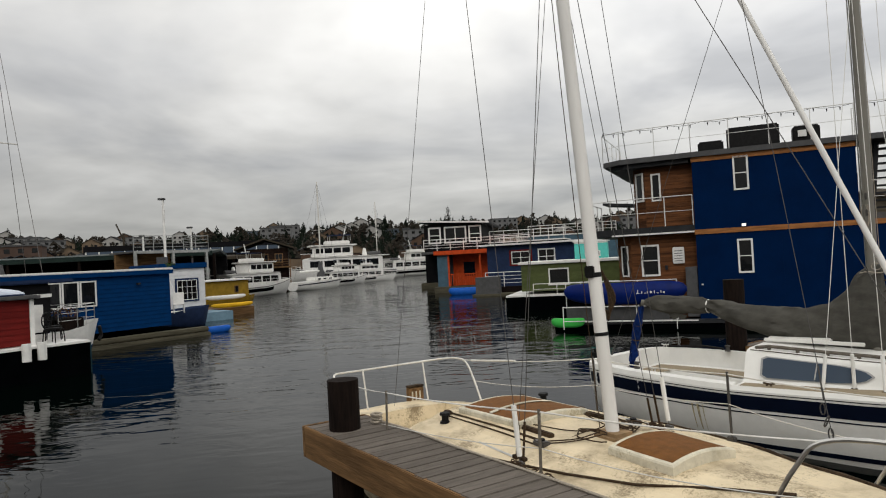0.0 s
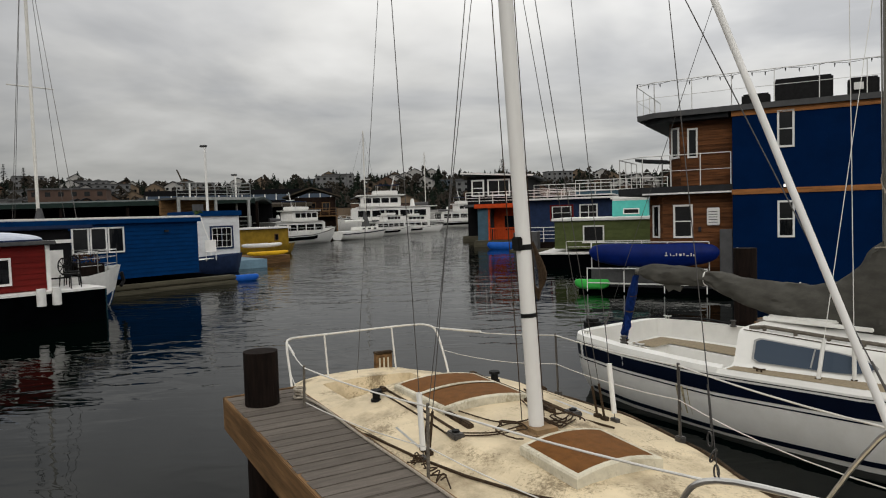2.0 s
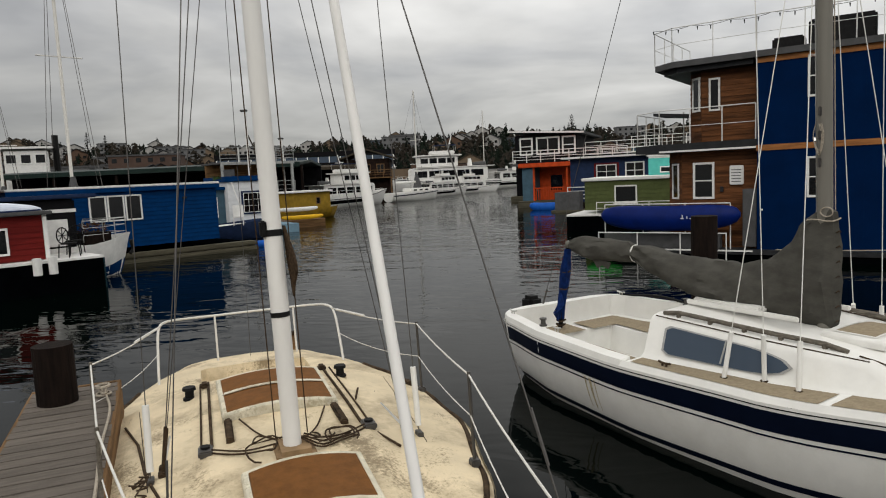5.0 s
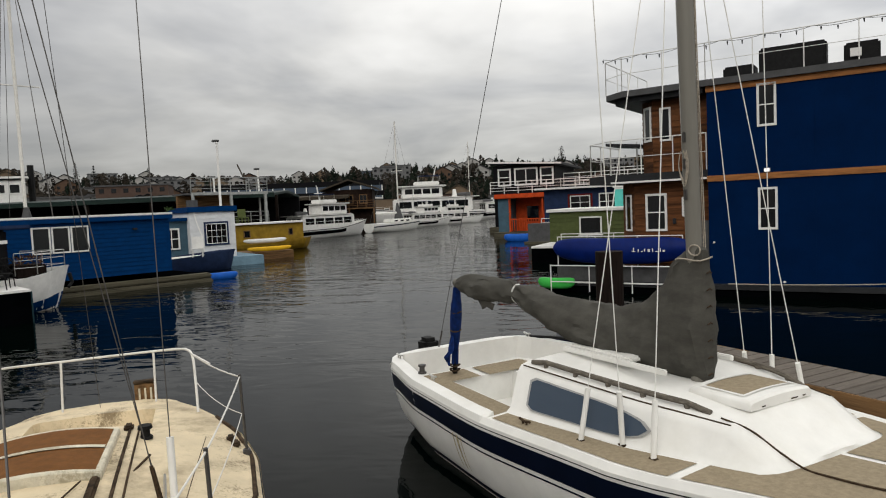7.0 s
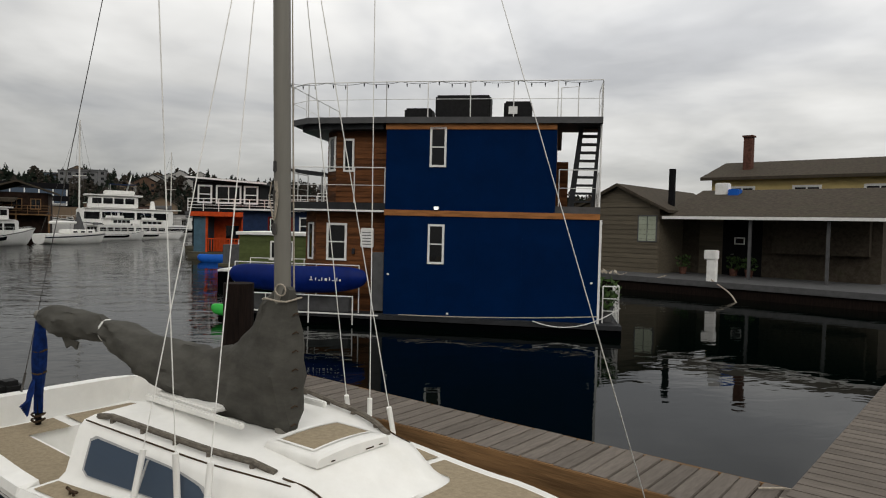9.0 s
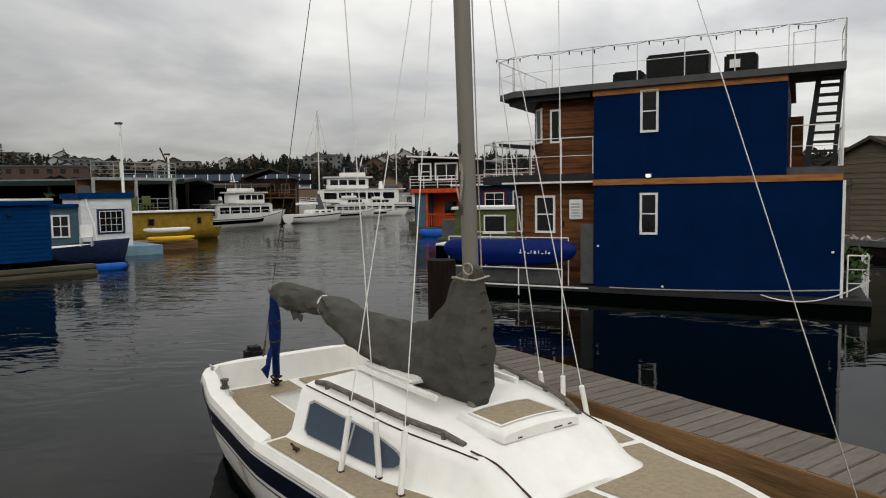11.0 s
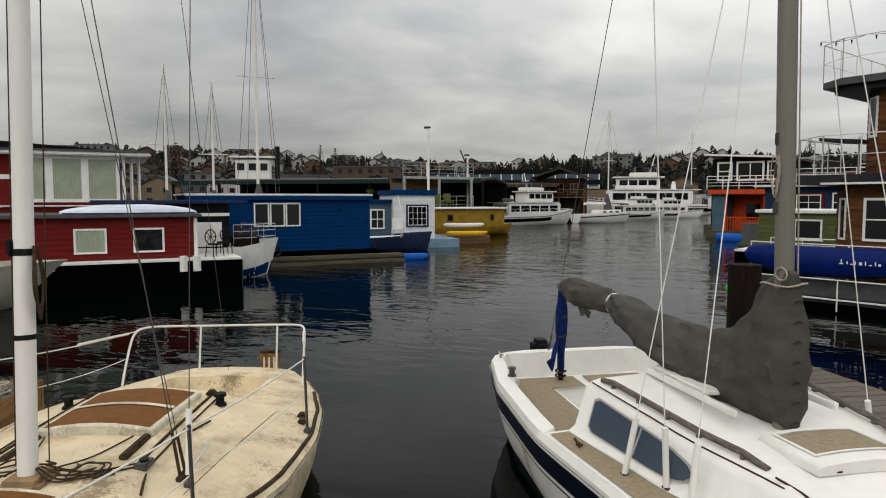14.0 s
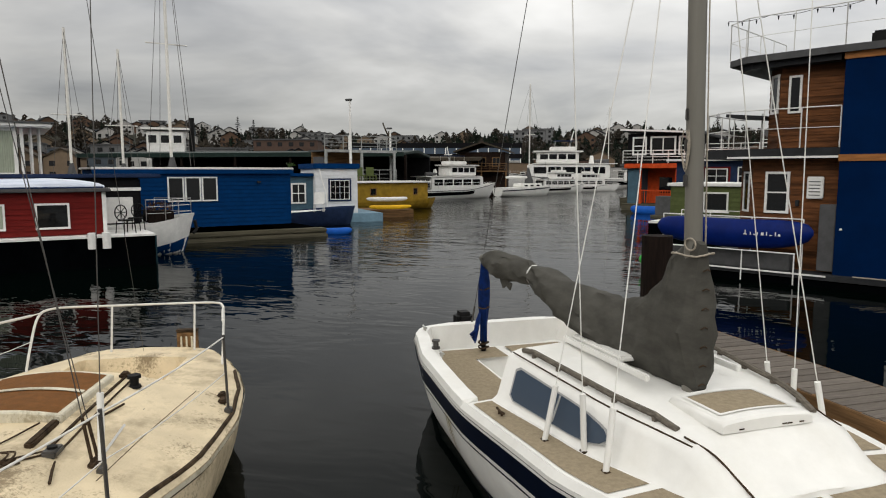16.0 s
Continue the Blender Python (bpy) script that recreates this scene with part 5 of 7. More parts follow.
    part("deck_trim", b, M_white, md)
    railing(md, [(-0.05, 0.1), (-2.6, 0.1), (-3.5, 0.92), (-3.5, 3.5)], 3.25, 0.95, 1, r=0.016, every=0.9)
    part("grill", box(-0.95, 0.75, 3.25, -0.25, 1.15, 3.95, bevel=0.06), M_black, h, "black covered grill on the balcony")
    b = tube([(-2.2, 1.2, 3.25), (-2.2, 1.2, 4.2)], 0.02, 6)
    part("parasol_pole", b, M_steel, h)
    part("canopy_shade", extrude_xz([(-2.95, 4.12), (-1.95, 4.02), (-1.95, 4.10), (-2.95, 4.20)], 0.7, 1.9), M_darkgrey, h, "dark folded canopy")
    # roof deck
    rd = part("roof_deck", prism([(-2.82, 0.5), (-2.2, 0.0), (0.0, -0.12), (5.6, -0.12), (5.6, 1.6), (4.6, 1.6), (4.6, D), (-2.82, D)], 5.36, 5.52), M_grey, h, "grey roof deck slab")
    part("soffit", prism([(-2.6, 0.65), (-2.1, 0.15), (-0.1, 0.02), (-0.1, D - 0.2), (-2.6, D - 0.2)], 5.22, 5.36), M_darkgrey, rd)
    rail = railing(rd, [(-2.82, 0.5), (-2.2, 0.02), (0.0, -0.1), (5.58, -0.1), (5.58, 1.5)], 5.52, 0.92, 1, r=0.014, every=1.12)
    railing(rd, [(-2.82, 0.5), (-2.82, 4.5)], 5.52, 0.92, 1, r=0.014, every=1.12)
    part("gate_frame", tube([(4.55, 0.9, 5.52), (4.55, 0.9, 6.45), (5.0, 0.9, 6.48), (5.0, 0.9, 5.52)], 0.018, 6), M_white, rail)
    # string of small lamps
    pts = []
    for k in range(8):
        x0 = -2.7 + 8.2 * k / 8
        pts += sag((x0, -0.1 if x0 > 0 else 0.0, 6.44), (x0 + 8.2 / 8, -0.1 if x0 > -1 else 0.0, 6.44), 0.06, 6)[:-1]
    cable = part("lamp_string", tube(pts, 0.006, 4), M_darkgrey, h, "string of small lamps along the rail")
    for k in range(20):
        p = pts[min(len(pts) - 1, int(k * len(pts) / 20))]
        part("bulb", tube([(p.x, p.y, p.z - 0.02), (p.x, p.y, p.z - 0.07), (p.x, p.y, p.z - 0.11)], 0.022, 6, r_end=0.008), M_darkgrey, cable)
    for x0, x1, z1 in ((0.16, 0.95, 6.0), (1.05, 2.61, 6.36), (2.98, 3.75, 6.18)):
        part("planter_wall" if x1 - x0 > 1 else "deck_sofa", box(x0, 1.3, 5.52, x1, 1.9, z1, bevel=0.05), M_black, h, "black covered deck furniture")
    b = box(3.12, 1.22, 5.82, 3.36, 1.29, 6.02)
    part("deck_cushion", b, M_white, h)
    # outside stair on the far end
    sd = part("stair_landing", box(4.47, 0.2, 3.08, 5.62, 2.2, 3.26), M_grey, h)
    railing(sd, [(4.55, 0.25), (5.6, 0.25), (5.6, 2.2)], 3.26, 0.95, 1, r=0.014, every=0.7)
    st = part("stair", extrude_xz([(4.80, 3.26), (4.95, 3.26), (5.16, 5.45), (5.05, 5.45)], 0.55, 0.6), M_darkgrey, h, "steep dark outside stair")
    part("stringer", extrude_xz([(4.80, 3.26), (4.95, 3.26), (5.16, 5.45), (5.05, 5.45)], 1.3, 1.35), M_darkgrey, st)
    part("stringer", extrude_xz([(5.38, 3.26), (5.48, 3.26), (5.60, 5.45), (5.52, 5.45)], 0.55, 0.6), M_darkgrey, st)
    for k in range(10):
        f = (k + 0.5) / 10
        part("tread", box(4.86 + 0.20 * f, 0.58, 3.28 + 2.15 * f, 5.44 + 0.12 * f, 0.85, 3.33 + 2.15 * f), M_darkgrey, st)
    part("stair_post", tube([(5.58, 0.15, 3.26), (5.58, 0.15, 6.4)], 0.025, 6), M_white, st)
    part("back_wall", box(4.47, 2.2, 3.26, 4.8, D, 4.6), M_cedar, h)
    # deck clutter at the far end
    railing(h, [(5.75, 0.2), (6.15, 0.2), (6.15, 2.0)], 0.29, 0.95, 2, r=0.018, every=0.5)
    return h


blue_house(pose(9.62, 18.9, 0, 0, 0, -27.6))
BH = pose(9.62, 18.9, 0, 0, 0, -27.6)


def inflatable(name, m, length, r, label, material, tip=0.35):
    b = bmesh.new()
    rows = []
    for i in range(31):
        f = i / 30
        x = (f - 0.5) * length
        e = 1 - abs(2 * f - 1) ** 5
        rr_ = r * (0.25 + 0.75 * e ** 0.5)
        rows.append([b.verts.new((x, 0.62 * rr_ * math.cos(a), rr_ * math.sin(a) * 1.0 + tip * r * abs(2 * f - 1) ** 3)) for a in (2 * math.pi * k / 16 for k in range(16))])
    grid_faces(b, rows, closed=True)
    b.faces.new(rows[0]); b.faces.new(rows[-1])
    return solo(name, b, material, label, "paddleboard", m=m, smooth=True)


# a long blue inflatable lying on a rack, its lettering is a maker's mark drawn as bars
raft = thing("inflatable_raft", BH @ pose(-2.25, -0.45, 1.15), "long dark blue inflatable lying on its side on a deck rack", "raft")
b = bmesh.new()
rows = []
for i in range(41):
    f = i / 40
    x = (f - 0.5) * 3.85
    e = (1 - abs(2 * f - 1) ** 4) ** 0.5
    rr_ = 0.36 * (0.18 + 0.82 * e)
    rows.append([b.verts.new((x, 0.55 * rr_ * math.cos(a) * (1 + 0.05 * math.cos(4 * a)), 0.02 + rr_ * math.sin(a) + 0.10 * (2 * f - 1) ** 2)) for a in (2 * math.pi * k / 18 for k in range(18))])
grid_faces(b, rows, closed=True)
b.faces.new(rows[0]); b.faces.new(rows[-1])
part("tube", b, M_raft, raft, smooth=True)
for k, (x, w, hh) in enumerate(((0.42, 0.09, 0.022), (0.455, 0.022, 0.11), (0.58, 0.022, 0.07), (0.66, 0.05, 0.02), (0.75, 0.022, 0.08), (0.84, 0.06, 0.07), (0.96, 0.02, 0.09), (1.04, 0.06, 0.022), (1.16, 0.022, 0.09), (1.23, 0.05, 0.05))):
    part("logo_bar", box(x, -0.222, 0.02, x + w, -0.212, 0.02 + hh), M_white, raft)
rack = thing("boat_rack", BH @ pose(-2.25, -0.35, 0.0), "white metal rack on the deck", "rack")
for z in (0.32, 0.78, 1.56):
    part("bar", tube([(-1.95, -0.30 if z < 1 else 0.25, z), (1.6, -0.30 if z < 1 else 0.25, z)], 0.016, 6), M_white, rack)
for x in (-1.95, -0.8, 0.4, 1.6):
    part("post", tube([(x, -0.30, 0.05), (x, -0.30, 0.8)], 0.016, 6), M_white, rack)
    part("post", tube([(x, 0.25, 0.29), (x, 0.25, 1.56)], 0.016, 6), M_white, rack)
bench = solo("deck_box", box(-4.2, -0.20, 0.30, -0.9, 0.1, 0.72, bevel=0.02), M_grey, "long grey deck box under the blue inflatable", "deck box", m=BH)
inflatable("kayak", pose(5.75, 20.3, 0.26, 0, 0, -25), 1.1, 0.16, "lime green kayak floating by the deck", M_lime)
inflatable("water_float", pose(-7.75, 27.9, 0.10, 0, 0, 35), 1.7, 0.17, "blue plastic water float beside the houseboat", M_plastic_blue)
inflatable("water_float", pose(5.2, 47.2, 0.2, 0, 0, -20), 2.4, 0.3, "blue inflatable float beside the orange house", M_plastic_blue)
pot = thing("potted_plant", BH @ pose(5.85, 0.6, 0.29), "leafy plant in a grey pot on the house deck", "plant")
part("pot", tube([(0, 0, 0), (0, 0, 0.4)], 0.16, 12, r_end=0.22), M_grey, pot)


def leaf_clump(n, r, h, size, seed, z0=0.0, squash=1.0):
    rr_ = random.Random(seed)
    b_ = bmesh.new()
    for _ in range(n):
        a, u, q = rr_.uniform(0, 6.283), rr_.random() ** 0.5, rr_.random()
        c = Vector((r * u * math.cos(a), r * u * math.sin(a) * squash, z0 + h * q))
        d = Vector((rr_.uniform(-1, 1), rr_.uniform(-1, 1), rr_.uniform(-0.6, 1))).normalized() * size * rr_.uniform(0.6, 1.4)
        e = d.cross(Vector((rr_.uniform(-1, 1), rr_.uniform(-1, 1), rr_.uniform(-1, 1)))).normalized() * size * 0.35
        vs = [b_.verts.new(p) for p in (c - d, c + e, c + d, c - e)]
        b_.faces.new(vs)
    return b_


part("leaves", leaf_clump(90, 0.35, 0.7, 0.16, 5, 0.4), M_leaf, pot)


# ---- simple floating houses and cabin boats
def houseboat(name, m, label, w, d, z0, z1, wall, roof, float_mat, fx0=-0.3, fx1=0.3, roof_over=0.12, roof_t=0.12, fz=None, board=None, cat="houseboat"):
    h = thing(name, m, label, cat, "floating houses")
    fz = fz if fz is not None else z0
    part("float", box(-w + fx0, -0.5, -0.4, fx1, d + 0.3, fz), float_mat, h)
    wl = part("wall", box(-w, 0, z0, 0, d, z1), wall, h)
    if board:
        boards(wl, -w, 0, z0, z1 - 0.05, 0.0, board, wall, "board")
    part("roof", box(-w - roof_over, -roof_over, z1, roof_over, d + roof_over, z1 + roof_t, bevel=0.02), roof, h)
    return h


# blue houseboat (x runs along its channel side, 0 at the far corner)
lb = houseboat("houseboat", pose(-8.95, 26.5, 0, 0, 0, 50), "single-storey royal blue houseboat with white roof edge", 7.3, 4.5, 0.55, 2.78, M_blue, M_white, M_blackhull, fx0=-0.2, fx1=1.35, roof_t=0.085, fz=0.30, board=0.16)
part("log_float", box(-5.2, -0.75, -0.3, 1.35, -0.2, 0.14, bevel=0.06), M_concrete, lb, "wet timber float")
part("log_float", box(-5.2, -0.62, 0.16, 1.35, -0.05, 0.34, bevel=0.05), M_concrete, lb)
part("fascia", box(-7.4, -0.14, 2.62, 0.1, -0.10, 2.78), M_blue, lb)
for k in range(3):
    window(lb, -4.85 + 0.63 * k, 1.55, 0.60, 0.95, -0.02, bars_h=0, fr=0.055, bars_v=0)
part("porch_lamp", box(-1.42, -0.12, 2.25, -1.28, -0.02, 2.32), M_darkgrey, lb)
part("roof_lump", leaf_clump(20, 0.2, 0.12, 0.1, 3, 2.92), M_leaf, lb)
# white and blue cottage float
sh = houseboat("houseboat", pose(-9.95, 35.4, 0, 0, 0, 40), "small white lap-sided float cabin with blue fascia", 2.3, 4.0, 0.48, 2.86, M_whiteside, M_blue, mat("pale_blue_float", (0.16, 0.26, 0.33), 0.6, 0.1, 3), fx0=0.6, fx1=1.28, roof_t=0.28, fz=0.46, board=0.17)
window(sh, -1.62, 1.12, 1.26, 1.22, -0.02, bars_v=1, bars_h=0, fr=0.10, frame_mat=M_navyhouse)
window(sh, -1.52, 1.21, 1.06, 1.04, -0.03, bars_v=3, bars_h=2, fr=0.03)
lo = part("lean_to", box(-4.0, 0.6, 0.48, -2.3, 3.4, 2.45), M_slate, sh)
part("roof", box(-4.1, 0.4, 2.45, -2.2, 3.5, 2.62, bevel=0.02), M_blue, lo)
window(lo, -3.5, 1.0, 0.8, 1.1, 0.58, bars_v=1, bars_h=1, fr=0.08)
b = tube([(-2.1, 0.0, 3.0), (-2.05, -0.3, 2.4), (-1.85, -0.5, 1.6), (-1.8, -0.6, 0.7)], 0.03, 6)
part("hose", b, M_white, sh)
part("roof_drum", tube([(-2.0, 0.5, 3.14), (-2.0, 0.5, 3.5)], 0.28, 10), M_grey, sh)
skiff = thing("skiff", pose(-10.6, 31.9, 0, 0, 0, 55), "dark blue skiff moored between the house floats", "boat")
part("hull", hull_mesh({"beam": [(-2.2, 0.5), (0, 0.75), (1.5, 0.5), (2.2, 0.03)], "sheer": [(-2.2, 0.7), (2.2, 0.95)], "draft": [(-2.2, 0.1), (2.2, 0.1)], "rake": 0.4, "rake_from": 0.5}, 14, 8), M_navyhouse, skiff, smooth=True)
part("deck", prism([(-2.1, -0.45), (0, -0.68), (1.4, -0.45), (2.0, 0), (1.4, 0.45), (0, 0.68), (-2.1, 0.45)], 0.7, 0.76), M_white, skiff)
ch = thing("deck_chair", pose(-10.0, 31.0, 0.76, 0, 0, 20), "white plastic deck chair standing on the skiff", "chair")
part("seat", box(-0.25, -0.25, 0.38, 0.25, 0.25, 0.42, bevel=0.01), M_white, ch)
part("backrest", box(-0.25, 0.22, 0.42, 0.25, 0.26, 0.95, bevel=0.01), M_white, ch)
for x, y in ((-0.22, -0.22), (0.22, -0.22), (-0.22, 0.22), (0.22, 0.22)):
    part("leg", tube([(x, y, 0), (x, y, 0.4)], 0.02, 6), M_white, ch)
# yellow kayaks and a board by the cabin
for k, (m_, col, lab) in enumerate(((pose(-9.3, 38.6, 0.62, 0, 0, 40), M_yellow, "yellow kayak lying on the float edge"), (pose(-9.9, 39.6, 1.05, 0, 0, 40), M_white, "white board lying on a rack by the float"))):
    inflatable("kayak", m_, 2.6, 0.13, lab, col)
stk = thing("float_deck", pose(-10.6, 38.6, 0, 0, 0, 40), "low brown float deck behind the cabin", "dock", kind="structure")
part("deck", box(-2.0, -0.4, 0.0, 2.6, 2.2, 0.45), M_timber, stk)
# red house barge
M_redboard = M_red
rh = houseboat("houseboat", pose(-9.5, 16.95, 0, 0, 0, 50), "red single-storey barge house with white window frames", 5.4, 3.6, 0.92, 2.12, M_redboard, M_grey, M_blackhull, fx0=-3.0, fx1=1.25, roof_over=0.18, roof_t=0.10, fz=0.84, board=0.15)
part("gunwale", box(-8.6, -0.54, 0.84, 1.25, 3.9, 0.90), M_white, rh, "white deck edge")
part("stern_panel", box(1.25, -0.5, -0.3, 1.29, 3.9, 0.84), M_tealhull, rh)
for x in (-3.25, -1.72):
    window(rh, x, 1.10, 0.84, 0.72, -0.02, fr=0.055, pane=M_glass if x > -2 else M_curtain)
window(rh, 0.02, 0.98, 0.55, 1.05, 0.5, turn=90, fr=0.06)
window(rh, 0.02, 0.98, 0.6, 1.08, 1.3, turn=90, fr=0.06)
for x in (-0.42, -0.05):
    part("fender", tube([(x, -0.64, 0.55), (x, -0.64, 0.62), (x, -0.64, 0.93), (x, -0.64, 1.0)], 0.11, 10), M_white, rh, "white hanging fender", smooth=False)
dg = thing("dinghy", pose(-9.5, 16.95, 0, 0, 0, 50) @ pose(-1.75, 0.62, 2.22, 0, 0, 2), "upturned pale blue and white dinghy on the red roof", "dinghy")
b = bmesh.new()
rows = []
for i in range(25):
    f = i / 24
    x = (f - 0.5) * 3.7
    w_, h_ = 0.58 * (0.20 + 0.80 * (1 - abs(2 * f - 1) ** 2.6) ** 0.6), 0.06 + 0.20 * (1 - abs(2 * f - 1) ** 2.2) ** 0.7
    rows.append([b.verts.new((x, w_ * math.cos(a), 0.02 + h_ * math.sin(a) ** 0.8 + 0.018 * noise.noise(Vector((x * 2.1, a * 2, 0.4))))) for a in (math.pi * k / 12 for k in range(13))])
grid_faces(b, rows)
b.faces.new(rows[0]); b.faces.new(rows[-1])
part("hull", b, mat("chalky_dinghy_hull", (0.62, 0.66, 0.74), 0.6, 0.10, 2, stain=0.5, stain_col=(0.22, 0.27, 0.40), stain_scale=1.6, stretch=(0.4, 3, 3)), dg, smooth=True)
for y in (-0.60, 0.60):
    part("gunwale", tube([((f - 0.5) * 3.7, y * (0.20 + 0.80 * (1 - abs(2 * f - 1) ** 2.6) ** 0.6), 0.02) for f in span(0.02, 0.98, 16)], 0.03, 6), M_navyhouse, dg)
for k, (x, y, t_) in enumerate(((0.55, 0.0, 30), (0.95, 0.9, -30))):
    cst = thing("garden_chair", pose(-9.5, 16.95, 0, 0, 0, 50) @ pose(x, y, 0.90, 0, 0, t_), "black cast iron garden chair on the barge deck", "chair", "garden chairs")
    part("seat", tube([(0, 0, 0.36), (0, 0, 0.40)], 0.21, 12), M_black, cst)
    b = tube([(0.2 * math.cos(a), 0.2, 0.60 + 0.22 * math.sin(a)) for a in span(0, 6.283, 14)], 0.018, 5)
    for a in span(0, 3.14, 4):
        tube([(0.19 * math.cos(a), 0.2, 0.60 + 0.2 * math.sin(a)), (-0.19 * math.cos(a), 0.2, 0.60 - 0.2 * math.sin(a))], 0.012, 5, b)
    part("backrest", b, M_black, cst)
    for x_, y_ in ((-0.17, -0.15), (0.17, -0.15), (-0.17, 0.17), (0.17, 0.17)):
        part("leg", tube([(x_ * 1.15, y_ * 1.15, 0), (x_, y_, 0.37)], 0.016, 5), M_black, cst)
# big red two-storey house behind it
bg = houseboat("houseboat", pose(-9.5, 16.95, 0, 0, 0, 50) @ pose(-1.2, 4.2, 0), "two-storey red houseboat with white window band and curtains", 9.0, 5.0, 0.9, 2.4, M_red, M_white, M_blackhull, fz=0.8, roof_t=0.05)
part("upper_wall", box(-9.0, 0.0, 2.45, -3.9, 4.0, 4.1), M_red, bg)
part("sunroom_base", box(-3.9, 0.0, 2.45, 0.0, 4.0, 2.62), M_red, bg)
part("roof", box(-9.3, -0.3, 4.1, 0.25, 4.6, 4.24, bevel=0.04), M_white, bg)
for k in range(3):
    window(bg, -3.9 + 1.05 * k, 2.55, 1.05, 1.55, 0.0, fr=0.11, pane=M_curtain)
for k in range(3):
    b = tube([(-0.62 + 0.25 * k, 0.02 + 0.3 * k, 2.5), (-0.62 + 0.25 * k, 0.02 + 0.3 * k, 4.1)], 0.06, 6)
    part("window_post", b, M_white, bg)
part("inner_wall", box(-3.8, 1.6, 2.5, -0.7, 1.7, 4.1), M_charcoal, bg)
part("band", box(-9.0, -0.03, 3.3, -3.9, 0.0, 3.45), M_white, bg)
part("flashing", box(-9.32, -0.34, 4.24, 0.3, 4.64, 4.29), M_grey, bg)
for x, y in ((-0.05, -0.06), (-0.05, 3.5)):
    part("corner_post", box(x, y, 0.9, x + 0.1, y + 0.1, 2.12), M_white, rh, "white corner post")
# white boat with blue canvas in front of the red house
cr = thing("motor_cruiser", pose(-11.75, 10.75, 0, 0, 0, 48), "white motorboat with blue canvas sides", "motorboat")
TT = {"beam": [(-4.5, 1.1), (-1, 1.35), (1.5, 0.9), (2.9, 0.04)], "sheer": [(-4.5, 0.85), (2.9, 1.15)], "draft": [(-4.5, 0.15), (2.9, 0.1)], "rake": 1.7, "rake_from": -1.0}
# white hull greyed in its colour for shade, with grime stains on top
part("hull", hull_mesh(TT, 18, 8), mat("grimy_shaded_hull", (0.40, 0.385, 0.33), 0.5, 0.15, 3, stain=0.6, stain_col=(0.20, 0.18, 0.12), stain_scale=1.5), cr, smooth=True)
part("deck", prism([(-4.4, -1.05), (-1, -1.3), (1.4, -0.85), (2.6, 0), (1.4, 0.85), (-1, 1.3), (-4.4, 1.05)], 0.86, 0.98), M_white, cr)
part("canvas", box(-4.2, -1.08, 0.98, 0.6, 1.08, 1.75, bevel=0.06), mat("blue_canvas", (0.008, 0.03, 0.13), 0.8, 0.2, 4), cr, "blue canvas cockpit cover")
for y in (-1.0, 1.0):
    part("stay", tube([(0.6, y, 1.75), (-1.9, y, 4.2)], 0.012, 5), M_white, cr)
part("davit", tube([(-1.9, -1.0, 1.7), (-2.1, -1.0, 4.4)], 0.05, 6), M_white, cr)
# white trawler whose stern shows between the red and blue houses
tw = thing("trawler_yacht", pose(-10.3, 19.9, 0, 0, 0, 50), "small white trawler with blue waterline and dark wheelhouse", "motorboat")
TT = {"beam": [(-5.0, 1.0), (-2, 1.35), (0.4, 1.0), (1.3, 0.05)], "sheer": [(-5.0, 0.9), (-1, 0.95), (1.3, 1.3)], "draft": [(-5.0, 0.2), (1.3, 0.1)], "rake": 0.5, "rake_from": -0.5}
part("hull", hull_mesh(TT, 16, 8), M_white, tw, smooth=True)
part("waterline", hull_band(TT, 0.80, 1.30, 0.006), M_blue, tw, "blue painted waterline")
part("deck", prism([(-4.9, -0.95), (-2, -1.3), (0.3, -0.95), (1.1, 0), (0.3, 0.95), (-2, 1.3), (-4.9, 0.95)], 0.95, 1.05), M_white, tw)
wh = part("wheelhouse", box(-4.2, -0.9, 1.05, -0.5, 0.9, 2.50, bevel=0.05), M_charcoal, tw, "dark wheelhouse")
part("roof", box(-4.6, -1.05, 2.50, 0.1, 1.05, 2.62, bevel=0.03), M_navyhouse, wh)
part("door_panel", box(-0.52, -0.5, 1.1, -0.46, -0.1, 2.2), M_white, wh)
part("door_panel", box(-1.7, -0.935, 1.1, -0.75, -0.9, 1.9, bevel=0.008), M_white, wh)
part("lintel", box(-2.6, -0.94, 2.1, -0.5, -0.9, 2.2), M_white, wh)
window(wh, -3.9, 1.5, 1.5, 0.7, -0.91, fr=0.05)
rl = railing(tw, [(-0.4, -1.05), (0.2, -0.95), (1.2, 0.0), (0.2, 0.95)], 1.15, 0.65, 2, r=0.014, every=0.6, material=M_steel)
part("anchor", tube([(1.28, -0.1, 1.05), (1.34, -0.1, 0.75), (1.2, -0.2, 0.62)], 0.06, 6), M_black, tw)
part("flower_box", box(-0.3, -0.75, 1.05, 0.5, 0.3, 1.42, bevel=0.03), M_pile, tw)
flw = part("flower_planting", leaf_clump(130, 0.45, 0.30, 0.07, 9, 1.40), mat("faded_flowers", (0.16, 0.075, 0.028), 0.7, 0.4, 8), tw)
tagged(flw, kind="stuff")
flw.location = (0.1, -0.2, 0.0)
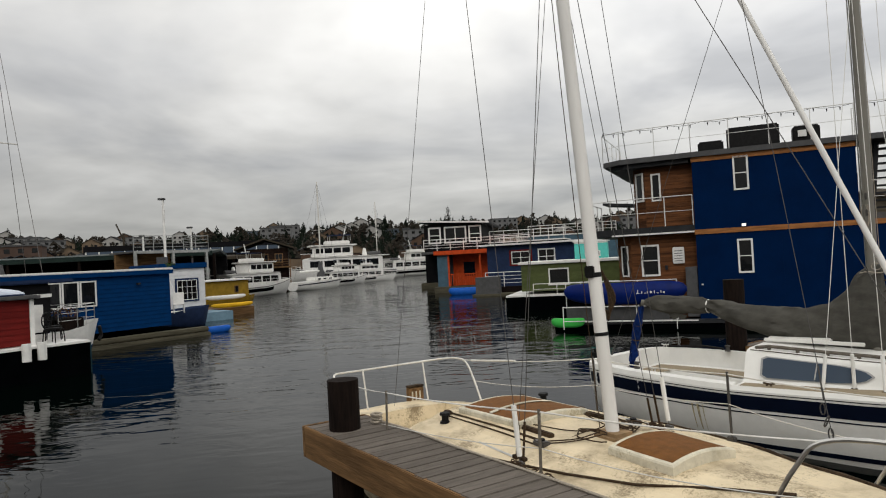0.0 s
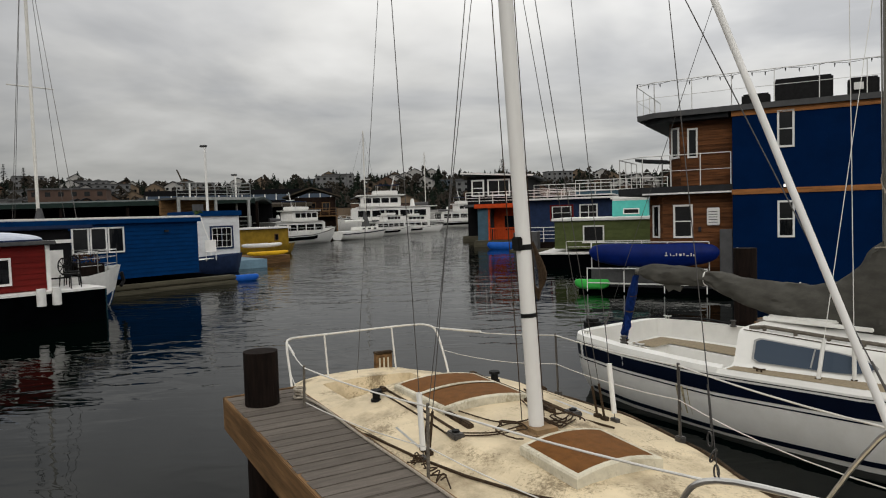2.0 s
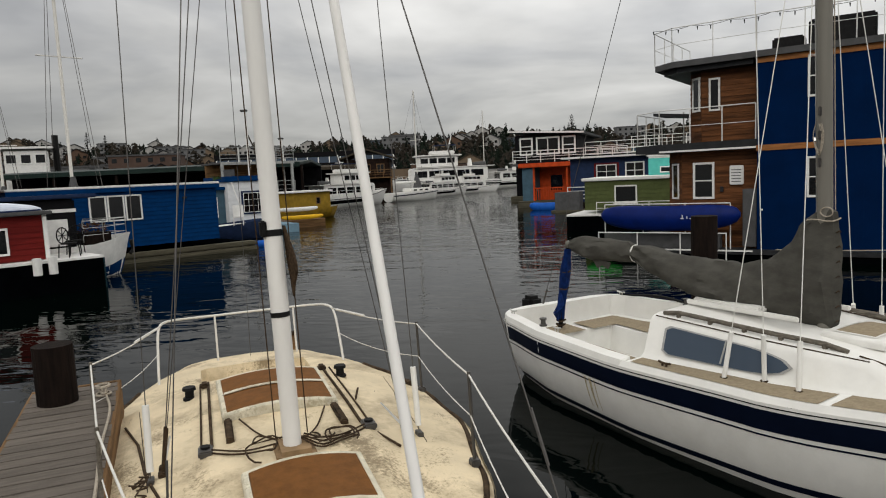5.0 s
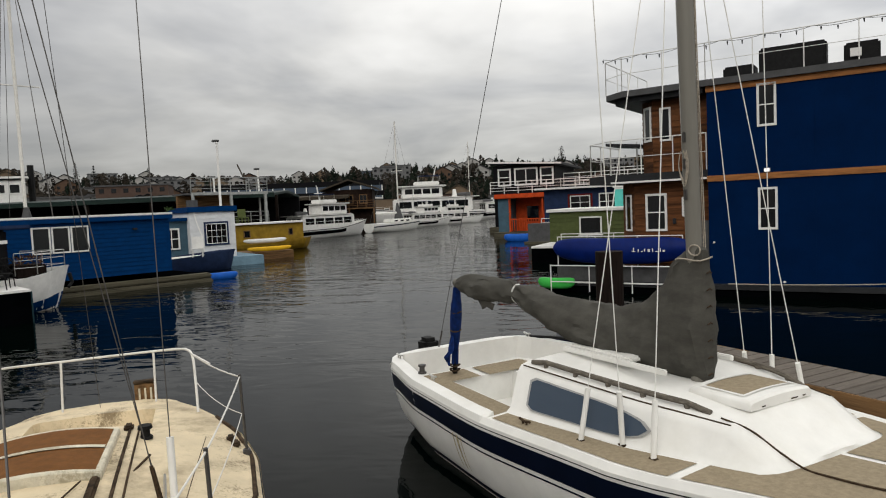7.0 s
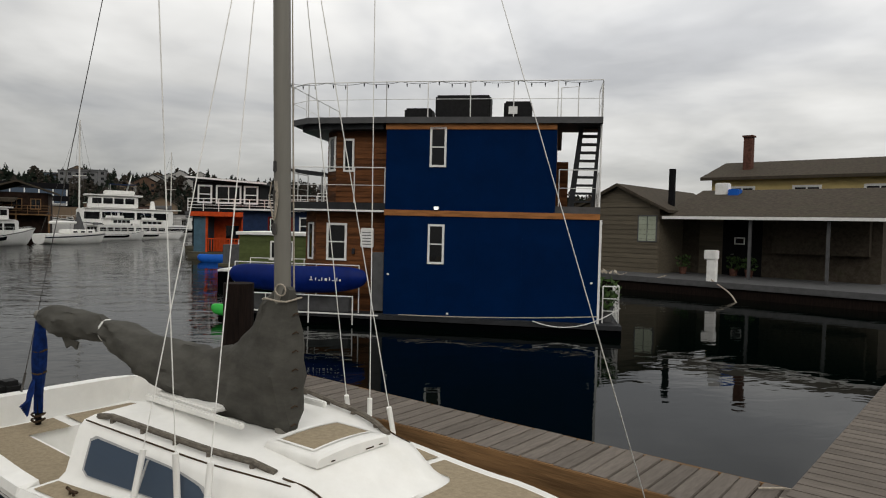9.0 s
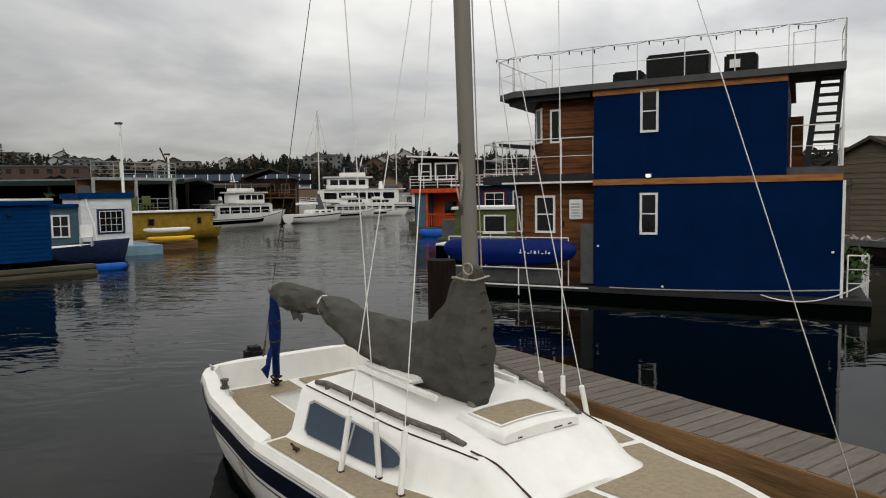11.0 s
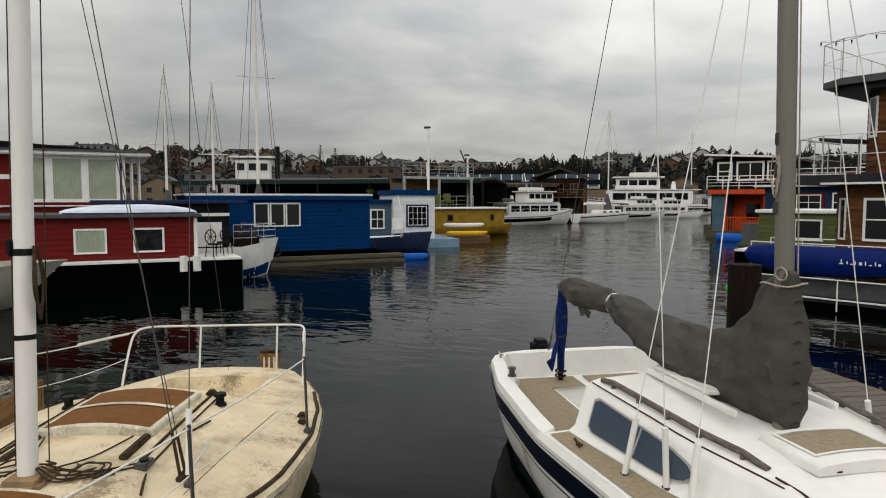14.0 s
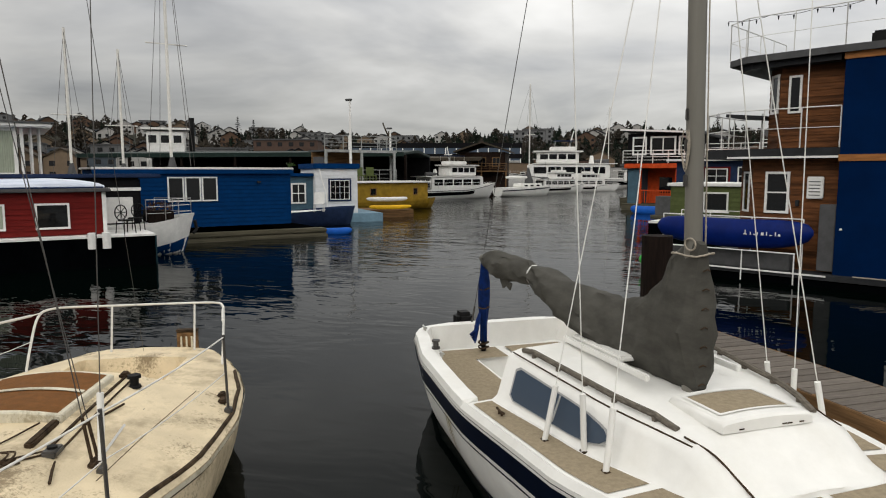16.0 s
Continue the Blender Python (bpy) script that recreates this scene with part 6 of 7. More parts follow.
# ochre houseboat with a roof frame
yb = thing("houseboat", pose(-9.78, 49.6, 0, 0, 0, 50), "ochre yellow cabin houseboat with white roof edge", "houseboat", "floating houses")
TT = {"beam": [(-7.0, 1.5), (-2, 1.6), (-0.6, 1.3), (0.3, 0.6)], "sheer": [(-7.0, 0.72), (0.3, 0.80)], "draft": [(-7.0, 0.2), (0.3, 0.1)], "rake": 0.4, "rake_from": -2}
hb_ = part("hull", hull_mesh(TT, 12, 6), M_ochre, yb)
hb_.location = (0, 1.6, 0)
yc = part("cabin", box(-7.0, 0.25, 0.72, -0.85, 2.9, 1.92), M_ochre, yb)
part("roof", box(-7.15, 0.05, 1.92, -0.7, 3.1, 2.04, bevel=0.02), M_white, yb)
window(yc, -2.1, 1.05, 0.36, 0.5, 0.24, fr=0.05, frame_mat=M_timber)
window(yc, -5.6, 1.05, 0.5, 0.5, 0.24, fr=0.05, frame_mat=M_timber)
fr_ = thing("roof_terrace_frame", pose(-9.78, 49.6, 0, 0, 0, 50) @ pose(0, 4.2, 0), "grey galvanised terrace frame behind the ochre houseboat", "deck frame")
part("top_beam", box(-7.3, -0.08, 4.15, -1.3, 0.08, 4.35), M_galv, fr_)
part("slab", box(-7.3, 0.0, 4.22, -1.3, 3.2, 4.34), M_grey, fr_)
for x in (-7.2, -4.3, -1.5):
    part("column", box(x - 0.09, -0.08, 0.0, x + 0.09, 0.08, 4.15), M_galv, fr_)
railing(fr_, [(-7.3, 0), (-1.3, 0), (-1.3, 3.2)], 4.35, 1.05, 3, r=0.028, every=1.5, material=M_galv)
railing(fr_, [(-7.3, 0), (-1.3, 0)], 1.9, 0.95, 2, r=0.025, every=1.5, material=M_galv)
part("back_wall", box(-7.3, 2.4, 0.0, -3.0, 2.6, 4.2), M_timber, fr_)
part("float", box(-7.4, -0.3, -0.3, -1.2, 3.4, 0.3), M_pile, fr_)
for k, col in enumerate((M_white, M_green, M_green)):
    cst = thing("deck_chair", pose(-9.78, 49.6, 0, 0, 0, 50) @ pose(-6.4 + 0.9 * k, 2.0, 2.04), "moulded deck chair on the ochre roof", "chair", "roof chairs")
    part("seat", box(-0.3, -0.3, 0.35, 0.3, 0.3, 0.42, bevel=0.01), col, cst)
    part("backrest", box(-0.3, 0.2, 0.42, 0.3, 0.28, 1.0, bevel=0.01), col, cst)
    for x_, y_ in ((-0.25, -0.25), (0.25, -0.25), (-0.25, 0.25), (0.25, 0.25)):
        part("leg", box(x_ - 0.03, y_ - 0.03, 0, x_ + 0.03, y_ + 0.03, 0.36), col, cst)

# ---- right bank
gh = houseboat("houseboat", pose(6.2, 30.4, 0, 0, 0, -20) @ pose(4.6, 0, 0), "olive green cabin barge with a white window and black hull", 4.6, 3.5, 0.85, 2.12, M_green, M_white, M_blackhull, fx0=-0.7, fx1=0.5, roof_t=0.13, fz=0.62, board=0.17)
part("gunwale", box(-5.3, -0.52, 0.62, 0.5, 3.8, 0.70), M_white, gh)
window(gh, -3.3, 1.15, 0.95, 0.75, -0.02, fr=0.06, sill=True)
railing(gh, [(-4.0, -0.4), (0.4, -0.4)], 0.7, 0.5, 1, r=0.02, every=1.2)
tb = thing("roof_box", pose(6.2, 30.4, 0, 0, 0, -20) @ pose(2.4, 2.0, 2.25), "turquoise cabin top with white rounded roof", "cabin")
part("panel", box(0, 0, 0, 1.6, 1.5, 0.75), M_teal, tb)
part("cap", box(-0.08, -0.08, 0.75, 1.68, 1.58, 0.98, bevel=0.09), M_white, tb)
window(tb, 0.5, 0.1, 0.75, 0.28, -0.02, fr=0.05)
nv = houseboat("houseboat", pose(8.2, 45.5, 0, 0, 0, -20) @ pose(5.0, 0, 0), "navy blue float house with red-framed window", 6.5, 5.0, 0.5, 3.35, M_navyhouse, M_white, M_pile, roof_over=0.5)
window(nv, -4.9, 1.9, 1.6, 1.1, -0.02, fr=0.10, frame_mat=M_red)
window(nv, -4.75, 2.0, 1.3, 0.9, -0.04, bars_v=1, bars_h=1, fr=0.06)
window(nv, -2.9, 1.9, 1.2, 1.1, -0.02, bars_v=1, bars_h=1, fr=0.08)
railing(nv, [(-6.6, -0.45), (0, -0.45)], 0.5, 1.0, 3, r=0.03, every=1.3)
oh = thing("houseboat", pose(4.5, 52.0, 0, 0, 0, -20), "orange float house with a covered porch and slate blue side", "houseboat", "floating houses")
part("float", box(-1.0, -0.8, -0.3, 5.2, 9.0, 0.45), M_concrete, oh)
part("side_wall", box(-0.9, 0.0, 0.45, 0.0, 8.0, 2.95), M_slate, oh)
part("back_wall", box(0.0, 1.5, 0.45, 5.0, 8.0, 2.95), M_orange, oh)
part("roof", box(-1.1, -0.3, 2.95, 5.3, 8.2, 3.28, bevel=0.03), M_orange, oh, "orange roof fascia")
for x in (0.05, 2.6, 4.9):
    part("porch_post", box(x - 0.07, -0.1, 0.45, x + 0.07, 0.04, 2.95), M_orange, oh)
window(oh, 0.8, 1.1, 1.1, 1.3, 1.48, fr=0.08, frame_mat=M_orange)
window(oh, 3.2, 0.6, 0.9, 2.0, 1.48, fr=0.10, frame_mat=M_orange)
rl = part("railing", box(0.1, -0.06, 1.35, 4.9, 0.0, 1.43), M_orange, oh, "orange porch railing")
for k in range(26):
    x = 0.2 + 4.6 * k / 25
    part("baluster", box(x - 0.03, -0.05, 0.5, x + 0.03, -0.01, 1.35), M_orange, rl)
for y in (2.0, 4.0, 6.0):
    window(oh, -0.92, 1.2, 0.9, 1.1, y, turn=-90, fr=0.07)
dh = thing("houseboat", pose(3.2, 62.0, 0, 0, 0, -14), "dark two-storey float house with white framed top windows", "houseboat", "floating houses")
part("float", box(-0.4, -0.6, -0.3, 7.5, 12.0, 0.5), M_concrete, dh)
part("wall", box(0, 0, 0.5, 5.5, 11.0, 5.9), M_charcoal, dh)
part("roof", extrude_xz([(-0.5, 6.15), (6.2, 5.75), (6.2, 5.95), (-0.5, 6.35)], -0.6, 11.4), M_darkgrey, dh)
part("fascia", extrude_xz([(-0.5, 6.18), (6.2, 5.78), (6.2, 5.93), (-0.5, 6.33)], -0.66, -0.61), M_white, dh)
for x, w, bv in ((0.4, 1.2, 0), (1.9, 2.1, 1), (4.2, 1.2, 0)):
    window(dh, x, 4.1, w, 1.55, -0.02, bars_v=bv, bars_h=1 if bv == 0 else 0, fr=0.14)
railing(dh, [(0.5, -3.0), (6.5, -3.0), (10, -3.0)], 3.4, 1.0, 3, r=0.035, every=1.1)
part("terrace", box(0.3, -3.1, 3.15, 10.0, 0.0, 3.35), M_grey, dh)
for y in (2, 5, 8):
    window(dh, -0.02, 1.5, 1.4, 1.3, y + 1.4, turn=-90, fr=0.08)
bk = thing("service_box", pose(5.6, 43.9, 0, 0, 0, -20), "grey box standing on the float end", "box")
part("box", box(0, 0, 0.1, 1.6, 0.9, 1.25, bevel=0.02), M_grey, bk)
part("float", box(-0.2, -0.2, -0.2, 3.4, 1.4, 0.12), M_concrete, bk)
# rooftop clutter of the houses behind
for k, (x, y, z, w) in enumerate(((9.0, 60, 4.8, 7.0), (14.0, 66, 5.4, 9.0), (11, 75, 4.6, 8.0))):
    hh = houseboat("houseboat", pose(x + w, y, 0, 0, 0, -20), "grey float house with a railed roof terrace", w, 6, 0.5, z - 0.9, (M_charcoal, M_slate, M_taupe)[k], M_white, M_pile)
    railing(hh, [(-w, 0), (0, 0)], z - 0.78, 1.0, 2, r=0.035, every=1.3)
    for j in range(3):
        window(hh, -w + 0.8 + j * 2.0, 2.0, 1.2, 1.2, -0.02, bars_v=1, fr=0.09)

# ---- dock houses beyond the blue house
QUAY = pose(22.9, 28.9, 0, 0, 0, -61)
rd_ = thing("quay", QUAY, "grey planked quay along the dock houses", "dock", kind="structure")
part("deck", box(-9, 0, 0.38, 16, 14, 0.60), M_grey, rd_)
part("edge", box(-9, -0.08, 0.40, 16, 0.0, 0.64), M_grey, rd_)
# near-black sheet added for the shadow below the quay deck
part("skirt", box(-9, 0.02, -0.3, 16, 0.06, 0.40), M_pile, rd_)
for k in range(10):
    part("pile", tube([(-8 + 2.6 * k, 0.2, -1), (-8 + 2.6 * k, 0.2, 0.5)], 0.15, 8), M_pile, rd_)
ct = thing("dock_cottage", QUAY @ pose(0.64, 3.4, 0.6), "taupe clapboard dock cottage with a shingled gable roof", "house", "dock houses")
gw = part("gable_wall", extrude_xz([(-4.5, 0), (0, 0), (0, 3.3), (-2.25, 4.35), (-4.5, 3.3)], 0, 9), M_taupe, ct)
boards(gw, -4.5, 0.0, 0.0, 3.2, 0.0, 0.24, M_taupe, "clapboard", depth=0.03)
for k in range(4):
    z = 3.3 + 0.24 * k
    hw = 2.25 * (1 - (z + 0.24 - 3.3) / 1.05)
    if hw > 0.1:
        part("clapboard", extrude_yz([(-0.03, z), (-0.004, z + 0.24), (0, z + 0.24), (0, z)], -2.25 - hw, -2.25 + hw), M_taupe, gw)
part("roof", extrude_xz([(-5.0, 3.05), (-2.25, 4.36), (0.6, 3.02), (0.6, 3.16), (-2.25, 4.52), (-5.0, 3.19)], -0.35, 9.2), M_roof, ct)
window(gw, -1.15, 1.55, 1.05, 1.35, -0.02, bars_v=1, fr=0.06, pane=M_curtain, frame_mat=M_grey)
part("wall_lamp", box(-3.35, -0.18, 2.3, -3.15, 0, 2.6, bevel=0.02), M_grey, ct)
part("pipe", tube([(-3.25, -0.05, 0.1), (-3.25, -0.05, 2.3)], 0.02, 6), M_grey, ct)
part("flue_pipe", tube([(-0.05, 1.4, 2.9), (-0.05, 1.4, 5.3)], 0.17, 10), M_charcoal, ct, "tall black flue pipe")
wing = thing("dock_cottage", QUAY @ pose(0.64, 6.2, 0.6), "cottage wing with a covered porch and door, wall coloured dark as porch shade", "house", "dock houses")
# wall takes the dark roof colour to paint in the porch's shade
part("wall", box(0, 0, 0, 9, 5, 3.0), M_roof, wing)
boards(wing, 0.9, 2.1, 0.0, 2.9, 0.0, 0.24, M_taupe, "clapboard", depth=0.03)
part("dark_wall", box(2.1, -0.03, 0, 4.0, 0.0, 3.0), M_charcoal, wing)
dr = part("door", box(2.45, -0.07, 0.02, 3.4, -0.03, 2.15, bevel=0.01), M_charcoal, wing, "dark front door")
window(dr, 2.7, 1.55, 0.5, 0.35, -0.07, fr=0.05)
part("handle", tube([(2.55, -0.1, 1.05), (2.68, -0.1, 1.05)], 0.015, 5), M_steel, dr)
part("roof", extrude_yz([(-2.9, 2.72), (2.5, 4.25), (5.6, 3.1), (5.6, 3.25), (2.5, 4.42), (-2.9, 2.88)], 0, 10), M_roof, wing)
part("gutter", box(0.2, -2.98, 2.72, 10, -2.88, 2.86), M_white, wing)
for x in (4.3, 7.5):
    part("porch_post", box(x - 0.06, -2.7, 0, x + 0.06, -2.58, 2.8), M_grey, wing)
part("roof_unit", box(1.0, 1.5, 3.5, 1.65, 2.1, 4.75, bevel=0.05), M_white, wing, "white rooftop unit")
part("roof_crate", box(1.75, 1.3, 3.5, 2.3, 1.9, 4.4, bevel=0.04), M_plastic_blue, wing, "blue cover on the roof unit")
part("shelf", box(4.6, -0.5, 1.2, 8.6, 0.0, 2.9, bevel=0.02), M_roof, wing)
ped = thing("power_pedestal", QUAY @ pose(4.5, 0.4, 0.6), "white dock power pedestal", "pedestal")
part("post", box(-0.19, -0.16, -0.2, 0.19, 0.16, 1.25, bevel=0.03), M_white, ped)
part("head", box(-0.30, -0.19, 0.95, 0.22, 0.19, 1.35, bevel=0.03), M_white, ped)
hose_ = solo("mooring_line", tube(curve_pts([QUAY @ Vector(p) for p in ((4.6, 0.1, 0.7), (5.6, -0.5, 0.25), (6.5, -2.0, -0.1))]), 0.03, 6), M_rope, "pale mooring line hanging into the water", "rope")
for k, (x, y) in enumerate(((1.4, 4.6), (3.6, 5.4), (4.4, 5.2))):
    pt = thing("potted_plant", QUAY @ pose(x, y, 0.6), "small shrub in a pot beside the cottage door", "plant", "cottage pots")
    part("pot", tube([(0, 0, 0), (0, 0, 0.35)], 0.15, 10, r_end=0.2), M_brick, pt)
    part("leaves", leaf_clump(70, 0.35, 0.6, 0.12, 20 + k, 0.35), M_leaf, pt)
cl = leaf_clump(60, 1.2, 0.12, 0.18, 31, 0.64, 0.3)
solo("mooring_line", cl, M_rope, "pale tangled mooring line on the quay edge", "rope", m=QUAY @ pose(-1.2, 0.5, 0))
for k in range(3):
    b = tube(sag(QUAY @ Vector((-3.2 + 1.6 * k, 0.1, 0.75)), QUAY @ Vector((-1.2 + 1.9 * k, 0.1, 0.75)), 0.25), 0.022, 5)
    solo("mooring_line", b, M_rope, "pale mooring line sagging along the quay", "rope")
yh = thing("hill_house", pose(37.9, 40.5, -0.6, 0, 0, -61), "pale yellow house with a dark hip roof and brick chimney", "house", "shore houses")
part("wall", box(0, 0, 0, 14, 8, 7.0), M_yellowhouse, yh)
part("roof", extrude_yz([(-0.6, 6.9), (4, 8.3), (8.6, 6.9), (8.6, 7.1), (4, 8.5), (-0.6, 7.1)], -0.6, 14.6), M_roof, yh)
ck = part("chimney", box(1.5, 1.5, 7.2, 2.05, 2.05, 10.0), M_brick, yh)
part("cap", box(1.42, 1.42, 10.0, 2.13, 2.13, 10.12), M_brick, ck)
for x in (1.2, 5.2, 9.2):
    window(yh, x, 4.9, 1.7, 1.6, -0.02, bars_v=1, bars_h=1, fr=0.14)
b = tube(sag(BH @ Vector((5.6, -0.25, 0.5)), BH @ Vector((0.5, -0.35, 0.33)), 0.05), 0.015, 5)
solo("mooring_line", b, M_rope, "white mooring line along the blue house float", "rope")
b = tube(sag(BH @ Vector((4.0, -0.35, 0.33)), BH @ Vector((6.15, -0.3, 0.75)), 0.3), 0.014, 5)
solo("mooring_line", b, M_white, "white mooring line drooping from the float", "rope")


# ---------------------------------------------------------------- boats further off
def motor_yacht(m, L, label, cat="motorboat"):
    """A large white yacht, x to its bow; L long."""
    k = L / 19.0
    y = thing("motor_yacht", m, label, cat, "moored yachts")
    T = {"beam": [(-9.5 * k, 2.2 * k), (0, 2.6 * k), (5 * k, 1.9 * k), (9.5 * k, 0.05)], "sheer": [(-9.5 * k, 1.5 * k), (0, 1.6 * k), (9.5 * k, 2.6 * k)], "draft": [(-9.5 * k, 0.3), (9.5 * k, 0.1)], "rake": 2.2 * k, "rake_from": 0}
    hull = part("hull", hull_mesh(T, 18, 8), M_white, y, smooth=True)
    part("dark_band", hull_band(T, 0.35 * k, 0.9 * k, 0.02, ends=(0.0, 0.6)), M_blackhull, hull)
    part("deck", prism([(-9.3 * k, -2.1 * k), (0, -2.5 * k), (5 * k, -1.8 * k), (9 * k, 0), (5 * k, 1.8 * k), (0, 2.5 * k), (-9.3 * k, 2.1 * k)], 1.5 * k, 1.62 * k), M_white, y)
    c1 = part("saloon", box(-7.5 * k, -1.9 * k, 1.6 * k, 4.5 * k, 1.9 * k, 3.7 * k, bevel=0.15 * k), M_white, y)
    c2 = part("wheelhouse", box(-3.0 * k, -1.5 * k, 3.7 * k, 3.2 * k, 1.5 * k, 5.5 * k, bevel=0.2 * k), M_white, y)
    part("brow", box(-3.6 * k, -1.8 * k, 5.45 * k, 3.7 * k, 1.8 * k, 5.65 * k, bevel=0.06), M_white, c2)
    for s in (-1, 1):
        y0, y1 = sorted((s * 1.93 * k, s * 1.88 * k))
        for i in range(5):
            x = (-6.8 + 2.15 * i) * k
            part("saloon_window", box(x, y0, 2.30 * k, x + 1.85 * k, y1, 3.25 * k, bevel=0.02 * k), M_glass, c1, "dark saloon window")
        y0, y1 = sorted((s * 1.53 * k, s * 1.48 * k))
        for i in range(4):
            x = (-2.5 + 1.35 * i) * k
            part("wheelhouse_window", box(x, y0, 4.40 * k, x + 1.15 * k, y1, 5.15 * k, bevel=0.02 * k), M_glass, c2)
    for i in range(3):
        part("windscreen", box(3.17 * k, (-1.25 + 0.87 * i) * k, 4.40 * k, 3.23 * k, (-0.50 + 0.87 * i) * k, 5.15 * k), M_glass, c2)
        part("aft_window", box(-7.54 * k, (-1.55 + 1.1 * i) * k, 2.0 * k, -7.48 * k, (-0.65 + 1.1 * i) * k, 3.3 * k), M_glass, c1)
    part("boat_deck", box(-8.6 * k, -2.05 * k, 3.68 * k, 3.8 * k, 2.05 * k, 3.80 * k, bevel=0.04 * k), M_white, y)
    fb = part("flybridge", box(-2.6 * k, -1.2 * k, 5.65 * k, 1.2 * k, 1.2 * k, 6.25 * k, bevel=0.12 * k), M_white, y)
    part("canopy", box(-2.8 * k, -1.3 * k, 7.05 * k, 0.6 * k, 1.3 * k, 7.15 * k, bevel=0.03 * k), M_navyhouse, fb, "dark canvas canopy")
    for x, yy in ((-2.7, -1.2), (-2.7, 1.2), (0.5, -1.2), (0.5, 1.2)):
        part("canopy_pole", tube([(x * k, yy * k, 6.2 * k), (x * k, yy * k, 7.1 * k)], 0.035 * k, 5), M_steel, fb)
    part("tender", tube([(-7.6 * k, -0.6 * k, 4.1 * k), (-6.6 * k, -0.9 * k, 4.15 * k), (-5.2 * k, -0.6 * k, 4.15 * k)], 0.36 * k, 8, r_end=0.2 * k), M_grey, y, "grey tender on the boat deck")
    part("rub_strip", hull_band(T, 0.10 * k, 0.20 * k, 0.03), M_darkgrey, hull)
    part("radar_mast", tube([(-1.5 * k, 0, 5.6 * k), (-2.3 * k, 0, 8.6 * k)], 0.16 * k, 6, r_end=0.07 * k), M_white, y)
    part("radar_arm", tube([(-2.0 * k, -0.9 * k, 7.3 * k), (-2.0 * k, 0.9 * k, 7.3 * k)], 0.07 * k, 6), M_white, y)
    part("satellite_dome", tube([(-5 * k, 0, 3.7 * k), (-5 * k, 0, 4.2 * k), (-5 * k, 0, 4.7 * k), (-5 * k, 0, 4.95 * k)], 0.42 * k, 10, r_end=0.2 * k), M_white, y)
    railing(y, [(-9.2 * k, -2.0 * k), (0, -2.4 * k), (5 * k, -1.75 * k), (8.6 * k, 0)], 1.65 * k + 0.1, 0.9 * k, 1, r=0.02, every=1.6 * k, material=M_steel)
    return y


def small_sloop(m, L, label, mast_h, hull_mat=None, group="far sailboats"):
    k = L / 8.0
    y = thing("sailboat", m, label, "sailboat", group)
    T = {"beam": [(-4 * k, 0.9 * k), (0, 1.3 * k), (2.5 * k, 0.8 * k), (4 * k, 0.03)], "sheer": [(-4 * k, 0.85 * k), (4 * k, 1.15 * k)], "draft": [(-4 * k, 0.0), (0, 0.3), (4 * k, 0.05)], "rake": 0.9 * k, "rake_from": 0}
    hull = part("hull", hull_mesh(T, 14, 7), hull_mat or M_gel, y, smooth=True)
    part("stripe", hull_band(T, 0.16 * k, 0.28 * k, 0.01), M_navy, hull)
    part("deck", prism([(-3.9 * k, -0.85 * k), (0, -1.25 * k), (2.5 * k, -0.75 * k), (3.8 * k, 0), (2.5 * k, 0.75 * k), (0, 1.25 * k), (-3.9 * k, 0.85 * k)], 0.86 * k, 0.98 * k), M_gel, y)
    c = part("cabin", box(-1.2 * k, -0.75 * k, 0.95 * k, 2.0 * k, 0.75 * k, 1.42 * k, bevel=0.09 * k), M_gel, y)
    for i in range(3):
        window(c, (-0.8 + 0.9 * i) * k, 1.08 * k, 0.55 * k, 0.22 * k, -0.76 * k, fr=0.03 * k)
    mt = part("mast", tube([(0.6 * k, 0, 1.3 * k), (0.6 * k, 0, mast_h)], 0.075, 8), M_white_tube, y)
    part("mast_wrap", tube([(0.6 * k, 0, 1.35 * k), (0.45 * k, 0, 3.2 * k)], 0.55 * k, 8, r_end=0.10), M_grey, mt, "grey cover gathered at the mast foot")
    part("spreader", tube([(0.6 * k, -0.9 * k, mast_h * 0.55), (0.6 * k, 0.9 * k, mast_h * 0.55)], 0.03, 5), M_white_tube, mt)
    part("boom", tube([(0.55 * k, 0, 2.1 * k), (-2.8 * k, 0, 2.1 * k)], 0.13, 8), M_gel, y, "furled sail on the boom")
    for p in ((3.8 * k, 0, 1.1 * k), (-3.8 * k, 0, 1.0 * k), (0.5 * k, -1.15 * k, 1.0 * k), (0.5 * k, 1.15 * k, 1.0 * k)):
        part("stay", tube([p, (0.6 * k, 0, mast_h - 0.1)], 0.012, 4), M_wire, y)
    return y


motor_yacht(pose(-9.78, 113, 0, 0, 0, 192), 20.5, "large white motor yacht with two decks and a radar mast")
motor_yacht(pose(-13.8, 68.2, 0, 0, 0, 60), 11.5, "white cabin cruiser with side windows")
motor_yacht(pose(-3.4, 100, 0, 0, 0, 12), 8.5, "white sport cruiser moored at the far dock")
motor_yacht(pose(5, 128, 0, 0, 0, 25), 15, "white motor yacht with dark hull band")
motor_yacht(pose(-6.5, 92, 0, 0, 0, 50), 9.0, "white flybridge motorboat in the channel")
small_sloop(pose(-8.6, 78, 0, 0, 0, 52), 8.0, "white sloop lying at the far dock", 12.5)
small_sloop(pose(-3.0, 124, 0, 0, 0, 50), 9.0, "white sloop far down the channel", 14.0)
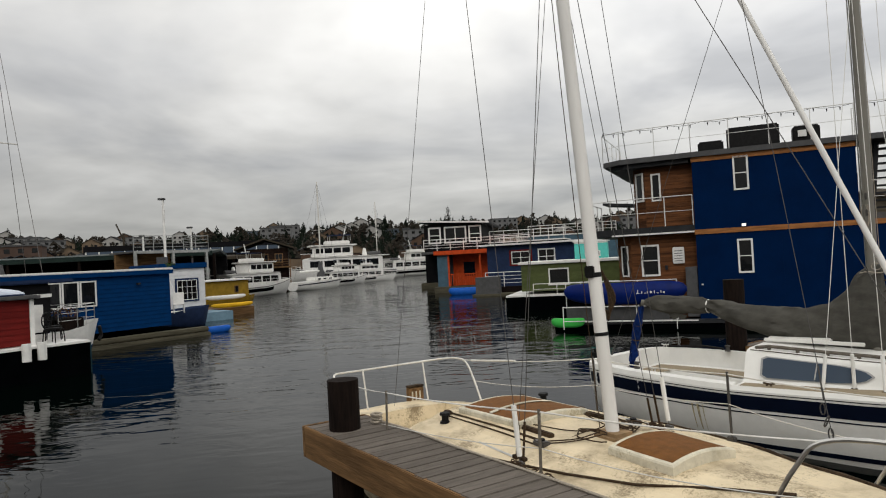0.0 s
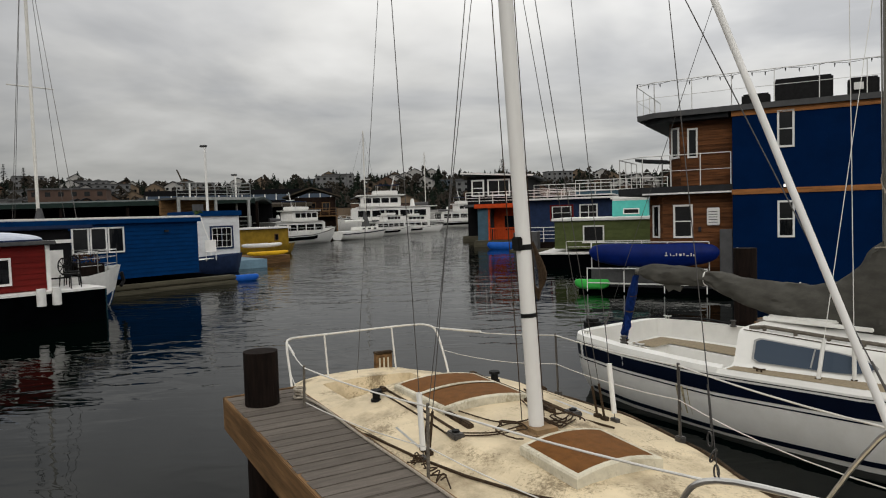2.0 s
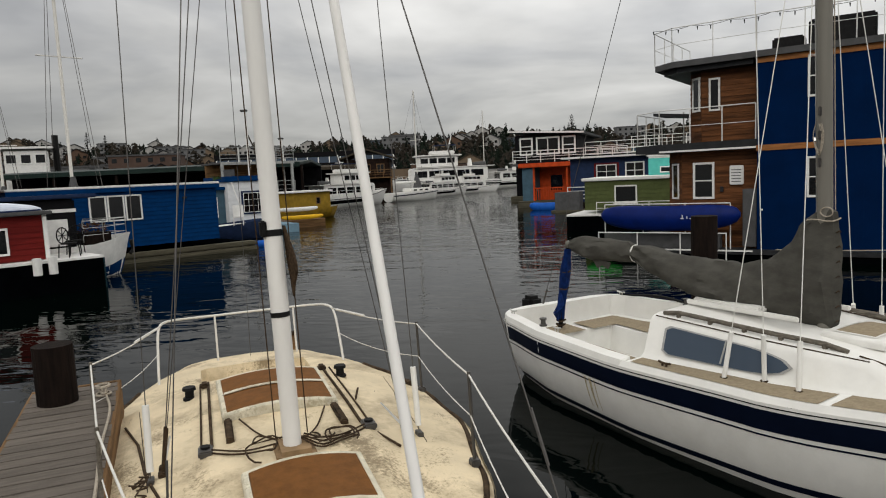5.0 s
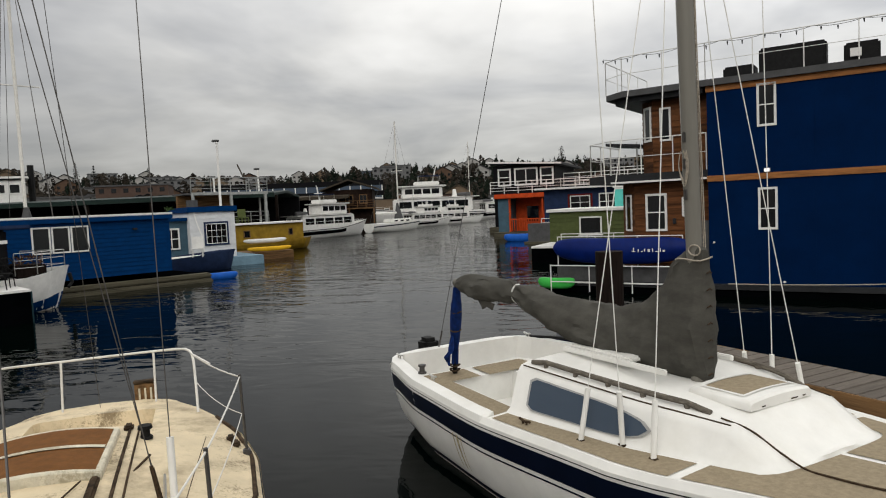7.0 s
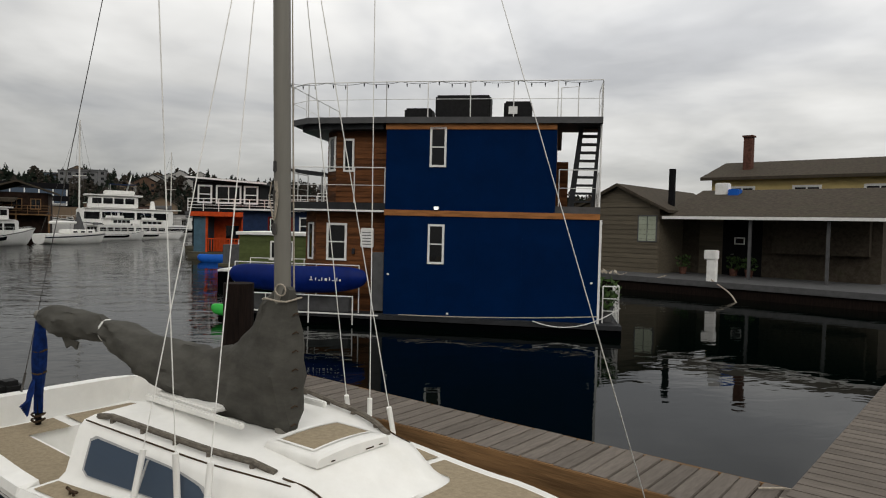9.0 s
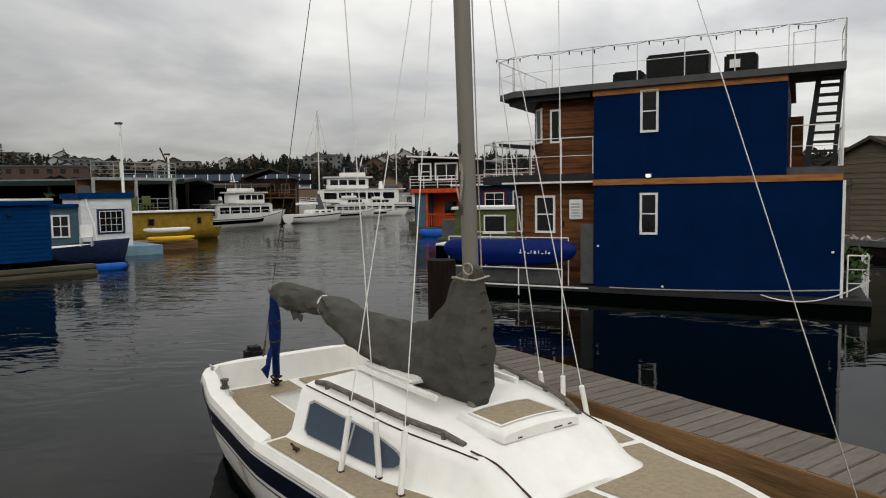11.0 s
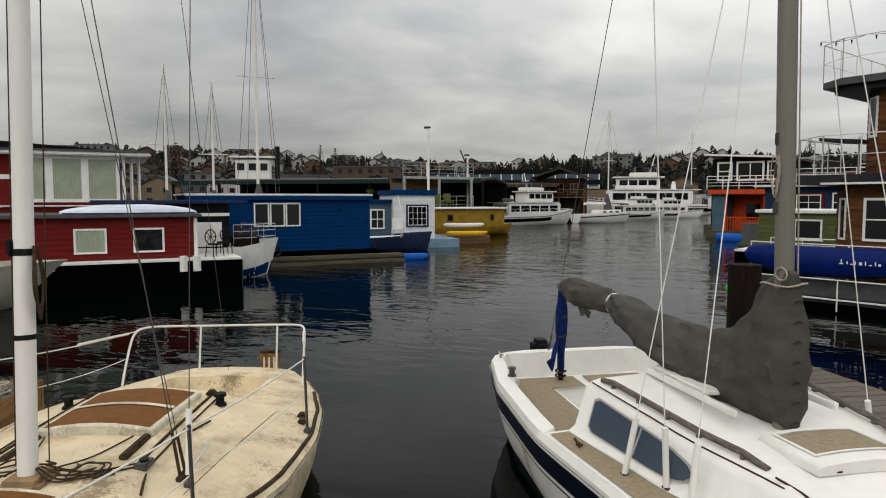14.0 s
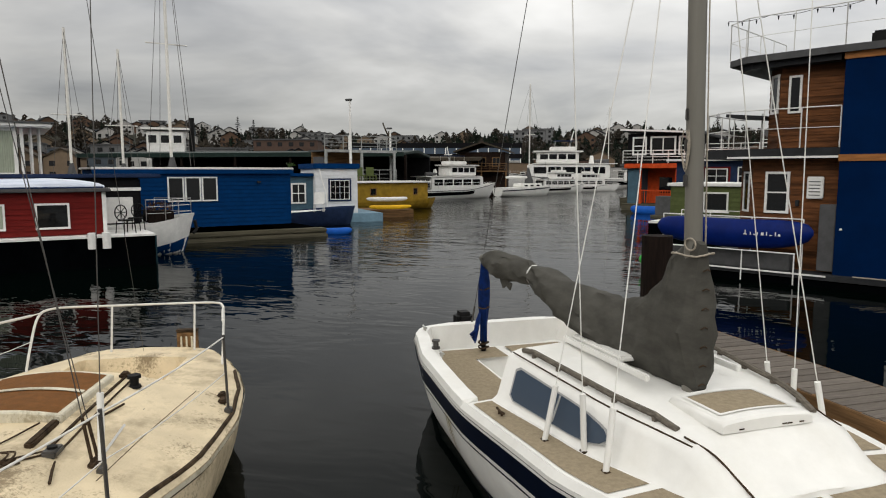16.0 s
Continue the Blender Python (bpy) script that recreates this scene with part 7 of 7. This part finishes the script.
# masts of boats that lie behind the left row of houses
for k, (x, y, h_, L_) in enumerate(((-16.6, 28.9, 16.0, 8.5), (-26.6, 32.6, 10.9, 8.0), (-24.6, 34.5, 9.9, 8.0))):
    small_sloop(pose(x, y, 0, 0, 0, 140), L_, "white masted sailboat moored behind the house row", h_)

# long covered moorings
def mooring_shed(m, w, d, z, label, roof=None):
    s = thing("covered_mooring", m, label, "boathouse", "covered moorings")
    part("roof", extrude_yz([(0, z - 0.5), (d / 2, z - 0.15), (d, z - 0.5), (d, z - 0.3), (d / 2, z + 0.05), (0, z - 0.3)], 0, w), roof or M_darkgreen, s)
    part("fascia", box(0, -0.06, z - 0.62, w, 0.0, z - 0.26), roof or M_darkgreen, s)
    for i in range(int(w / 5) + 1):
        part("post", box(5 * i, 0.1, -0.5, 5 * i + 0.2, 0.3, z - 0.5), M_pile, s)
    # charcoal sheet stands in for the dim interior under the roof
    part("back_wall", box(0, d - 0.3, 0.2, w, d, z - 0.5), M_charcoal, s)
    part("dock", box(0, 0, 0.1, w, d, 0.5), M_pile, s)
    return s


mooring_shed(pose(-44, 50, 0, 0, 0, 8), 30, 12, 4.6, "long covered mooring with a dark green metal roof")
mooring_shed(pose(-36.5, 19, 0, 0, 0, 96), 24, 10, 6.6, "long dark covered mooring with a metal roof", M_charcoal)
mooring_shed(pose(-40, 84, 0, 0, 0, 10), 24, 10, 4.8, "brown covered mooring behind the ochre boat", M_roof)
pw = thing("workboat", pose(-45.6, 64, 0, 0, 0, 35), "white workboat wheelhouse above the mooring roofs", "boat")
part("hull", box(-6, -2, -0.3, 6, 2, 3.0, bevel=0.3), M_blackhull, pw)
ww_ = part("wheelhouse", box(-1.9, -1.6, 3.0, 1.9, 1.6, 7.0, bevel=0.1), M_white, pw)
part("roof", box(-2.4, -1.9, 7.2, 2.4, 1.9, 7.4), M_white, ww_)
for k in range(3):
    window(ww_, -1.8 + 1.25 * k, 5.7, 1.0, 1.0, -1.62, fr=0.1)
part("funnel", tube([(2.6, 0, 3), (2.6, 0, 8.6)], 0.3, 8), M_black, pw)
# brown boathouse by the yacht
bh_ = thing("boathouse", pose(-16.98, 92, 0, 0, 0, 8), "dark brown two-level boathouse with railed porch", "boathouse")
part("wall", box(-3.2, 0, 0.2, 3.0, 7, 5.4), mat("dark_brown_boathouse", (0.022, 0.012, 0.008), 0.8, 0.3, 2), bh_)
part("roof", extrude_xz([(-4.0, 5.3), (-0.1, 6.6), (3.8, 5.3), (3.8, 5.5), (-0.1, 6.8), (-4.0, 5.5)], -1, 8), M_roof, bh_)
part("float", box(-3.8, -1.6, -0.3, 3.6, 7, 0.3), M_pile, bh_)
part("porch", box(-3.6, -1.4, 2.75, 3.4, 0.0, 2.9), M_timber, bh_)
railing(bh_, [(-3.5, -1.3), (3.3, -1.3)], 2.9, 0.95, 2, r=0.04, every=1.1, material=M_timber)
for x in (-3.4, -0.1, 3.2):
    part("porch_post", box(x - 0.08, -1.38, 0.3, x + 0.08, -1.22, 2.75), M_timber, bh_)
for k in range(3):
    window(bh_, -2.6 + 1.9 * k, 3.4, 1.1, 1.3, -0.02, bars_v=1, fr=0.1, frame_mat=M_timber)
# street lamp style dock masts
for k, (x, y, h_) in enumerate(((-15.5, 46.5, 7.8), (-17, 58, 6.5), (-21, 58, 6.0))):
    pl = thing("dock_pole", pose(x, y, 0), "slim white dock pole", "pole", "dock poles")
    part("pole", tube([(0, 0, -0.5), (0, 0, h_)], 0.11, 8, r_end=0.08), M_white, pl)
    part("lamp_head", box(-0.34, -0.12, h_ - 0.05, 0.16, 0.12, h_ + 0.10, bevel=0.04), M_grey, pl)

# ---------------------------------------------------------------- the far shore
M_hill = mat("winter_hillside", (0.030, 0.028, 0.018), 0.95, 0.25, 0.05, stain=0.5, stain_col=(0.012, 0.016, 0.010), stain_scale=0.02)
M_fir = mat("dark_conifer", (0.008, 0.014, 0.008), 0.9, 0.3, 0.3)
M_bare = mat("bare_winter_twigs", (0.034, 0.028, 0.021), 0.9, 0.25, 0.3)
AZ = [(-60, 2.4), (-45, 2.5), (-30, 2.6), (-12, 2.9), (-4, 3.1), (0, 3.3), (5, 3.5), (10, 3.3), (16, 2.9), (22, 2.8), (30, 3.2), (40, 3.6), (50, 3.8), (62, 3.6), (80, 3.2)]


def hill_z(az, r):
    f = min(1.0, max(0.0, (r - 190) / 420))
    f = f * f * (3 - 2 * f)
    return max(0.5 if r > 185 else -0.5, f * 600 * math.tan(radians(lerp_table(AZ, az) * 0.88)) * (1 + 0.05 * math.sin(az * 0.9) + 0.03 * math.sin(az * 2.7))
               - max(0, r - 620) * 0.02)


def polar(az, r):
    return 4 + r * -math.sin(radians(az)), r * math.cos(radians(az))


bm = bmesh.new()
rows = []
for r in (180, 186, 200, 240, 290, 340, 400, 460, 520, 580, 630, 700, 900):
    rows.append([bm.verts.new((*polar(az, r), hill_z(az, r) if r > 181 else -1)) for az in range(-60, 81, 2)])
grid_faces(bm, rows)
solo("hillside", bm, M_hill, "wooded winter hillside across the lake", "hill", kind="structure")


def far_trees(name, label, material, spots, fir, seed):
    rr_ = random.Random(seed)
    verts, faces = [], []
    for x, y, z, h_ in spots:
        n = 26 if fir else 34
        for k in range(n):
            f = (k + rr_.random()) / n
            if fir:
                rad = h_ * 0.24 * (1 - f) ** 0.8 * rr_.uniform(0.55, 1.15)
                zc, s = z + h_ * (0.06 + 0.9 * f), h_ * 0.14 * (1.25 - f)
            else:
                rad = h_ * 0.30 * math.sin(math.pi * min(1, 0.15 + 0.85 * f)) ** 0.7 * rr_.random() ** 0.4
                zc, s = z + h_ * (0.12 + 0.8 * f), h_ * 0.12
            a = rr_.uniform(0, 6.283)
            cx, cy = x + rad * math.cos(a), y + rad * math.sin(a)
            i = len(verts)
            for q in range(3):
                b_ = a + 2.09 * q + rr_.uniform(-0.5, 0.5)
                verts.append((cx + s * math.cos(b_), cy + s * math.sin(b_), zc + rr_.uniform(-0.5, 0.35) * s))
            verts.append((cx, cy, zc + s * (1.3 if fir else 0.9)))
            faces += [(i, i + 1, i + 3), (i + 1, i + 2, i + 3), (i + 2, i, i + 3), (i, i + 2, i + 1)]
        i = len(verts)
        w = h_ * 0.02
        verts += [(x - w, y, z - 1), (x + w, y, z - 1), (x, y, z + h_ * 0.9), (x, y - w, z - 1)]
        faces += [(i, i + 1, i + 2), (i + 1, i + 3, i + 2), (i + 3, i, i + 2)]
    me_ = bpy.data.meshes.new(name)
    me_.from_pydata(verts, [], faces)
    me_.materials.append(material)
    return tagged(new(name, me_), label, "trees", kind="stuff")


rr = random.Random(11)
firs, bares = [], []
for _ in range(5200):
    az, r = rr.uniform(-58, 78), rr.uniform(230, 690)
    top = r > 540
    if az < 18 or top or rr.random() < 0.62:
        x, y = polar(az, r)
        (firs if rr.random() < (0.6 if az < 20 else 0.35) else bares).append((x, y, hill_z(az, r), rr.uniform(4.5, 8.5) if rr.random() < 0.92 else rr.uniform(8, 12)))
far_trees("fir_wood", "dark conifers scattered over the far hillside", M_fir, firs, True, 1)
far_trees("bare_wood", "bare winter trees on the far hillside", M_bare, bares, False, 2)


def named_tree(az, r, h_, fir, label):
    x, y = polar(az, r)
    t = thing("tree", pose(x, y, hill_z(az, r)), label, "tree", "skyline trees")
    rr_ = random.Random(int(az * 10))
    part("trunk", tube([(0, 0, -1), (0, 0, h_ * 0.5), (0, 0, h_ * 0.95)], h_ * 0.02, 6, r_end=0.05), M_bare, t)
    b_ = bmesh.new()
    for k in range(260):
        f = rr_.random()
        rad = h_ * (0.20 * (1 - f) ** 0.85 if fir else 0.17 * math.sin(math.pi * (0.1 + 0.85 * f)) ** 0.6) * rr_.uniform(0.2, 1.0)
        a = rr_.uniform(0, 6.283)
        c = Vector((rad * math.cos(a), rad * math.sin(a), h_ * (0.12 + 0.86 * f)))
        d = Vector((math.cos(a), math.sin(a), rr_.uniform(-0.5, 0.1) if fir else rr_.uniform(0.3, 1.4))).normalized() * h_ * 0.05 * (1.2 - f)
        e = Vector((-math.sin(a), math.cos(a), 0)) * h_ * 0.02
        b_.faces.new([b_.verts.new(p) for p in (c - d, c + e, c + d * 1.4, c - e)])
    part("crown", b_, M_fir if fir else M_bare, t)
    return t


for az, r, h_, fir in ((33.5, 300, 21, True), (32.3, 300, 20, True), (36.0, 290, 16, False), (44.6, 250, 20, False), (47.2, 260, 15, True), (35.0, 300, 15, False), (31.0, 320, 13, True), (29.8, 320, 12, False), (-4.5, 560, 18, False)):
    named_tree(az, r, h_, fir, "tall dark conifer on the skyline" if fir else "tall bare poplar on the skyline")

# houses and flats on the slope
PAL = [mat("hill_wall_" + n_, c_, 0.8, 0.08, 0.5) for n_, c_ in (("tan", (0.17, 0.125, 0.085)), ("brown", (0.10, 0.062, 0.042)), ("grey", (0.15, 0.15, 0.15)), ("white", (0.36, 0.35, 0.33)), ("brick", (0.085, 0.056, 0.044)), ("slate", (0.07, 0.085, 0.10)))]


def hill_house(k, w, d, storeys, gable):
    h = thing("hill_house", pose(0, 0, -50), ("gabled hillside house" if gable else "flat-roofed hillside apartment block") + " with rows of windows", "house", "hillside houses")
    H_ = storeys * 3.0
    part("wall", box(-w / 2, -d / 2, -4, w / 2, d / 2, H_), PAL[k % 6], h)
    if gable:
        part("gable", extrude_xz([(-w / 2, H_ - 0.01), (0, H_ + w * 0.28), (w / 2, H_ - 0.01)], -d / 2 + 0.02, d / 2 - 0.02), PAL[k % 6], h)
        part("roof", extrude_xz([(-w / 2 - 0.5, H_), (0, H_ + w * 0.28), (w / 2 + 0.5, H_), (w / 2 + 0.5, H_ + 0.3), (0, H_ + w * 0.28 + 0.4), (-w / 2 - 0.5, H_ + 0.3)], -d / 2 - 0.4, d / 2 + 0.4), M_charcoal if k % 2 else M_roof, h)
    else:
        part("roof", box(-w / 2 - 0.3, -d / 2 - 0.3, H_, w / 2 + 0.3, d / 2 + 0.3, H_ + 0.5), M_white if k % 3 == 0 else M_grey, h)
    n = max(2, int(w / 3.2))
    for s in range(storeys):
        for i in range(n):
            x = -w / 2 + (i + 0.5) * w / n
            part("window", box(x - 0.75, -d / 2 - 0.06, s * 3 + 0.9, x + 0.75, -d / 2 - 0.01, s * 3 + 2.3), M_glass, h)
    return h


protos = [hill_house(k, *a) for k, a in enumerate(((9, 8, 2, True), (11, 9, 2, True), (18, 10, 3, False), (10, 8, 2, True), (22, 12, 4, False), (14, 9, 2, False)))]
rr = random.Random(5)
spots = []
for az, r in ((41, 235), (38.5, 250), (43.5, 260), (27.5, 240), (29.5, 250), (25, 255), (34.5, 245), (31.5, 262), (37, 300), (48, 245), (51, 270), (23, 300), (20, 290), (46, 300)):
    spots.append((az, r, rr.choice((2, 5, 0, 1))))
for _ in range(300):
    az, r = rr.uniform(-20, 64), rr.uniform(212, 560)
    if az < 18 and rr.random() < 0.7:
        continue
    spots.append((az, r, rr.choice((0, 1, 3, 0, 1, 3, 2, 5))))
for i, (az, r, k) in enumerate(spots):
    x, y = polar(az, r)
    m_ = pose(x, y, hill_z(az, r), 0, 0, az + rr.uniform(-18, 18))
    if i < 6:
        k = i
        protos[k].matrix_world = m_
    else:
        copy_thing(protos[k], m_)
# dark office block with bands of blue glass on the shore
ob = thing("office_block", pose(*polar(17.5, 205), 0.3, 0, 0, 17), "dark lakeside office block with bands of windows", "office building")
part("wall", box(-26, 0, 0, 26, 14, 11), M_charcoal, ob)
for s in range(3):
    bnd = part("window_band", box(-25.5, -0.12, 1.6 + 3.1 * s, 25.5, -0.02, 3.3 + 3.1 * s), M_tint, ob)
    for k in range(17):
        part("mullion", box(-25.5 + 3.18 * k, -0.2, 1.6 + 3.1 * s, -25.2 + 3.18 * k, -0.12, 3.3 + 3.1 * s), M_white, bnd)
cr_ = thing("crane", pose(*polar(21.5, 330), hill_z(21.5, 330)), "distant construction crane above the hillside", "crane")
part("tower", tube([(0, 0, 0), (0, 0, 15)], 0.5, 4), M_roof, cr_)
part("jib", tube([(0, 0, 12), (-3, 0, 19)], 0.35, 4), M_roof, cr_)
# houses and boats far down the channel, low at the water
for k in range(22):
    az, r = -14 + 2.0 * k + rr.uniform(-0.6, 0.6), rr.uniform(140, 172)
    x, y = polar(az, r)
    hh = houseboat("houseboat", pose(x, y, 0, 0, 0, az + rr.uniform(-15, 15)), "distant float house low on the water", rr.uniform(7, 12), 6, 0.4, rr.uniform(3.2, 6.0), rr.choice(PAL + [M_charcoal, M_timber, M_charcoal]), rr.choice((M_white, M_grey, M_charcoal)), M_pile)
    for j in range(3):
        window(hh, -6.2 + 2.0 * j, 1.6, 1.2, 1.1, -0.03, fr=0.15)
